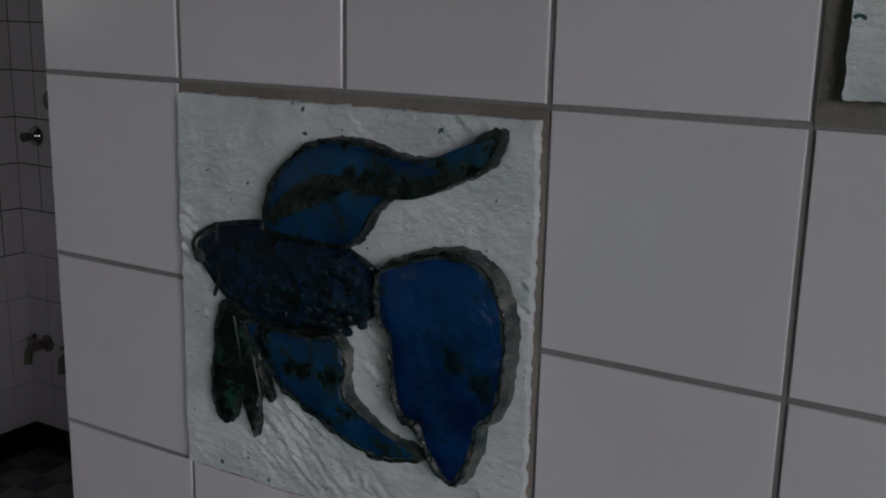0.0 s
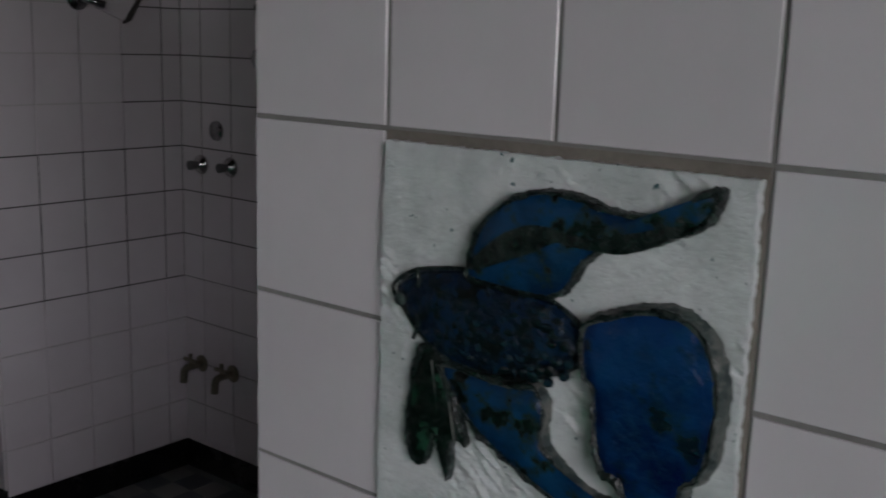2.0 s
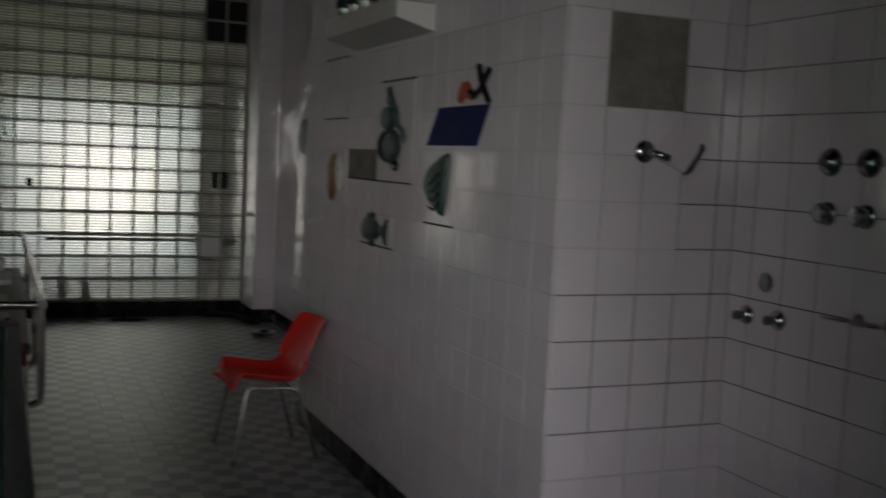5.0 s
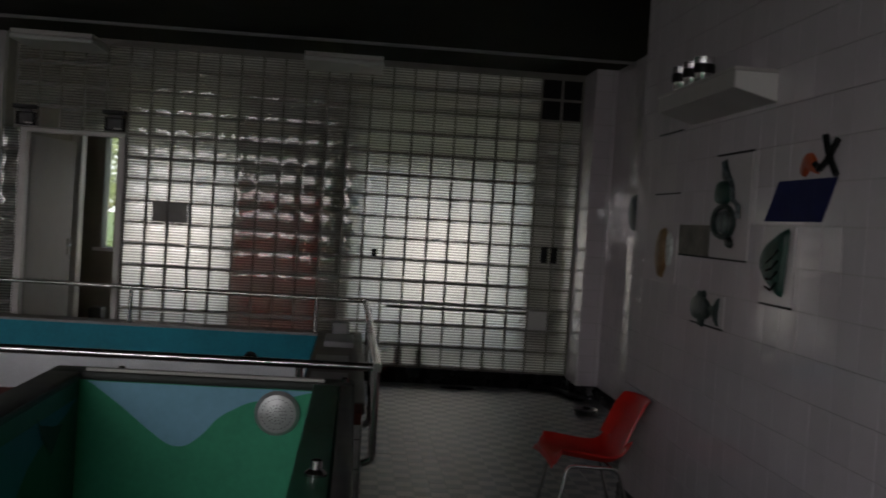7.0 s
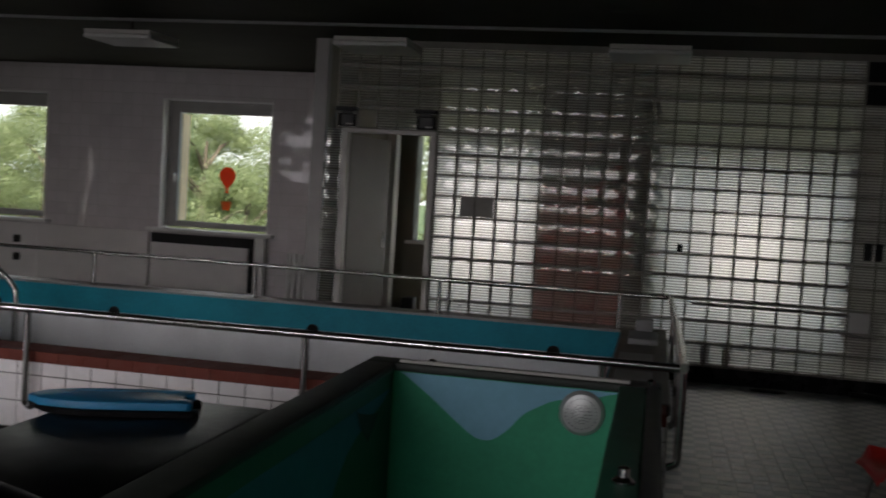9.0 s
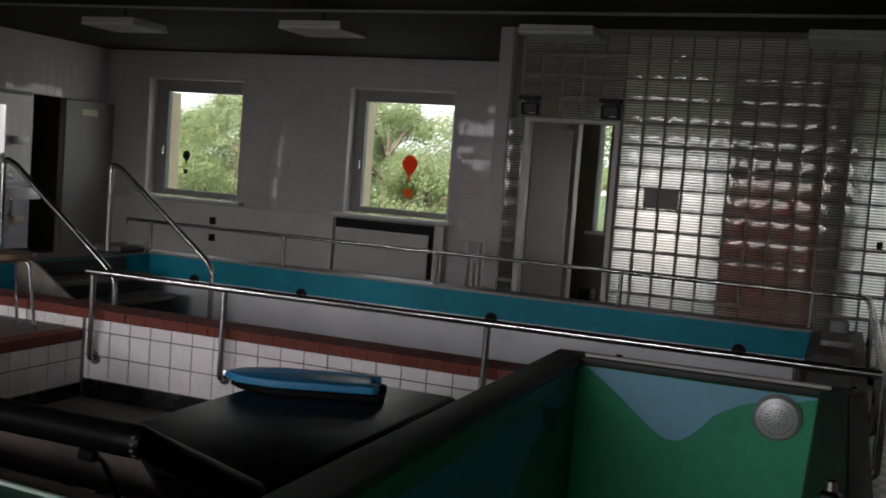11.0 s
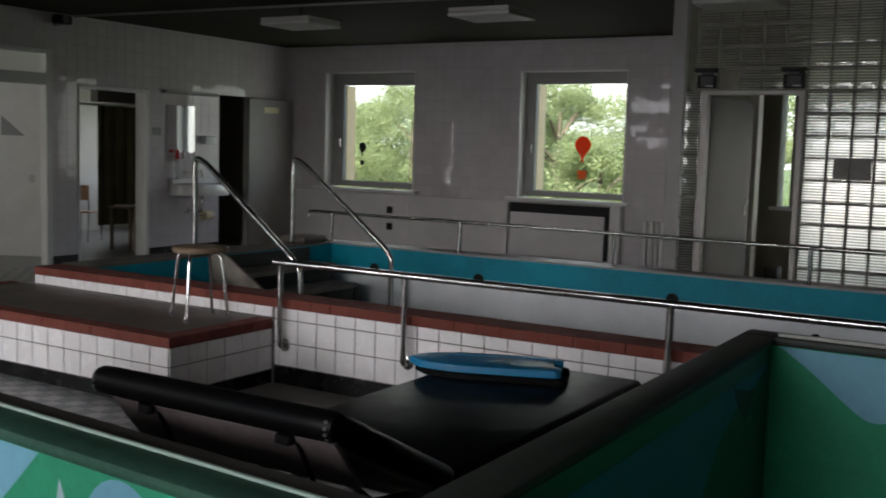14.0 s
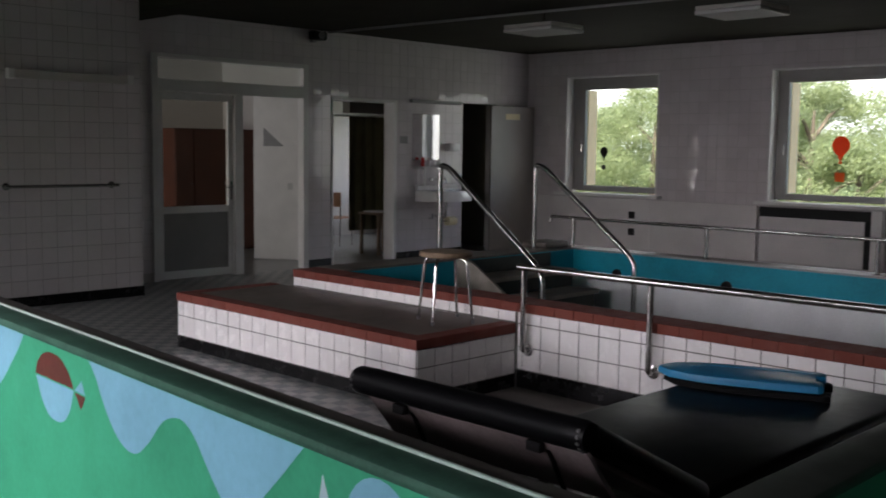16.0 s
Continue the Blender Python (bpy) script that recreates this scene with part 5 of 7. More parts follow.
plate = thing("tilted_tile", 1.97, NY, 1.62, "white tile set askew with a dark open edge", "tile")
diamond = [(0.0, 0.085), (0.098, 0.012), (0.045, -0.062), (-0.05, -0.025), (-0.075, 0.03)]
part("tile_face", slab(diamond, 0.011, face_to("-y", 1.965, NY + 0.001, 1.615), bevel=0.002), WHITE_TILE, plate)
part("open_edge", slab([(0.110, 0.036), (0.118, 0.018), (0.070, -0.060), (0.046, -0.070), (0.052, -0.052), (0.100, 0.008)], 0.016, face_to("-y", 1.965, NY + 0.001, 1.615), bevel=0.002), JOINT_DARK, plate, "dark open edge of the tile")

joints = bmesh.new()
for z in (0.70, 0.85, 1.0, 1.15):
    box(DECO_X + 0.004, NICHE_X - 0.008, NICHE_Y - 0.0055, NICHE_Y - 0.0005, z - 0.0018, z + 0.0018, bm=joints)
for z in (1.30, 1.45, 1.60, 1.75, 1.90):
    box(2.005, NICHE_X - 0.008, NICHE_Y - 0.0055, NICHE_Y - 0.0005, z - 0.0018, z + 0.0018, bm=joints)
for x in (1.705, 1.855, 2.005, 2.155):
    box(x - 0.0016, x + 0.0016, NICHE_Y - 0.005, NICHE_Y - 0.0005, 0.70, 1.15 if x < 2.1 else 2.05, bm=joints)
part("dark_joint", joints, JOINT_DARK, wall_deco, "open darkened tile joints")
joints = bmesh.new()
for z, y0 in ((0.85, 2.53), (1.0, 2.53), (1.15, 2.53), (1.30, 2.68), (1.45, 2.68), (1.60, 2.68), (1.75, 2.83)):
    box(NICHE_X - 0.0055, NICHE_X - 0.0005, y0, NICHE_Y - 0.008, z - 0.0018, z + 0.0018, bm=joints)
for y, z0, z1 in ((2.98, 0.85, 1.90), (2.83, 0.85, 1.75), (2.68, 1.0, 1.30)):
    box(NICHE_X - 0.005, NICHE_X - 0.0005, y - 0.0016, y + 0.0016, z0, z1, bm=joints)
box(NICHE_X - 0.0075, NICHE_X - 0.0005, NICHE_Y - 0.0075, NICHE_Y - 0.0005, 0.70, 2.6, bm=joints)
part("dark_joint", joints, JOINT_DARK, wall_niche, "open darkened tile joints")

# ---- ornaments on the long relief wall ----
DX = DECO_X - 0.006


def plaque(name, y, z, w, h, label, seed):
    """A clay plaque in place of wall tiles; y, z is its middle."""
    t = thing(name, DX, y, z, label, "wall relief", "ceramic ornaments")
    m = face_to("-x", DECO_X - 0.001, y, z)
    part("plaque", rough_slab(w - 0.012, h - 0.012, 0.007, m, seed), WHITE_TILES, t, smooth=True)
    return t, face_to("-x", DECO_X - 0.008, y, z)


shell, m = plaque("shell_relief", 4.04, 1.45, 0.30, 0.30, "green glazed half-shell relief with black ribs", 11)
half = spline([(0.095, 0.135), (0.088, 0.02), (0.067, -0.105), (0.02, -0.10), (-0.08, -0.055), (-0.135, 0.0), (-0.10, 0.065), (0.0, 0.112)], 6)
part("shell", smooth_plate(half, 0.03, m), GREEN_CLAY, shell, smooth=True)
rb = bmesh.new()
for k in range(4):
    ridge([(0.065, 0.06 - k * 0.04), (0.02, 0.03 - k * 0.04), (-0.03, 0.01 - k * 0.03)], 0.005, m @ Matrix.Translation((0, 0, 0.026)), rb)
part("ribs", rb, BLACK_CLAY, shell, smooth=True)

sea, m = plaque("seahorse_relief", 4.565, 1.675, 0.45, 0.45, "grey-blue curled sea creature relief on a clay plaque", 12)
part("disc", smooth_plate([(-0.05 + 0.095 * math.cos(i * 0.2618), -0.065 + 0.052 * math.sin(i * 0.2618)) for i in range(24)], 0.016, m), BLUE_CLAY, sea, "pale grey-blue glazed disc", smooth=True)
coil = [(-0.05 + (0.125 - 0.0006 * i) * math.cos(i * 0.2), -0.065 + (0.07 - 0.0003 * i) * math.sin(i * 0.2)) for i in range(-6, 28)]
part("coil", ridge(coil, 0.013, m @ Matrix.Translation((0, 0, 0.004))), DARK_CLAY, sea, "dark coiled glaze line", smooth=True)
part("head", smooth_plate(spline([(-0.16, 0.03), (-0.14, 0.10), (-0.06, 0.115), (0.02, 0.09), (0.01, 0.03), (-0.07, 0.005)], 5), 0.026, m), GREEN_CLAY, sea, "dark teal glazed head", smooth=True)
part("neck", ridge(spline([(-0.07, 0.19), (-0.045, 0.15), (0.01, 0.12), (0.045, 0.08), (0.06, 0.03), (0.12, 0.0), (0.13, -0.05)], 4, False), 0.011, m @ Matrix.Translation((0, 0, 0.008))), BLUE_CLAY, sea, smooth=True)
part("horn", smooth_plate(spline([(-0.10, 0.13), (-0.07, 0.205), (-0.045, 0.17), (0.0, 0.12), (-0.05, 0.11)], 4), 0.018, m), DARK_CLAY, sea, smooth=True)
part("tail_end", smooth_plate(spline([(-0.02, -0.13), (0.03, -0.125), (0.07, -0.15), (0.05, -0.175), (0.0, -0.165)], 5), 0.02, m), BLACK_CLAY, sea, smooth=True)

part("bare_patch", box(DECO_X - 0.003, DECO_X - 0.001, 4.795, 5.235, 1.455, 1.595), BARE, wall_deco, "bare dark cement patch among the tiles")

snail, m = plaque("snail_relief", 5.465, 1.45, 0.45, 0.30, "ochre shell relief on a white clay plaque", 13)
part("shell", smooth_plate(spline([(0.02, 0.13), (0.08, 0.05), (0.06, -0.08), (0.0, -0.13), (-0.06, -0.06), (-0.07, 0.06)], 6), 0.035, m), OCHRE_CLAY, snail, smooth=True)
part("foot", smooth_plate(spline([(0.09, 0.10), (0.16, 0.06), (0.15, -0.03), (0.10, -0.06)], 6), 0.02, m), CLAY_WHITE, snail, smooth=True)

toad, m = plaque("green_fish_relief", 4.775, 1.225, 0.45, 0.15, "small dark green fish relief on white clay", 14)
part("fish_body", smooth_plate(spline([(-0.19, 0.0), (-0.13, 0.05), (-0.03, 0.055), (0.06, 0.02), (0.06, -0.03), (-0.03, -0.055), (-0.14, -0.05)], 6), 0.022, m), DARK_CLAY, toad, smooth=True)
part("fish_tail", smooth_plate(spline([(0.06, 0.01), (0.12, 0.03), (0.17, 0.06), (0.16, -0.02), (0.17, -0.065), (0.11, -0.03)], 6), 0.016, m), DARK_CLAY, toad, smooth=True)
part("back_fin", smooth_plate(spline([(-0.11, 0.045), (-0.09, 0.075), (-0.05, 0.068), (-0.02, 0.08), (0.0, 0.05)], 5), 0.014, m), DARK_CLAY, toad, smooth=True)
part("belly_fin", smooth_plate(spline([(-0.08, -0.05), (-0.07, -0.08), (-0.04, -0.07), (-0.02, -0.085), (0.0, -0.045)], 5), 0.014, m), DARK_CLAY, toad, smooth=True)

card = thing("navy_panel", DX, 3.9, 1.69, "flat navy blue slanted panel fixed on the tiles", "panel")
part("sheet", slab([(-0.24, -0.075), (0.24, -0.075), (0.335, 0.075), (-0.125, 0.075)], 0.006, face_to("-x", DX - 0.001, 3.94, 1.69), bevel=0.001), NAVY, card)

imp = thing("crab_relief", DX, 3.76, 1.84, "orange and black ceramic creature fixed on the tiles", "wall relief")
m = face_to("-x", DX, 3.77, 1.845)
part("crab", smooth_plate(spline([(-0.115, -0.05), (-0.09, 0.0), (-0.045, 0.014), (0.0, -0.015), (0.02, -0.065), (-0.02, -0.045), (-0.05, -0.05), (-0.085, -0.072)], 6), 0.02, m), ORANGE_CLAY, imp, "orange glazed part", smooth=True)
lm = bmesh.new()
for pts in ([(0.075, 0.063), (0.10, 0.01), (0.13, -0.03), (0.17, -0.072)], [(0.165, 0.042), (0.12, 0.0), (0.085, -0.03), (0.04, -0.05)], [(0.04, -0.05), (0.01, -0.03)]):
    ridge(pts, 0.0125, m @ Matrix.Translation((0, 0, 0.006)), lm)
part("claw", lm, BLACK_CLAY, imp, "black glazed limbs", smooth=True)

# White shelf in shade; the greyer body paint carries it.
shelf = thing("wall_shelf", DX, 4.8, 2.1, "white box shelf on the tiled wall", "shelf")
sb = slab([(0.0, 0.0), (0.175, 0.045), (0.175, 0.11), (0.0, 0.11)], 0.98, Matrix(((-1, 0, 0, DX), (0, 0, 1, 4.15), (0, 1, 0, 2.07), (0, 0, 0, 1))))
part("body", sb, DIMMED_WHITE, shelf)
part("lid", box(DX - 0.18, DX - 0.0005, 4.145, 5.135, 2.1805, 2.1945, 0.003), DIMMED_WHITE, shelf)
part("end_panel", slab([(0.004, 0.004), (0.171, 0.047), (0.171, 0.108), (0.004, 0.108)], 0.004, Matrix(((-1, 0, 0, DX), (0, 0, 1, 4.1455), (0, 1, 0, 2.07), (0, 0, 0, 1)))), WALL_PAINT, shelf)
for i in range(3):
    y = 4.70 + i * 0.15
    cup = thing("metal_cup", DX - 0.1, y, 2.1955, "dark shiny metal cup on the shelf", "cup", "cups on the shelf")
    part("bowl", lathe([(0.03, 0.0), (0.034, 0.01), (0.042, 0.06), (0.045, 0.12), (0.041, 0.12), (0.036, 0.02)], 18, Matrix.Translation((DX - 0.11, y, 2.1955))), CHROME, cup, smooth=True)
    part("band", lathe([(0.0455, 0.05), (0.0475, 0.06), (0.0475, 0.08), (0.0455, 0.09)], 18, Matrix.Translation((DX - 0.11, y, 2.1955))), BLACK, cup, smooth=True)

for y, z, mat, kind in ((8.60, 1.71, BLUE_CLAY, "pale fish relief on the set-back wall"), (8.25, 1.27, GREEN_CLAY, "dark green relief on the set-back wall"), (8.15, 1.90, BLACK_CLAY, "black square relief on the set-back wall")):
    r = thing("wall_relief", RECESS_X, y, z, kind, "wall relief", "ceramic ornaments")
    m = face_to("-x", RECESS_X - 0.0065, y, z)
    part("form", smooth_plate(spline([(-0.16, 0.0), (-0.08, 0.13), (0.07, 0.14), (0.14, 0.02), (0.10, -0.13), (-0.06, -0.14)], 5), 0.035, m), mat, r, smooth=True)


# Black strips draw the ledge shadows and open joints round the reliefs.
gaps = bmesh.new()
for ya, yb, z in ((4.34, 4.76, 1.902), (4.36, 5.22, 1.452), (3.90, 4.19, 1.302), (5.26, 5.66, 2.06), (5.26, 5.66, 1.75), (4.56, 4.98, 1.152)):
    box(DECO_X - 0.0078, DECO_X - 0.001, ya, yb, z - 0.005, z + 0.003, bm=gaps)
part("shadowed_joint", gaps, BLACK, wall_deco, "black strips for the shadowed ledges and open joints round the reliefs")


# ---- red chair ----
def red_chair():
    c = thing("plastic_chair", 1.2, 5.4, 0, "red moulded plastic shell chair on thin steel legs", "chair")
    place = Matrix.Translation((1.22, 5.47, 0)) @ pose(0, 0, 0, 0, 0, -88) @ Matrix.Scale(0.93, 4)
    prof = [(-0.245, 0.415), (-0.22, 0.448), (-0.10, 0.437), (0.05, 0.415), (0.115, 0.42), (0.16, 0.46), (0.20, 0.55), (0.255, 0.67), (0.30, 0.745), (0.322, 0.757)]
    prof = spline(prof, 3, False)
    bm, cols = bmesh.new(), 10
    grid = []
    for i, (v, z) in enumerate(prof):
        k = i / (len(prof) - 1)
        wide = 0.225 if k < 0.6 else 0.225 - 0.045 * ((k - 0.6) / 0.4) ** 2
        row = []
        for j in range(cols + 1):
            s = j / cols * 2 - 1
            lift = 0.055 * abs(s) ** 2.8
            back = 1 if k > 0.62 else 0
            row.append(bm.verts.new((s * wide, v - (lift * 0.9 if back else 0), z + (0 if back else lift * (1 if k > 0.12 else -0.3)))))
        grid.append(row)
    for a, b in zip(grid, grid[1:]):
        for j in range(cols):
            bm.faces.new((a[j], a[j + 1], b[j + 1], b[j]))
    bmesh.ops.recalc_face_normals(bm, faces=bm.faces[:])
    bmesh.ops.solidify(bm, geom=bm.faces[:], thickness=0.009)
    bm.transform(place)
    part("shell", bm, RED_PLASTIC, c, smooth=True)
    for sx in (-1, 1):
        pts = rounded_path([(sx * 0.235, -0.22, 0.0), (sx * 0.19, -0.15, 0.405), (sx * 0.19, 0.13, 0.395), (sx * 0.235, 0.24, 0.0)], 0.05, 6)
        leg = part("leg", tube([place @ Vector(p) for p in pts], 0.0095, 10), CHROME, c, "bent chrome tube leg pair", smooth=True)
        for p in (pts[0], pts[-1]):
            part("foot_cap", lathe([(0.012, 0), (0.0125, 0.02), (0.0105, 0.025)], 10, Matrix.Translation(place @ Vector(p))), RUBBER, leg, smooth=True)
    part("cross_bar", tube([place @ Vector(p) for p in ((-0.19, 0.10, 0.395), (0.19, 0.10, 0.395))], 0.008, 8), CHROME, c, smooth=True)


red_chair()
for x, y, lab in ((1.0, 9.75, "dark flat rag on the floor by the glass blocks"),):
    rag = thing("floor_rag", x, y, 0, lab, "cloth")
    part("cloth", smooth_plate(spline([(-0.16, 0.01), (-0.05, 0.05), (0.09, 0.03), (0.17, -0.01), (0.05, -0.05), (-0.08, -0.035)], 5), 0.02, Matrix.Translation((x, y, 0.001))), BLACK, rag, smooth=True)
hose = thing("black_hose", 1.9, 9.7, 0, "black rubber hose lying along the wall foot", "hose")
part("coil", tube(spline([(1.70, 9.86, 0.03), (1.82, 9.86, 0.03), (1.92, 9.80, 0.03), (1.98, 9.66, 0.03), (2.03, 9.44, 0.03), (2.12, 9.40, 0.03)], 6, False), 0.028, 8), BLACK, hose, smooth=True)
can = thing("metal_shell_dish", 2.0, 8.82, 0, "small shiny metal dish on the floor", "dish")
part("dish", lathe([(0.05, 0), (0.09, 0.012), (0.105, 0.035), (0.1, 0.037), (0.085, 0.018), (0.02, 0.01)], 22, Matrix.Translation((2.0, 8.82, 0.002))), CHROME, can, smooth=True)


# ---- therapy pool ----
GAP = 0.007          # wider joints on the pool sides
PX0, PX1, PY0, PY1, PZ = -6.78, 0.07, 5.46, 8.95, 0.556
pool = thing("therapy_pool", (PX0 + PX1) / 2, PY0, 0, "raised therapy pool with blue liner, white tiled side and red coping", "pool")
shell_bm = bmesh.new()
for a, b, c, d in ((PX0, PX1, PY0, PY0 + 0.24), (PX0, PX1, PY1 - 0.24, PY1), (PX0, PX0 + 0.34, PY0 + 0.24, PY1 - 0.24), (PX1 - 0.34, PX1, PY0 + 0.24, PY1 - 0.24)):
    box(a, b, c, d, -1.0, PZ - 0.062, bm=shell_bm)
part("wall", shell_bm, GROUT_DARK, pool)
ix0, ix1, iy0, iy1 = PX0 + 0.34, PX1 - 0.34, PY0 + 0.24, PY1 - 0.24
LINE, DEEP = 0.335, -0.95
for a, b, c, d, e, f in ((ix0 + 0.006, ix1 - 0.006, iy1 - 0.006, iy1, LINE, PZ - 0.012), (ix0 + 0.006, ix1 - 0.006, iy0, iy0 + 0.006, LINE, PZ - 0.063), (ix0, ix0 + 0.006, iy0, iy1, DEEP, PZ - 0.012), (ix1 - 0.006, ix1, iy0, iy1, LINE, PZ - 0.012)):
    part("liner", box(a, b, c, d, e, f), BLUE_LINER, pool, "blue plastic pool liner")
for a, b, c, d in ((ix0 + 0.006, ix1, iy1 - 0.008, iy1), (ix0 + 0.006, ix1, iy0, iy0 + 0.008), (ix1 - 0.008, ix1, iy0 + 0.008, iy1 - 0.008)):
    part("lower_wall", box(a, b, c, d, DEEP, LINE - 0.001), POOL_GREY, pool, "grey lower pool wall")
part("pool_floor", box(ix0, ix1, iy0, iy1, DEEP - 0.05, DEEP), POOL_GREY, pool, "grey floor of the empty pool")
far_cope = bmesh.new()
box(PX0 - 0.02, PX1 + 0.02, PY1 - 0.24, PY1 + 0.02, PZ - 0.06, PZ + 0.004, 0.012, bm=far_cope)
box(PX0 - 0.02, PX0 + 0.335, PY0 + 0.24, PY1 - 0.243, PZ - 0.06, PZ + 0.004, 0.012, bm=far_cope)
box(PX1 - 0.335, PX1 + 0.02, PY0 + 0.24, PY1 - 0.243, PZ - 0.06, PZ + 0.004, 0.012, bm=far_cope)
part("coping", far_cope, COPING, pool, "worn grey-brown coping")
edge_strip = box(ix0, ix1, iy1 - 0.02, iy1 - 0.0065, PZ - 0.012, PZ + 0.008, 0.003)
part("edge_trim", edge_strip, GREY_PLASTIC, pool)
for x in (-4.72, -2.86, -0.80, -5.9):
    jet = part("jet_nozzle", lathe([(0.055, 0), (0.055, 0.012), (0.04, 0.018), (0.02, 0.006)], 18, face_to("-y", x, iy1 - 0.006, 0.335)), BLACK, pool, "black round inlet nozzle", smooth=True)
hump = bmesh.new()
box(-0.20, 0.02, 7.9, 8.4, PZ + 0.005, PZ + 0.05, 0.01, bm=hump)
box(-0.16, -0.02, 8.5, 8.65, PZ + 0.005, PZ + 0.13, 0.03, bm=hump)
part("overflow_cover", hump, GREY_PLASTIC, pool, "grey plastic cover on the coping", smooth=True)


def coping_bricks(parent, x0, x1, y0, y1, z0, z1, along, n, skew=0.0):
    """A run of red clinker coping bricks with open joints."""
    step = ((x1 - x0) if along == "x" else (y1 - y0)) / n
    me = mesh_of("coping_brick", box(-step / 2 + 0.0012, step / 2 - 0.0012, -(y1 - y0) / 2 if along == "x" else -(x1 - x0) / 2, (y1 - y0) / 2 if along == "x" else (x1 - x0) / 2, z0, z1, 0.0025, segments=1), RED_TILE)
    rnd = random.Random(n)
    for i in range(n):
        ob = new("coping_brick", me)
        ob.parent = parent
        ob.matrix_parent_inverse = parent.matrix_basis.inverted()
        m = pose(x0 + (i + 0.5) * step, (y0 + y1) / 2, 0) if along == "x" else pose((x0 + x1) / 2, y0 + (i + 0.5) * step, 0, 0, 0, 90)
        ob.matrix_basis = Matrix.Translation((0, rnd.uniform(-0.0005, 0.0005), rnd.uniform(-0.0005, 0.0005))) @ m


coping_bricks(pool, PX0, PX1, PY0 - 0.012, PY0 + 0.235, PZ - 0.060, PZ, "x", 46)
tiles(pool, "-y", PY0, -4.40, PX1, 0.12, 0.496, POOL_TILE, POOL_TILE, -4.36, 0.12, name="side_tile")
tiles(pool, "-y", PY0, PX0, -4.42, 0.425, 0.496, POOL_TILE, POOL_TILE, -4.42, 0.12, name="side_tile")
part("skirting", box(-4.40, PX1, PY0 - 0.009, PY0, 0, 0.118, 0.002), BLACK_TILES, pool)
tiles(pool, "+x", PX1, PY0, PY1, 0.12, 0.496, POOL_TILE, POOL_TILE, PY0, 0.12, name="side_tile")
for i in range(2):
    ledge = part("ledge_tile", box(PX1 - 0.30, PX1 - 0.08, 6.2 + i * 0.75, 6.55 + i * 0.75, PZ + 0.005, PZ + 0.03, 0.006), GREY_PLASTIC, pool, "pale loose slab on the coping")

# entry stairs with dark treads
SY0, SY1 = 7.03, 8.33
stairs = thing("pool_stairs", -5.8, 7.7, DEEP, "dark-treaded entry stairs leading down into the pool", "stairs")
for i in range(7):
    x, z = ix0 + 0.008 + i * 0.27, 0.405 - i * 0.17
    part("tread", box(x, x + 0.33, SY0, SY1, z - 0.04, z, 0.006), TREAD, stairs)
    # Dark boards draw the shaded gaps of the open stairs.
    part("riser", box(x + 0.27, x + 0.285, SY0 + 0.01, SY1 - 0.01, z - 0.165, z - 0.0405), RIM, stairs, "dark board standing in for the shaded gap between treads")
part("riser", box(ix0 + 0.008, ix0 + 0.02, SY0 + 0.01, SY1 - 0.01, 0.407, PZ - 0.02), RIM, stairs, "dark board standing in for the shaded gap between treads")
for y in (SY0 - 0.032, SY1 + 0.002):
    part("stringer", slab([(-6.43, 0.20), (-6.43, 0.36), (-4.76, -0.69), (-4.76, -0.85)], 0.03, Matrix(((1, 0, 0, 0), (0, 0, 1, y), (0, 1, 0, 0), (0, 0, 0, 1)))), TREAD, stairs, "dark worn stringer")
part("stringer", slab([(-6.43, 0.38), (-6.43, 0.54), (-6.34, 0.585), (-6.22, 0.55), (-5.72, 0.24), (-5.72, 0.06)], 0.03, Matrix(((1, 0, 0, 0), (0, 0, 1, SY0 - 0.064), (0, 1, 0, 0), (0, 0, 0, 1)))), TREAD, stairs, "worn cheek board beside the top steps")
curb = thing("coping_block", -6.6, 8.5, PZ, "worn grey block standing on the pool coping", "block")
part("body", box(-6.78, -6.47, 8.30, 8.68, PZ + 0.005, PZ + 0.075, 0.025, segments=3), COPING, curb, smooth=True)


def stair_rail(y):
    r = thing("stair_handrail", -6.2, y, PZ, "bent steel handrail beside the pool stairs", "handrail", "stair handrails")
    pts = rounded_path([(-6.62, y, PZ), (-6.62, y, 1.40), (-6.50, y, 1.36), (-5.50, y, 0.59), (-5.43, y, 0.50), (-5.43, y, -0.10)], 0.09, 7)
    part("tube", tube(pts, 0.025, 12), STEEL, r, smooth=True)
    part("base_flange", lathe([(0.05, 0), (0.05, 0.008), (0.027, 0.014)], 18, Matrix.Translation((-6.62, y, PZ + 0.0045))), STEEL, r, smooth=True)


stair_rail(6.97)
stair_rail(8.30)

# rails round the pool
near_rail = thing("handrail", -2, 5.42, 0.27, "polished steel handrail along the pool side", "handrail")
YR, ZR = 5.40, 0.795
top = rounded_path([(-4.36, YR, ZR), (0.11, YR, ZR)], 0.05)
part("top_tube", tube(top, 0.021, 12), STEEL, near_rail, smooth=True)
for x, low in ((-4.31, 0.26), (-3.37, 0.27), (-1.77, 0.27), (-0.25, 0.27)):
    p = rounded_path([(x, YR, ZR - 0.02), (x, YR, low), (x, PY0 - 0.012, low)], 0.05, 6)
    post = part("post", tube(p, 0.019, 10), STEEL, near_rail, smooth=True)
    part("flange", lathe([(0.042, 0), (0.042, 0.006), (0.022, 0.012)], 18, face_to("-y", x, PY0 - 0.007, low)), STEEL, post, smooth=True)

side_rail = thing("handrail", 0.2, 7, 0.27, "steel handrail with curved posts at the pool end", "handrail")
XR = 0.13
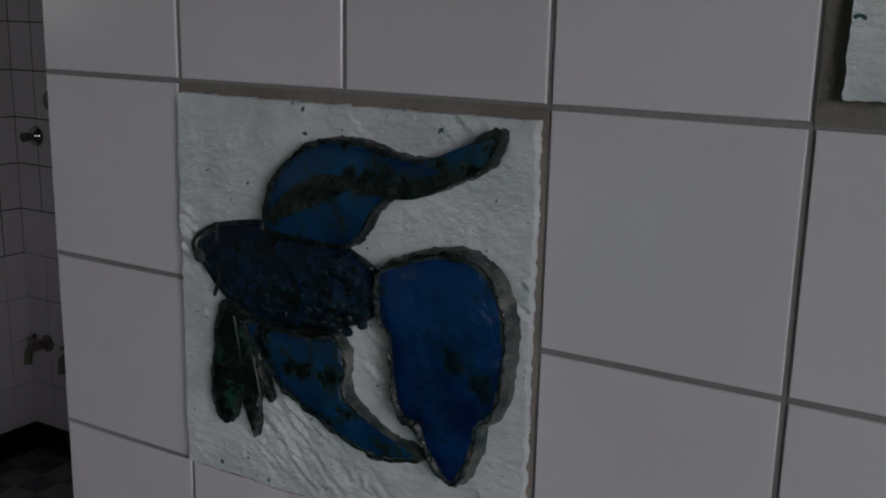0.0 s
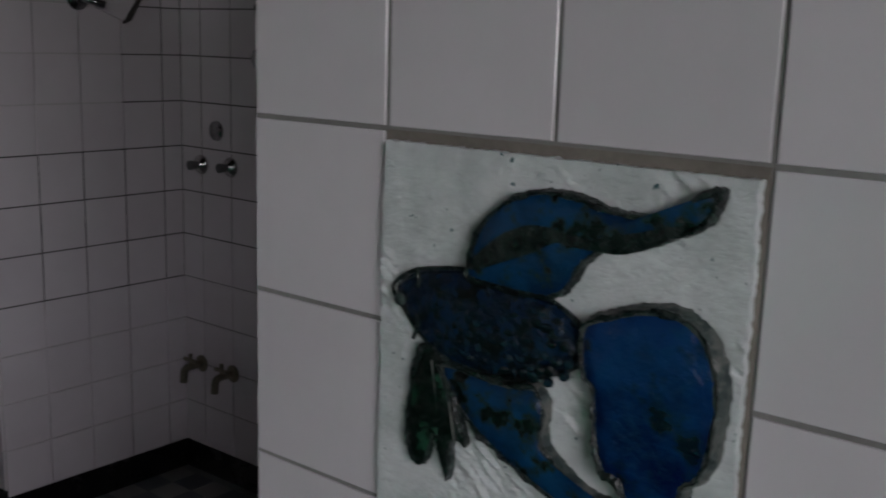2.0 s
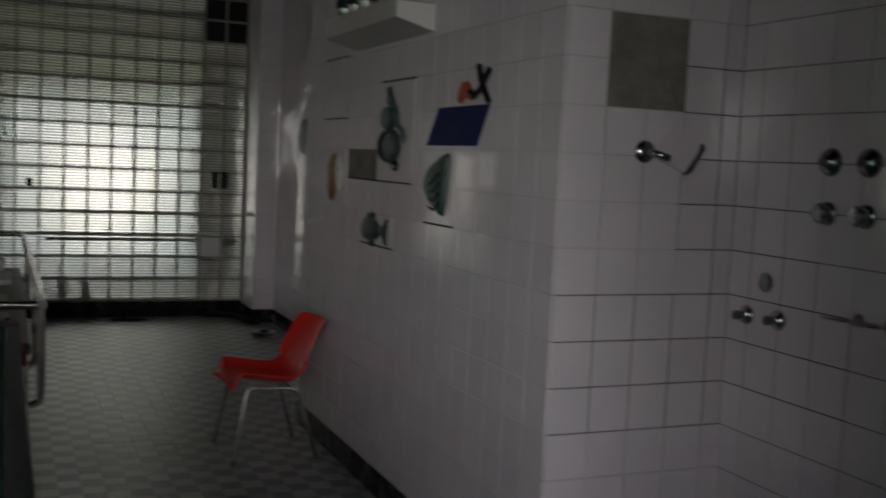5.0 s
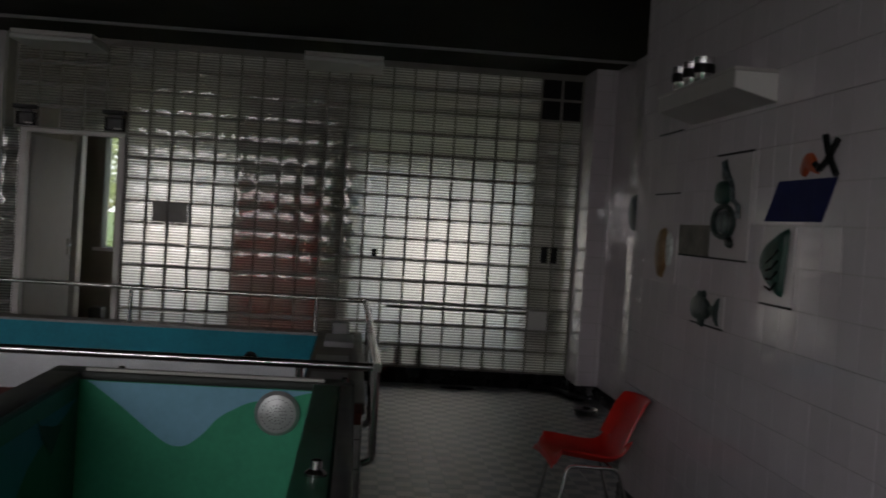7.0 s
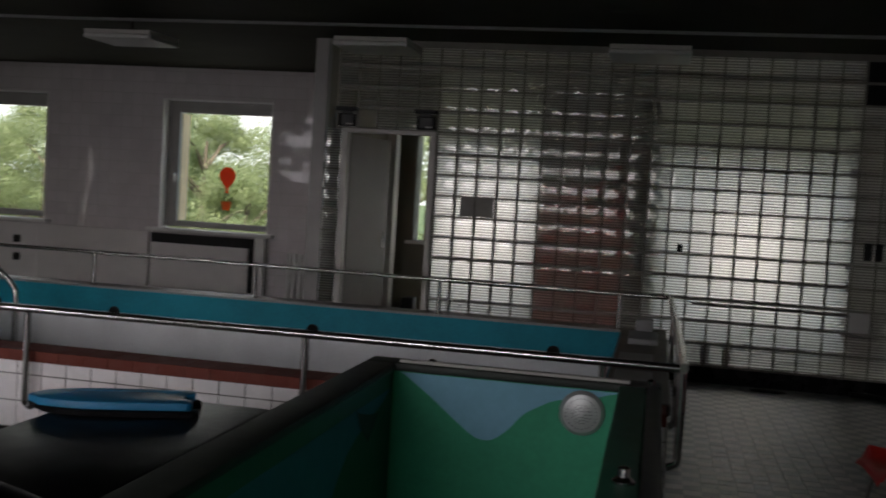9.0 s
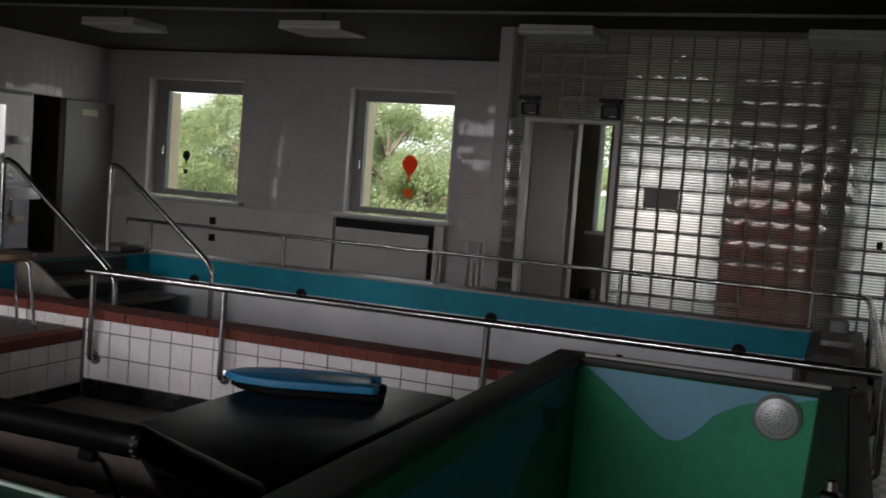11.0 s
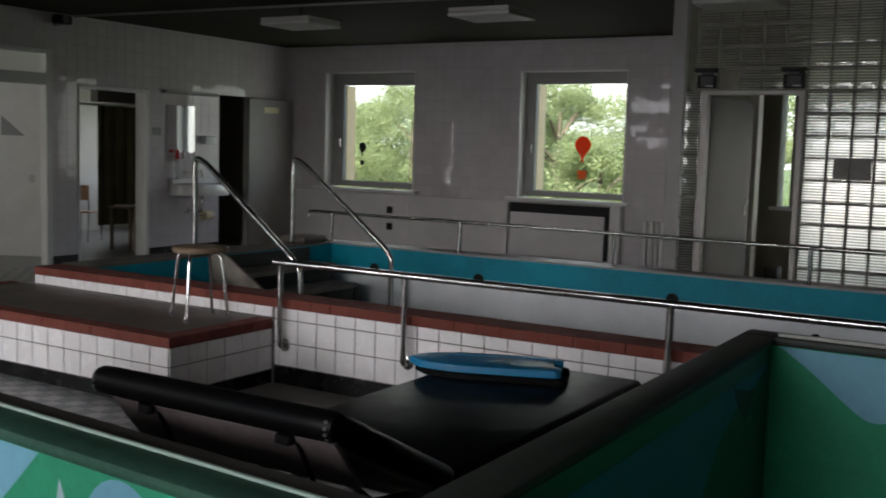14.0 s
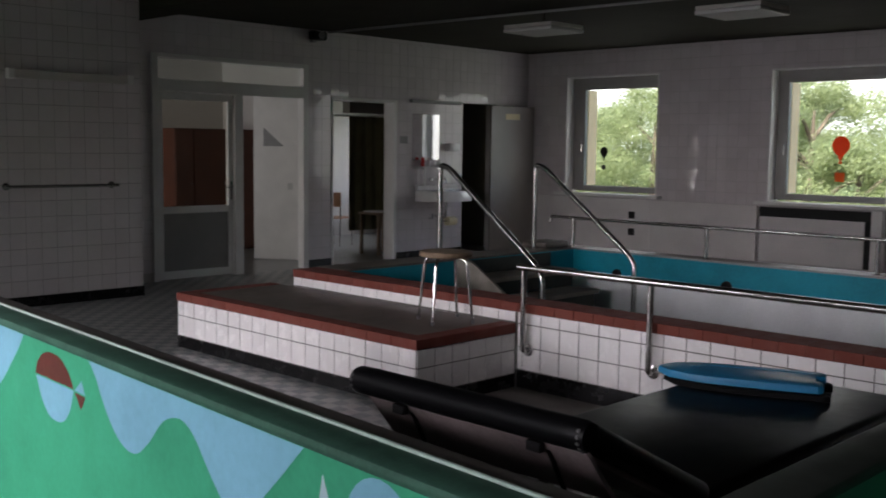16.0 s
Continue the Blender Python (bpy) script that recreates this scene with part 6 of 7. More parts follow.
part("top_tube", tube(rounded_path([(XR, YR - 0.01, ZR), (XR - 0.03, 8.78, ZR + 0.045)], 0.05), 0.024, 12), STEEL, side_rail, smooth=True)
for y, low in ((5.47, 0.30), (6.3, 0.32), (8.6, 0.30)):
    p = rounded_path([(XR, y, ZR), (XR, y, low + 0.02), (PX1 + 0.01, y, low)], 0.07, 6)
    part("post", tube(p, 0.021, 10), STEEL, side_rail, smooth=True)

far_rail = thing("handrail", -3, 8.78, PZ, "thin steel handrail on the far coping", "handrail")
YF, ZF = 8.78, 0.845
part("top_tube", tube(rounded_path([(-6.80, YF, 0.80), (-6.80, YF, ZF + 0.008), (0.08, YF, ZF)], 0.05, 5), 0.017, 10), STEEL, far_rail, smooth=True)
for x in (-6.5, -4.98, -3.43, -1.79, -0.3):
    post = part("post", tube([(x, YF, PZ), (x, YF, ZF)], 0.018, 10), STEEL, far_rail, smooth=True)
    part("flange", lathe([(0.04, 0), (0.04, 0.006), (0.02, 0.012)], 16, Matrix.Translation((x, YF, PZ + 0.0045))), STEEL, post, smooth=True)

# ---- tiled platform and stool ----
TX0, TX1, TY0, TZ = -7.05, -4.42, 4.565, 0.42
platform = thing("tiled_platform", -5.7, 5.0, 0, "low platform with white tiled sides and red tile edge", "platform")
part("core", box(TX0, TX1, TY0, PY0 - 0.014, 0, TZ - 0.062), GROUT_DARK, platform)
part("screed_top", box(TX0 + 0.112, TX1 - 0.112, TY0 + 0.112, PY0 - 0.014, TZ - 0.062, TZ - 0.004), COPING, platform, "dark grey-brown screed top")
coping_bricks(platform, TX0 - 0.012, TX1 + 0.012, TY0 - 0.012, TY0 + 0.11, TZ - 0.060, TZ, "x", 12)
coping_bricks(platform, TX1 - 0.11, TX1 + 0.012, TY0 + 0.112, PY0 - 0.016, TZ - 0.060, TZ, "y", 4)
coping_bricks(platform, TX0 - 0.012, TX0 + 0.11, TY0 + 0.112, PY0 - 0.016, TZ - 0.060, TZ, "y", 4)
tiles(platform, "-y", TY0, TX0, TX1, 0.09, 0.358, POOL_TILE, POOL_TILE, TX1, 0.245 - 0.15, name="side_tile")
tiles(platform, "+x", TX1, TY0, PY0 - 0.014, 0.09, 0.358, POOL_TILE, POOL_TILE, TY0, 0.245 - 0.15, name="side_tile")
sk = box(TX0, TX1, TY0 - 0.009, TY0, 0, 0.088, 0.002)
box(TX1, TX1 + 0.009, TY0, PY0 - 0.014, 0, 0.088, 0.002, bm=sk)
part("skirting", sk, BLACK_TILES, platform)


def stool(x, y, z):
    s = thing("stool", x, y, z, "round wooden-topped stool on chrome legs", "stool")
    part("seat", lathe([(0.155, 0.425), (0.172, 0.432), (0.175, 0.45), (0.168, 0.462), (0.02, 0.466)], 32, Matrix.Translation((x, y, z))), WOOD, s, smooth=True)
    for k in range(4):
        a = radians(20 + 90 * k)
        c, d = math.cos(a), math.sin(a)
        p = rounded_path([(x + 0.03 * c, y + 0.03 * d, z + 0.418), (x + 0.145 * c, y + 0.145 * d, z + 0.418), (x + 0.195 * c, y + 0.195 * d, z + 0.004)], 0.05, 6)
        leg = part("leg", tube(p, 0.0105, 10), CHROME, s, smooth=True)
        part("foot_cap", lathe([(0.014, 0), (0.014, 0.022), (0.011, 0.026)], 10, Matrix.Translation((x + 0.195 * c, y + 0.195 * d, z + 0.001))), RUBBER, leg, smooth=True)


stool(-4.78, 5.17, TZ - 0.004)

GAP = 0.004

# ---- painted walking tank ----
RZ, T = 0.95, 0.085
AX0, AX1, AY1, BY1, BX0, TANK_Y0 = -1.005, 0.008, 4.0, 1.83, -4.7, -0.75


def askew(bm):
    """The short arm's long wall runs a few degrees out of square."""
    for v in bm.verts:
        if v.co.x < AX0 + T + 0.013:
            v.co.y -= 0.07 * (v.co.x + 2.05)
    return bm


tank = thing("walking_tank", -1, 1.5, 0, "L-shaped walking tank painted with green hills and blue sky", "tank")
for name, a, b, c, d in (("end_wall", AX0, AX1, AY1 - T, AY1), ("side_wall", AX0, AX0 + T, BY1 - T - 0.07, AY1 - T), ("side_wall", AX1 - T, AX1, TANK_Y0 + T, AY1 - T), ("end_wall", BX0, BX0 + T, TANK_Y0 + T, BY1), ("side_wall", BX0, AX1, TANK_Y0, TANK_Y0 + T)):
    # The left inner side faces away from the light; darker paint carries its shade.
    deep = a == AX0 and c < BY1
    part(name, box(a, b, c, d, 0.03, RZ - 0.031), MURAL_SHADED_GREEN if deep else MURAL_GREEN, tank, "green painted tank wall")
part("side_wall", askew(box(BX0 + T, AX0 - 0.001, BY1 - T, BY1, 0.03, RZ - 0.031)), MURAL_GREEN, tank, "green painted tank wall")
fl = box(BX0 + T, AX1 - T, TANK_Y0 + T, BY1 - T, 0.0, 0.05)
box(AX0 + T, AX1 - T, BY1 - T, AY1 - T, 0.0, 0.05, bm=fl)
part("tank_floor", fl, MURAL_SHADED_GREEN, tank)
for a, b, c, d in ((AX0 - 0.02, AX1 + 0.005, AY1 - T - 0.012, AY1 + 0.02), (AX0 - 0.02, AX0 + T + 0.012, BY1 - 0.05, AY1 - T - 0.013), (AX1 - 0.045, AX1 + 0.005, TANK_Y0 + T, AY1 - T - 0.013), (BX0 - 0.02, BX0 + T + 0.012, TANK_Y0 + T, BY1 - T - 0.013)):
    part("rim", box(a, b, c, d, RZ - 0.03, RZ, 0.012), RIM_GREEN if a == BX0 - 0.02 else RIM, tank, "dark worn resin rim", smooth=True)
part("rim", askew(box(BX0 + T + 0.013, AX0 + T + 0.012, BY1 - T - 0.012, BY1 + 0.02, RZ - 0.03, RZ, 0.012)), RIM_GREEN, tank, "dark green worn resin rim", smooth=True)
part("painted_ledge", box(AX1 - 0.135, AX1 - 0.047, TANK_Y0 + T, AY1 - T - 0.013, RZ - 0.03, RZ - 0.004, 0.006), MURAL_LEDGE, tank, "glossy dark green ledge inside the rim", smooth=True)
part("outer_panel", box(AX0 - 0.009, AX0 - 0.001, BY1 + 0.009, AY1, 0.03, RZ - 0.031), RIM, tank, "dark outer tank cladding")
part("outer_panel", askew(box(BX0, AX0 - 0.011, BY1 + 0.001, BY1 + 0.009, 0.03, RZ - 0.031)), RIM, tank, "dark outer tank cladding")
part("rim_trim", box(AX0 + T + 0.02, AX1 - 0.10, AY1 - T - 0.003, AY1 - T + 0.022, RZ + 0.0005, RZ + 0.012, 0.003), DIMMED_WHITE, tank, "pale worn edge strip")
part("rim_trim", askew(box(BX0 + T, AX0 + 0.0, BY1 - 0.006, BY1 + 0.006, RZ + 0.0005, RZ + 0.008, 0.003)), MINT, tank, "pale mint edge strip")
part("outer_flange", askew(box(BX0 - 0.02, AX0 - 0.021, BY1 + 0.0205, BY1 + 0.08, RZ - 0.03, RZ - 0.003, 0.006)), SCREED, tank, "dark worn outer flange", smooth=True)
for x, y in ((AX0 + 0.22, AY1 - 0.065), (AX1 - 0.03, AY1 - 0.06)):
    part("bolt", lathe([(0.014, 0), (0.014, 0.012), (0.008, 0.018)], 8, Matrix.Translation((x, y, RZ + 0.002))), CHROME, tank, smooth=True)
band_y, band_x = BY1 - T, AX0 + T


def mural(outline, axis, x, y, z, mat, label="", depth=0.0004):
    shape = slab(outline, depth, face_to(axis, x, y, z))
    part("painted_shape", askew(shape) if y == by or y == by - 0.0005 else shape, mat, tank, label)


by = band_y - 0.0003
# far inner end: blue valley between green hills
fy = AY1 - T
valley = [(-0.42, 0.0)] + spline([(-0.40, -0.01), (-0.303, -0.08), (-0.219, -0.148), (-0.15, -0.198), (-0.11, -0.211), (-0.07, -0.203), (-0.02, -0.162), (0.024, -0.11), (0.071, -0.079), (0.14, -0.046), (0.25, -0.032)], 4, False) + [(0.31, -0.012), (0.36, 0.0)]
mural(valley, "-y", -0.475, fy - 0.0005, RZ - 0.033, MURAL_BLUE, "blue sky between painted hills")
strainer = part("strainer", lathe([(0.075, 0), (0.078, 0.006), (0.066, 0.022), (0.03, 0.030), (0.004, 0.031)], 28, face_to("-y", -0.247, fy - 0.004, 0.838)), STRAINER, tank, "round perforated metal strainer", smooth=True)
holes = bmesh.new()
for r, n in ((0.012, 6), (0.022, 11), (0.032, 16), (0.042, 21), (0.052, 26)):
    for k in range(n):
        lathe([(0.0024, 0), (0.0024, 0.0036)], 6, face_to("-y", -0.247 + r * math.cos(6.283 * k / n), fy - 0.004, 0.838 + r * math.sin(6.283 * k / n)) @ Matrix.Translation((0, 0, 0.0295 - 0.15 * max(0.0, r - 0.018) ** 1.1 - (0.004 if r > 0.04 else 0.0))), bm=holes)
part("perforation", holes, BLACK, strainer)
# left inner side of the long arm: water and hills, shade put into the paint
side = [(-2.05, 0.0)] + spline([(-1.95, -0.03), (-1.55, -0.12), (-1.25, -0.36), (-0.95, -0.42), (-0.75, -0.22), (-0.5, -0.08), (-0.2, -0.12), (-0.05, -0.16)], 4, False) + [(-0.02, 0.0)]
mural([(-u - 2.05, v) for u, v in side], "+x", band_x + 0.0005, AY1 - T - 0.03, RZ - 0.09, MURAL_SHADED_BLUE, "blue painted water, the side wall's shade put into its colour")
mural([(-0.465, 0.074), (-0.43, 0.05), (-0.30, 0.02), (-0.18, 0.006), (-0.30, -0.073), (-0.405, 0.0)], "+x", band_x + 0.0035, AY1 - T, 0.80, MURAL_BLACK, "small black painted boat")
# near inner side of the short arm: sky, hills, boat and sun
UP = RZ - 0.035
TOP = 0.003
sky_shape = [(-2.935, TOP)] + spline([(-2.922, 0.0), (-2.877, -0.04), (-2.822, -0.111), (-2.732, -0.185), (-2.633, -0.203), (-2.549, -0.155), (-2.472, -0.085), (-2.409, -0.057), (-2.349, -0.054), (-2.292, -0.083), (-2.224, -0.15), (-2.158, -0.205), (-2.09, -0.235), (-2.03, -0.20), (-1.983, -0.15), (-1.902, -0.075), (-1.84, -0.015)], 4, False) + [(-1.82, TOP)]
left_sky = [(-4.12, TOP), (-3.455, TOP)] + spline([(-3.47, -0.015), (-3.51, -0.055), (-3.578, -0.112), (-3.70, -0.205), (-3.82, -0.235), (-3.95, -0.19), (-4.06, -0.08)], 4, False)
sail_shape = [(-3.352, -0.105)] + spline([(-3.335, -0.065), (-3.29, -0.035), (-3.228, -0.02), (-3.15, -0.024), (-3.085, -0.054), (-3.042, -0.102)], 4, False)
hull_shape = [(-3.042, -0.107)] + spline([(-3.07, -0.17), (-3.115, -0.212), (-3.165, -0.228), (-3.241, -0.222), (-3.301, -0.18), (-3.347, -0.11)], 4, False)
disc_shape = [(-1.565 + 0.108 * math.cos(a * 0.2618), -0.107 + 0.108 * math.sin(a * 0.2618)) for a in range(24)]
for shape, back, mat, words in ((sky_shape, 0.0, MURAL_BLUE, "light blue sky above painted hills"), (left_sky, 0.0, MURAL_BLUE, "light blue painted sky"), (disc_shape, 0.0, MURAL_BLUE, "light blue painted disc"),
                                (sail_shape, 0.0005, MURAL_RED, "brown-red painted sail"), (hull_shape, 0.0005, MURAL_BLUE, "light blue painted hull"),
                                ([(-3.034, -0.111), (-2.955, -0.111), (-2.988, -0.155)], 0.0005, MURAL_RED, "brown-red painted pennant"),
                                ([(-3.034, -0.104), (-2.982, -0.066), (-2.957, -0.106)], 0.0005, MURAL_BLUE, "light blue painted flag"),
                                ([(-1.752, -0.035), (-1.712, -0.12), (-1.745, -0.16), (-1.768, -0.11)], 0.0005, MURAL_WHITE, "white painted sail")):
    mural(shape, "-y", 0.0, by - back, UP, mat, words)
tap = part("water_inlet", lathe([(0.035, 0), (0.035, 0.008), (0.02, 0.02), (0.018, 0.045), (0.008, 0.05)], 16, Matrix.Translation((-0.072, 2.66, RZ - 0.003)) @ Matrix.Scale(0.75, 4)), CHROME, tank, "small chrome knob on the rim", smooth=True)

# ---- treatment couch with kickboards ----
couch = thing("treatment_couch", -1.8, 3.2, 0, "black vinyl treatment couch with raised headrest", "couch")
CX0, CX1, CZ, HY, EY = -2.215, -1.475, 0.66, 2.80, 4.25
part("mattress", box(CX0, CX1, HY, EY, CZ - 0.07, CZ, 0.03, segments=3), VINYL, couch, smooth=True)
part("bed_frame", box(CX0 + 0.03, CX1 - 0.03, HY + 0.02, EY - 0.03, CZ - 0.115, CZ - 0.072, 0.006), STEEL, couch)
for x in (CX0 + 0.09, CX1 - 0.09):
    for y in (HY + 0.12, EY - 0.14):
        part("leg", box(x - 0.02, x + 0.02, y - 0.02, y + 0.02, 0, CZ - 0.116, 0.004), STEEL, couch)
head_m = Matrix.Translation((0, HY - 0.005, CZ - 0.02)) @ pose(0, 0, 0, 180 - 27, 0, 0)
hb = box(CX0, CX1, 0.0, 0.62, -0.035, 0.03, 0.028, segments=3)
hb.transform(head_m)
head = part("headrest", hb, VINYL, couch, "raised black vinyl headrest", smooth=True)
roll_line = [(CX0 - 0.022, 0.024), (CX0 - 0.02, 0.032), (CX0 - 0.008, 0.0365), (CX0 + 0.05, 0.0375), (CX1 - 0.05, 0.0375), (CX1 + 0.006, 0.0365), (CX1 + 0.016, 0.032), (CX1 + 0.018, 0.024)]
roll = tube([(x, 2.235, 0.917) for x, r in roll_line], 0.05, 24, radii=[r for x, r in roll_line])
part("edge_roll", roll, VINYL, head, "rounded padded vinyl edge", smooth=True)
bd = box(CX0 + 0.05, CX1 - 0.05, 0.03, 0.58, 0.031, 0.046, 0.003)
bd.transform(head_m)
part("underside_board", bd, BOARD_WOOD, head, "brown underside board")
slope = slab([(2.228, 0.879), (2.240, 0.882), (2.345, 0.752), (2.333, 0.747)], CX1 - CX0 - 0.02, Matrix(((0, 0, 1, CX0 + 0.03), (1, 0, 0, 0), (0, 1, 0, 0), (0, 0, 0, 1))))
part("end_board", slope, BOARD_WOOD, head, "grey-brown board below the padded edge")
for x_end, way in ((CX0 - 0.008, -1), (CX1 + 0.004, 1)):
    for k in range(7):
        a = radians(150 + 24 * k)
        out = Vector((0, math.cos(a), math.sin(a)))
        at = Matrix.Translation(Vector((x_end, 2.235, 0.917)) + out * 0.0357) @ out.to_track_quat("Z", "Y").to_matrix().to_4x4()
        part("stud", lathe([(0.0050, 0), (0.0042, 0.0026), (0.001, 0.0038)], 8, at), RUBBER, head, "metal upholstery stud", smooth=True)
for x in (CX0 + 0.16, CX1 - 0.13):
    hinge = box(x - 0.022, x + 0.022, 2.212, 2.232, 0.857, 0.881, 0.003, segments=1)
    tube([(x + 0.02, 2.245, 0.860), (x + 0.035, 2.30, 0.74), (x + 0.04, 2.34, 0.64)], 0.006, 6, bm=hinge)
    part("hinge", hinge, BLACK, head, "black iron hinge", smooth=True)
for x in (CX0 + 0.14, CX1 - 0.16):
    part("strut", tube([(x, 2.36, 0.80), (x, 2.62, 0.60), (x, HY + 0.05, 0.56)], 0.011, 8), STEEL, couch, smooth=True)


def kickboard(z, thick, mat, label, y0, x0):
    k = thing("kickboard", x0 + 0.33, y0, z, label, "kickboard", "stacked kickboards")
    out = spline([(0.0, 0.0), (0.06, 0.09), (0.2, 0.145), (0.4, 0.155)], 5, False) + [(0.64, 0.15), (0.66, 0.13), (0.66, 0.06), (0.625, 0.045), (0.625, -0.045), (0.66, -0.06), (0.66, -0.13), (0.64, -0.15)] + spline([(0.4, -0.155), (0.2, -0.145), (0.06, -0.09)], 5, False)
    part("board", slab(out, thick, Matrix.Translation((x0, y0, z)) @ pose(0, 0, 0, 0, 0, 21.5) @ Matrix.Diagonal((0.925, 0.86, 1, 1)), bevel=0.011), mat, k, smooth=True)
    groove = [(0.14, 0.01), (0.18, 0.085), (0.40, 0.095), (0.60, 0.09), (0.60, 0.08), (0.40, 0.085), (0.19, 0.075), (0.155, 0.01)]
    part("raised_line", slab(groove, 0.003, Matrix.Translation((x0, y0, z + thick)) @ pose(0, 0, 0, 0, 0, 21.5) @ Matrix.Diagonal((0.925, 0.86, 1, 1))), mat, k)


kickboard(CZ + 0.001, 0.022, FOAM_BLACK, "black foam kickboard lying on the couch", 3.835, -2.285)
kickboard(CZ + 0.024, 0.029, FOAM_BLUE, "blue foam swimming kickboard on a black one", 3.846, -2.317)


# ---- west side: partition, doors, wash basin ----
LX = HALL_X0
partition = thing("door_2", LX, 7.4, 0, "white framed partition with a half-glazed door", "door", kind="structure")
fb = bmesh.new()
for a, b, c, d in ((6.32, 6.40, 0, 2.56), (8.42, 8.50, 0, 2.56), (6.40, 8.42, 2.51, 2.56), (6.40, 8.42, 2.14, 2.28), (7.40, 7.52, 0, 2.14)):
    box(LX - 0.10, LX + 0.02, a, b, c, d, 0.004, bm=fb, segments=1)
part("door_frame", fb, FRAME_PAINT, partition)
dl = bmesh.new()
for a, b, c, d in ((6.405, 6.47, 0.01, 2.13), (7.33, 7.395, 0.01, 2.13), (6.47, 7.33, 2.05, 2.13), (6.47, 7.33, 0.76, 0.84), (6.47, 7.33, 0.01, 0.10)):
    box(LX - 0.07, LX - 0.02, a, b, c, d, 0.004, bm=dl, segments=1)
leaf2 = part("door_leaf", dl, FRAME_PAINT, partition, "half-glazed white door leaf")
pn = part("pane", box(LX - 0.05, LX - 0.045, 6.47, 7.33, 0.84, 2.05), DOOR_PANE, leaf2)
pn.visible_shadow = False
part("lower_panel", box(LX - 0.055, LX - 0.035, 6.47, 7.33, 0.10, 0.76), GREY_PANEL, leaf2, "grey lower door panel")
hd = tube(rounded_path([(LX - 0.02, 7.36, 1.05), (LX + 0.04, 7.36, 1.05), (LX + 0.04, 7.25, 1.05)], 0.02, 4), 0.009, 8)
box(LX - 0.02, LX - 0.012, 7.345, 7.378, 0.9, 1.12, 0.003, bm=hd, segments=1)
part("door_handle", hd, CHROME, leaf2, smooth=True)
tr = part("transom_pane", box(LX - 0.05, LX - 0.045, 6.40, 8.42, 2.28, 2.51), PANE, partition)
tr.visible_shadow = False

white_leaf = thing("door_3", -11.4, 8.8, 0, "white door leaf standing open in the back room", "door", kind="structure")
m3 = Matrix.Translation((-11.75, 8.55, 0)) @ pose(0, 0, 0, 0, 0, 32)
lb = box(0, 1.06, 0, 0.04, 0.012, 2.22, 0.004)
lb.transform(m3)
part("door_leaf", lb, FRAME_PAINT, white_leaf)
sign_bm = slab([(0.146, 1.54), (0.44, 1.54), (0.146, 1.79)], 0.003, m3 @ Matrix(((1, 0, 0, 0), (0, 0, -1, -0.001), (0, 1, 0, 0), (0, 0, 0, 1))))
part("grey_triangle", sign_bm, GREY_PLASTIC, white_leaf, "grey paper triangle stuck on the door")
sw = box(0.49, 0.56, -0.009, -0.001, 0.96, 1.05, 0.003)
sw.transform(m3)
part("lock_plate", sw, LAMP_WHITE, white_leaf)

wardrobe = thing("wardrobe", -13.3, 8.8, 0, "dark red-brown wooden wardrobe in the back room", "wardrobe")
part("carcass", box(-13.6, -13.0, 8.09, 9.48, 0.0, 1.78, 0.01), BROWN, wardrobe)
for ya, yb in ((8.10, 8.38), (8.395, 8.93), (8.945, 9.47)):
    dd = part("wardrobe_door", box(-12.995, -12.975, ya, yb, 0.06, 1.765, 0.004), BROWN, wardrobe)
    part("knob", lathe([(0.012, 0), (0.016, 0.02), (0.008, 0.026)], 10, face_to("+x", -12.975, yb - 0.04, 1.0)), CHROME, dd, smooth=True)

frame2 = thing("door_4", LX, 9.4, 0, "open white-framed doorway to a side room", "door", kind="structure")
f2 = bmesh.new()
for a, b, c, d in ((8.88, 8.91, 0, 2.18), (9.97, 10.02, 0, 2.18), (8.91, 9.97, 2.14, 2.18)):
    box(LX - 0.2, LX + 0.015, a, b, c, d, 0.004, bm=f2, segments=1)
part("door_frame", f2, FRAME_PAINT, frame2)
olive = thing("curtain", -12.4, 9.6, 0, "olive grey curtain drawn across the side room", "curtain")
cb = bmesh.new()
fold = [(-12.3 + 0.03 * math.sin(i * 0.9), 10.70 + 0.03 * i) for i in range(60)]
rows = [[cb.verts.new((x, y, z)) for x, y in fold] for z in (0.25, 2.012)]
for i in range(59):
    cb.faces.new((rows[0][i], rows[0][i + 1], rows[1][i + 1], rows[1][i]))
bmesh.ops.solidify(cb, geom=cb.faces[:], thickness=0.004)
part("cloth", cb, mottled("olive_cloth", (0.13, 0.12, 0.075), 0.85, 0.2, 3, 60, 0.2), olive, smooth=True)
part("pelmet", box(-12.36, -12.2, 10.62, 12.6, 2.06, 2.36, 0.005), GREY_DOOR, olive, "dull grey curtain pelmet")
part("rail", tube([(-12.3, 9.652, 2.02), (-12.3, 12.805, 2.02)], 0.014, 8), FRAME_PAINT, olive, smooth=True)


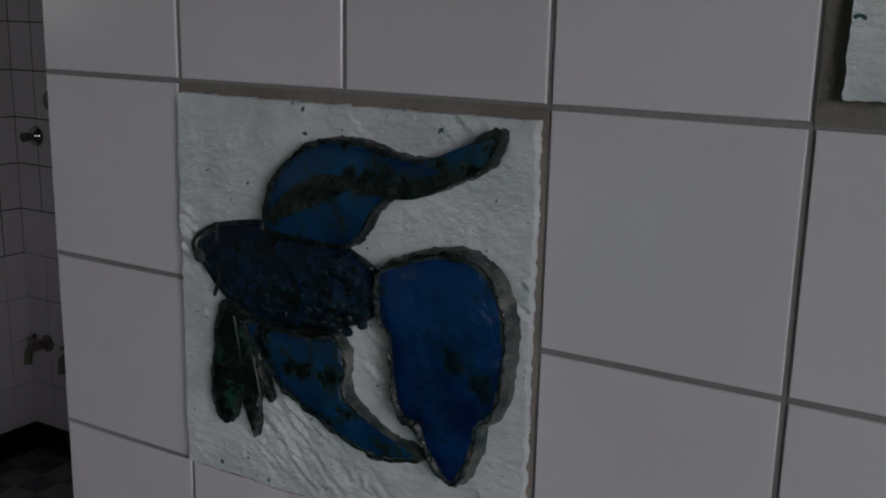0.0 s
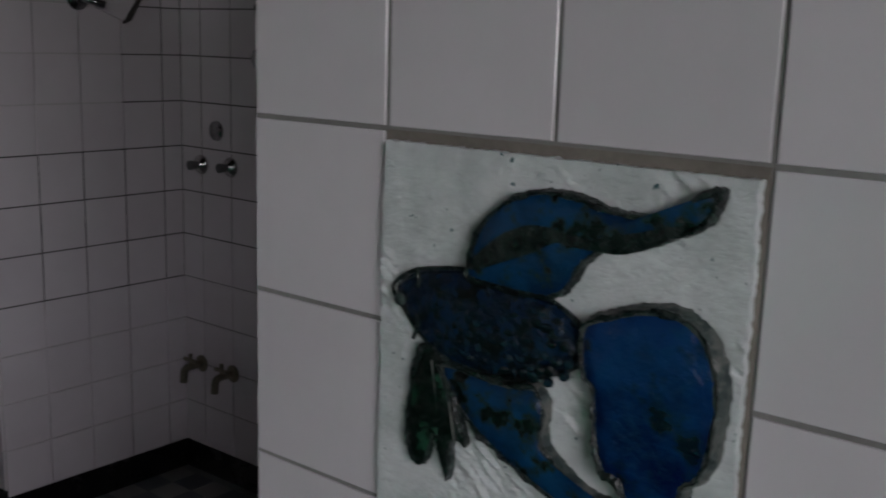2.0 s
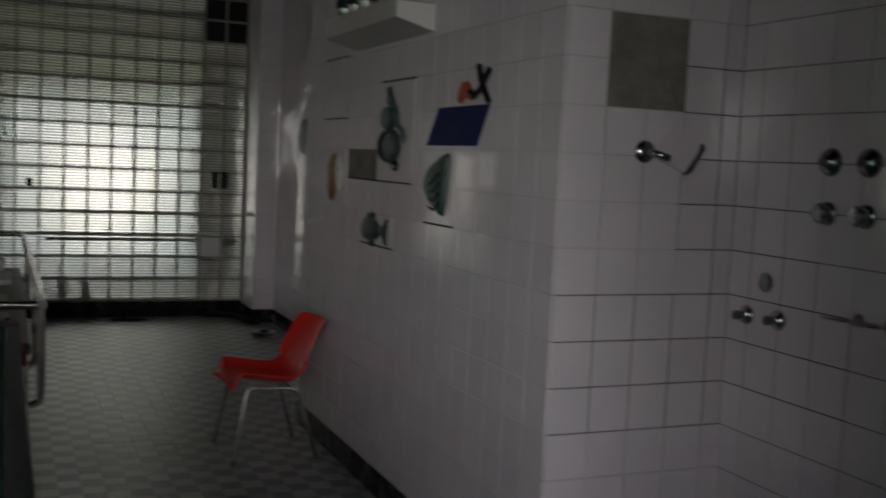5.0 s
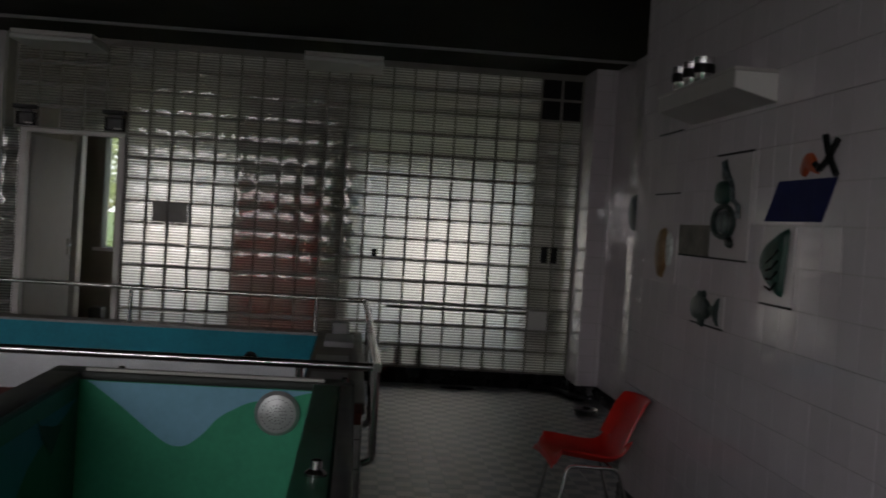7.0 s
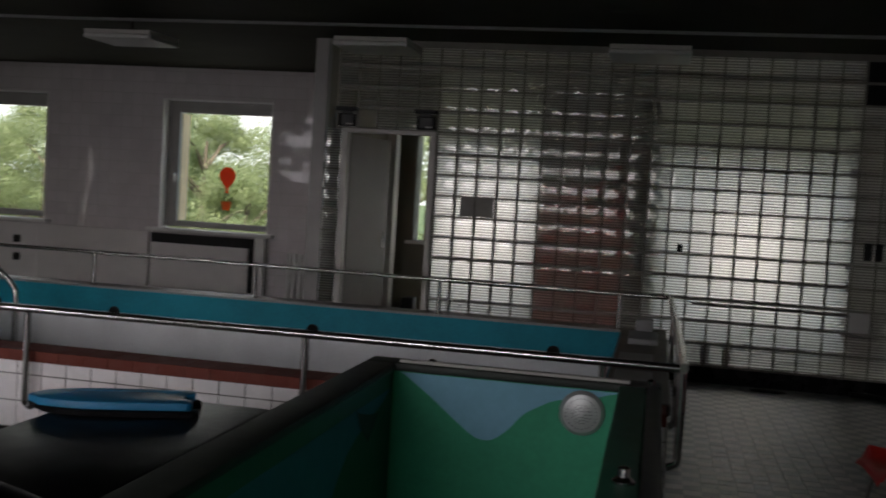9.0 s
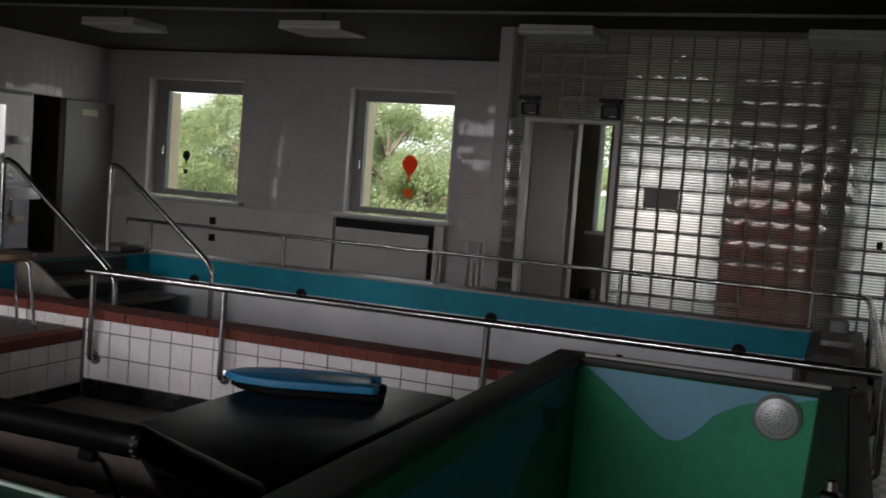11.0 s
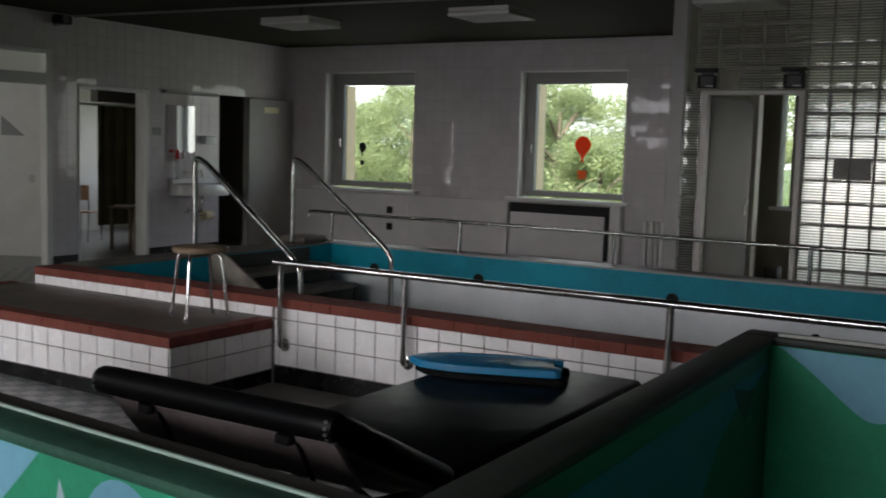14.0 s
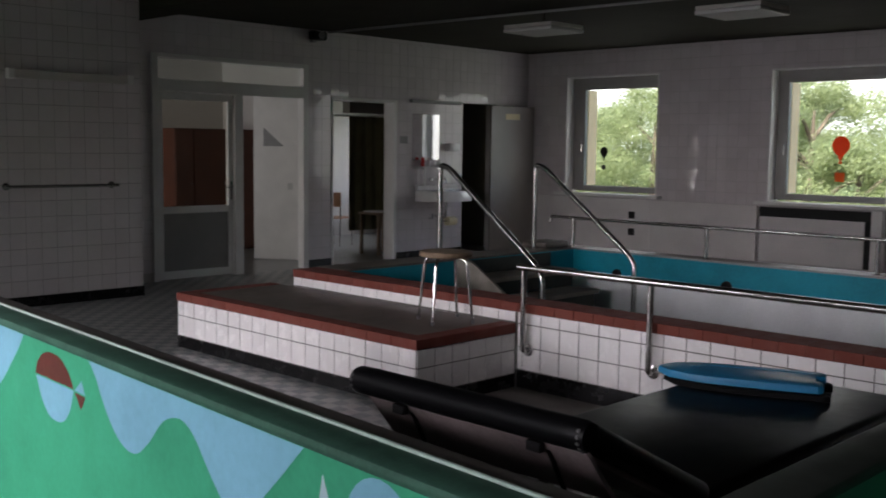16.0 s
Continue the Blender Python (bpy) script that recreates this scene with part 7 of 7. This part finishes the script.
def small_chair(x, y, turn):
    c = thing("wooden_chair", x, y, 0, "wooden chair with steel legs in the side room", "chair")
    m = Matrix.Translation((x, y, 0)) @ pose(0, 0, 0, 0, 0, turn)
    for name, b, mat in (("seat", (-0.19, 0.19, -0.19, 0.19, 0.43, 0.45), PALE_WOOD), ("backrest", (-0.19, 0.19, 0.185, 0.205, 0.62, 0.84), PALE_WOOD)):
        q = box(*b, 0.008)
        q.transform(m)
        part(name, q, mat, c)
    for sx in (-0.17, 0.17):
        for pts in ([(sx, -0.17, 0.43), (sx, -0.19, 0)], [(sx, 0.195, 0.84), (sx, 0.18, 0.43), (sx, 0.2, 0)]):
            part("leg", tube([m @ Vector(p) for p in pts], 0.01, 8), STEEL, c, smooth=True)


small_chair(-12.62, 10.72, 200)
table = thing("side_table", -11.2, 10.4, 0, "small wooden side table with papers", "table")
part("tabletop", box(-11.45, -11.0, 10.15, 10.65, 0.58, 0.61, 0.006), WOOD, table)
for x in (-11.41, -11.04):
    for y in (10.19, 10.61):
        part("leg", box(x - 0.02, x + 0.02, y - 0.02, y + 0.02, 0, 0.58, 0.003), WOOD, table)
papers = thing("paper_stack", -11.2, 10.3, 0.61, "small white stack of paper on the table", "paper")
part("sheets", box(-11.35, -11.08, 10.17, 10.42, 0.611, 0.63, 0.002), FRAME_PAINT, papers)

basin = thing("wash_basin", LX, 10.8, 0.8, "white porcelain wash basin on the tiled wall", "basin")
bw = slab(spline([(-0.40, 0.0), (-0.42, 0.24), (-0.30, 0.42), (0.0, 0.47), (0.30, 0.42), (0.42, 0.24), (0.40, 0.0)], 5, False), 0.15, Matrix(((0, 1, 0, LX + 0.007), (1, 0, 0, 10.78), (0, 0, 1, 0.80), (0, 0, 0, 1))), bevel=0.02)
part("bowl", bw, PORCELAIN, basin, smooth=True)
part("backsplash", box(LX + 0.0065, LX + 0.06, 10.38, 11.18, 0.95, 1.02, 0.01), PORCELAIN, basin)
part("trap", tube(rounded_path([(LX + 0.22, 10.78, 0.80), (LX + 0.22, 10.78, 0.58), (LX + 0.12, 10.78, 0.55), (LX + 0.007, 10.78, 0.58)], 0.05, 6), 0.02, 10), CHROME, basin, smooth=True)
part("faucet", tube(rounded_path([(LX + 0.007, 10.78, 1.10), (LX + 0.08, 10.78, 1.10), (LX + 0.2, 10.78, 1.14), (LX + 0.22, 10.78, 1.05)], 0.04, 5), 0.012, 10), CHROME, basin, smooth=True)
for y in (10.66, 10.90):
    part("tap_handle", lathe([(0.022, 0), (0.02, 0.03), (0.028, 0.034), (0.02, 0.055)], 12, face_to("+x", LX + 0.007, y, 1.10)), CHROME, basin, smooth=True)
    part("stop_valve", tube([(LX + 0.007, y, 0.55), (LX + 0.07, y, 0.55), (LX + 0.07, y, 0.62)], 0.013, 8), CHROME, basin, smooth=True)
mirror = thing("wall_mirror", LX, 10.66, 1.36, "frameless mirror above the wash basin", "mirror")
part("glass", box(LX + 0.0065, LX + 0.013, 10.32, 10.84, 1.37, 2.01, 0.002), MIRROR, mirror)
glass_shelf = thing("glass_shelf", LX, 10.7, 1.3, "narrow shelf with bottles under the mirror", "shelf")
part("plate", box(LX + 0.0065, LX + 0.13, 10.38, 11.0, 1.27, 1.285, 0.003), PORCELAIN, glass_shelf)
for y, h, r, mat, lab in ((10.46, 0.15, 0.028, RED_PLASTIC, "red plastic bottle on the shelf"), (10.58, 0.13, 0.03, FRAME_PAINT, "white plastic bottle on the shelf"), (10.78, 0.10, 0.032, FRAME_PAINT, "white jar on the shelf")):
    b = thing("bottle", LX + 0.07, y, 1.285, lab, "bottle", "bottles on the shelf")
    part("body", lathe([(r, 0), (r, h * 0.7), (r * 0.5, h * 0.85)], 14, Matrix.Translation((LX + 0.07, y, 1.286))), mat, b, smooth=True)
    part("cap", lathe([(r * 0.45, h * 0.85), (r * 0.45, h)], 10, Matrix.Translation((LX + 0.07, y, 1.286))), FRAME_PAINT, b, smooth=True)
towel = thing("towel_frame", LX, 10.42, 1.1, "small white towel frame beside the basin", "towel holder")
part("frame_bar", tube(rounded_path([(LX + 0.0065, 10.36, 1.02), (LX + 0.09, 10.36, 1.02), (LX + 0.09, 10.36, 1.26), (LX + 0.0065, 10.36, 1.26)], 0.02, 4), 0.014, 8), FRAME_PAINT, towel, smooth=True)
part("frame_bar", tube(rounded_path([(LX + 0.0065, 10.48, 1.02), (LX + 0.09, 10.48, 1.02), (LX + 0.09, 10.48, 1.26), (LX + 0.0065, 10.48, 1.26)], 0.02, 4), 0.014, 8), FRAME_PAINT, towel, smooth=True)
dispenser = thing("soap_dispenser", LX, 11.08, 1.5, "white soap dispenser box on the wall", "dispenser")
part("case", box(LX + 0.0065, LX + 0.1, 10.97, 11.19, 1.50, 1.61, 0.012), FRAME_PAINT, dispenser, smooth=True)
over = thing("strip_light", LX, 10.75, 2.17, "thin strip light over the wash basin, switched off", "wall light")
part("body", box(LX + 0.0065, LX + 0.07, 10.25, 11.25, 2.16, 2.21, 0.008), GREY_PLASTIC, over)
plate2 = thing("switch_plate", LX, 10.15, 1.65, "grey switch plate on the tiles", "switch")
part("plate", box(LX + 0.0065, LX + 0.02, 10.08, 10.22, 1.60, 1.70, 0.004), GREY_PLASTIC, plate2)
roll_paper = thing("paper_roll", LX, 11.02, 0.5, "beige paper roll on a wall holder below the basin", "paper roll")
part("roll", lathe([(0.02, 0), (0.062, 0), (0.064, 0.01), (0.064, 0.15), (0.062, 0.16), (0.02, 0.16)], 18, Matrix.Translation((LX + 0.085, 10.94, 0.50)) @ pose(0, 0, 0, -90, 0, 0)), CREAM_PAINT, roll_paper, smooth=True)
part("holder", tube(rounded_path([(LX + 0.0065, 10.92, 0.50), (LX + 0.085, 10.92, 0.50), (LX + 0.085, 11.12, 0.50)], 0.02, 4), 0.008, 8), STEEL, roll_paper, smooth=True)

door5 = thing("door_5", LX, 12.3, 0, "grey flush door swung wide open against the wall", "door", kind="structure")
m5 = Matrix.Translation((LX + 0.02, 11.90, 0)) @ pose(0, 0, 0, 0, 0, 82)
lb = box(0, 0.86, -0.04, 0, 0.012, 2.18, 0.004)
lb.transform(m5)
leaf5 = part("door_leaf", lb, GREY_DOOR, door5)
pl = box(0.28, 0.56, -0.046, -0.0405, 1.98, 2.07, 0.002)
pl.transform(m5)
part("name_plate", pl, CREAM_PAINT, leaf5, "pale sign plate with no readable writing")
ed = box(0.8605, 0.875, -0.042, 0.002, 0.012, 2.18, 0.002)
ed.transform(m5)
part("edge_strip", ed, FRAME_PAINT, leaf5)
kn = tube([m5 @ Vector(p) for p in rounded_path([(0.78, -0.04, 1.05), (0.78, -0.09, 1.05), (0.67, -0.09, 1.05)], 0.02, 4)], 0.009, 8)
part("door_handle", kn, CHROME, leaf5, smooth=True)

# grab bar and tube lamp on the front west wall
bar = thing("grab_bar", -9.65, 4.85, 1.14, "dark steel grab bar on the tiled wall", "grab bar")
part("tube", tube([(-9.56, 4.30, 1.14), (-9.56, 5.42, 1.14)], 0.016, 10), STEEL, bar, smooth=True)
for y in (4.34, 5.38):
    part("bracket", lathe([(0.035, 0), (0.035, 0.006), (0.015, 0.012), (0.013, 0.08)], 16, face_to("+x", -9.643, y, 1.14)), STEEL, bar, smooth=True)
strip = thing("strip_light", -9.6, 4.7, 2.2, "white strip light on the tiled wall, switched off", "wall light")
part("body", box(-9.643, -9.56, 4.42, 5.54, 2.13, 2.215, 0.01), DIMMED_WHITE, strip)
for y in (4.36, 5.541):
    part("end_cap", box(-9.643, -9.555, y, y + 0.059, 2.125, 2.22, 0.012), FRAME_PAINT, strip)

# ---- window wall fittings ----
CASING_Y = WINDOW_Y - 0.055
casing = thing("wall_casing", -8.5, WINDOW_Y, 0, "plain white painted casing along the wall below the windows", "wall casing", kind="structure")
for xa, xb in ((-10.44, -8.19), (-8.188, -6.565)):
    part("casing_panel", box(xa, xb, CASING_Y, WINDOW_Y - 0.004, 0.0, 0.845, 0.003, segments=1), CASING_PAINT, casing)
alcove = thing("radiator_alcove", -5.7, WINDOW_Y, 0, "white radiator cover below the window sill", "radiator cover")
part("cover_panel", box(-6.52, -5.16, WINDOW_Y - 0.06, WINDOW_Y - 0.035, 0.14, 0.715, 0.004), CASING_PAINT, alcove, "white cover panel")
# Flat black sheet behind the cover draws the shade of the recess.
part("recess_shade", box(-6.55, -4.95, WINDOW_Y - 0.012, WINDOW_Y - 0.009, 0.14, 0.84), BLACK, alcove, "black sheet standing in for the shade of the recess")
part("end_post", box(-5.06, -4.93, WINDOW_Y - 0.12, WINDOW_Y - 0.008, 0.0, 0.86, 0.006), FRAME_PAINT, alcove)
radiator = thing("radiator", -4.3, WINDOW_Y, 0.1, "white ribbed radiator beside the window", "radiator", "")
for i in range(9):
    part("rib", box(-4.62 + i * 0.075, -4.565 + i * 0.075, WINDOW_Y - 0.11, WINDOW_Y - 0.03, 0.12, 0.70, 0.02), FRAME_PAINT, radiator, smooth=True)
part("pipe", tube([(-4.62, WINDOW_Y - 0.07, 0.17), (-3.97, WINDOW_Y - 0.07, 0.17)], 0.018, 8), FRAME_PAINT, radiator, smooth=True)
for z in (0.625, 0.385):
    sock = thing("wall_socket", -8.48, CASING_Y, z, "small black socket on the tiled wall", "socket", "black sockets")
    part("plate", box(-8.53, -8.43, CASING_Y - 0.025, CASING_Y - 0.0065, z - 0.05, z + 0.05, 0.006), BLACK, sock)

# ---- outside ----
ground = tagged(new("ground", mesh_of("ground", box(-300, 300, 13.12, 700, -4.3, -4.0), GRASS)), "green meadow outside below the windows", "ground", kind="structure")


def tree(x, y, h, r, seed, mat, count):
    """A leafy tree: tapered trunk, limbs, and clumps of small leaves with gaps."""
    rnd = random.Random(seed)
    t = thing("tree", x, y, -4.0, "broad leafy green tree outside the window", "tree", "trees outside")
    trunk = tube([(x, y, -4.0), (x + 0.1, y, -4 + h * 0.3), (x - 0.1, y + 0.1, -4 + h * 0.6), (x, y, -4 + h * 0.9)], 0.2, 8, radii=[0.26, 0.2, 0.13, 0.03])
    limbs, verts, faces = [], [], []
    for k in range(150):
        a, b = rnd.uniform(0, 6.283), rnd.random()
        z = -4 + h * (0.25 + 0.75 * b)
        reach = r * math.sqrt(max(0.05, 1 - (2 * b - 0.9) ** 2 / 1.3)) * rnd.uniform(0.45, 1.05)
        c = Vector((x + reach * math.cos(a), y + reach * math.sin(a), z))
        if k < 14:
            limbs.append([(x, y, z - h * 0.12), ((x + c.x) / 2, (y + c.y) / 2, z - h * 0.04), tuple(c)])
        size = r * rnd.uniform(0.12, 0.30)
        for _ in range(count // 150):
            d = Vector((rnd.gauss(0, 1), rnd.gauss(0, 1), rnd.gauss(0, 0.75)))
            d = d.normalized() * size * rnd.uniform(0.5, 1.05)
            p, s = c + d, rnd.uniform(0.017, 0.040)
            n = (d.normalized() + Vector((rnd.uniform(-.6, .6), rnd.uniform(-.6, .6), rnd.uniform(-.2, .8)))).normalized()
            u = n.orthogonal().normalized()
            w = n.cross(u)
            o = len(verts)
            verts += [tuple(p - u * s), tuple(p + w * s * 0.55), tuple(p + u * s), tuple(p - w * s * 0.55)]
            faces.append((o, o + 1, o + 2, o + 3))
    for l in limbs:
        tube(l, 0.05, 5, bm=trunk, radii=[0.07, 0.045, 0.015])
    part("trunk", trunk, BARK, t, smooth=True)
    me = bpy.data.meshes.new("crown")
    me.from_pydata(verts, [], faces)
    me.materials.append(mat)
    crown = new("crown", me)
    crown.parent = t
    crown.matrix_parent_inverse = t.matrix_basis.inverted()
    return t


for x, y, h, r, seed, mat in ((-16.4, 25.5, 7.3, 2.4, 1, LEAF), (-19.2, 26.5, 6.7, 2.3, 2, LEAF), (-13.6, 27.0, 6.6, 2.4, 3, LEAF), (-11.3, 24.5, 7.3, 2.4, 4, LEAF), (-22.0, 28.0, 6.8, 2.6, 9, LEAF),
                              (-9.6, 29.0, 8.4, 2.7, 5, LEAF_PALE), (-18.0, 36.0, 8.6, 2.6, 6, LEAF_PALE), (-24.5, 36.0, 7.4, 3.2, 7, LEAF_PALE), (-9.3, 22.5, 5.7, 1.9, 8, LEAF), (-6.5, 26.0, 7.6, 2.6, 10, LEAF)):
    tree(x, y, h, r, seed, mat, 92000 if mat is LEAF else 45000)


def far_sky():
    """Bright white overcast sky far behind the trees."""
    m = bpy.data.materials.new("overcast_sky")
    m.use_nodes = True
    n, l = m.node_tree.nodes, m.node_tree.links
    n.remove(n["Principled BSDF"])
    e = n.new("ShaderNodeEmission")
    e.inputs["Color"].default_value, e.inputs["Strength"].default_value = (0.97, 0.985, 1.0, 1), 1.0
    l.new(e.outputs[0], n["Material Output"].inputs["Surface"])
    return m


backdrop = tagged(new("backdrop", mesh_of("backdrop", box(-500, 300, 500, 500.5, -4.0, 160), far_sky())), "bright white overcast sky beyond the trees", "sky", kind="structure")
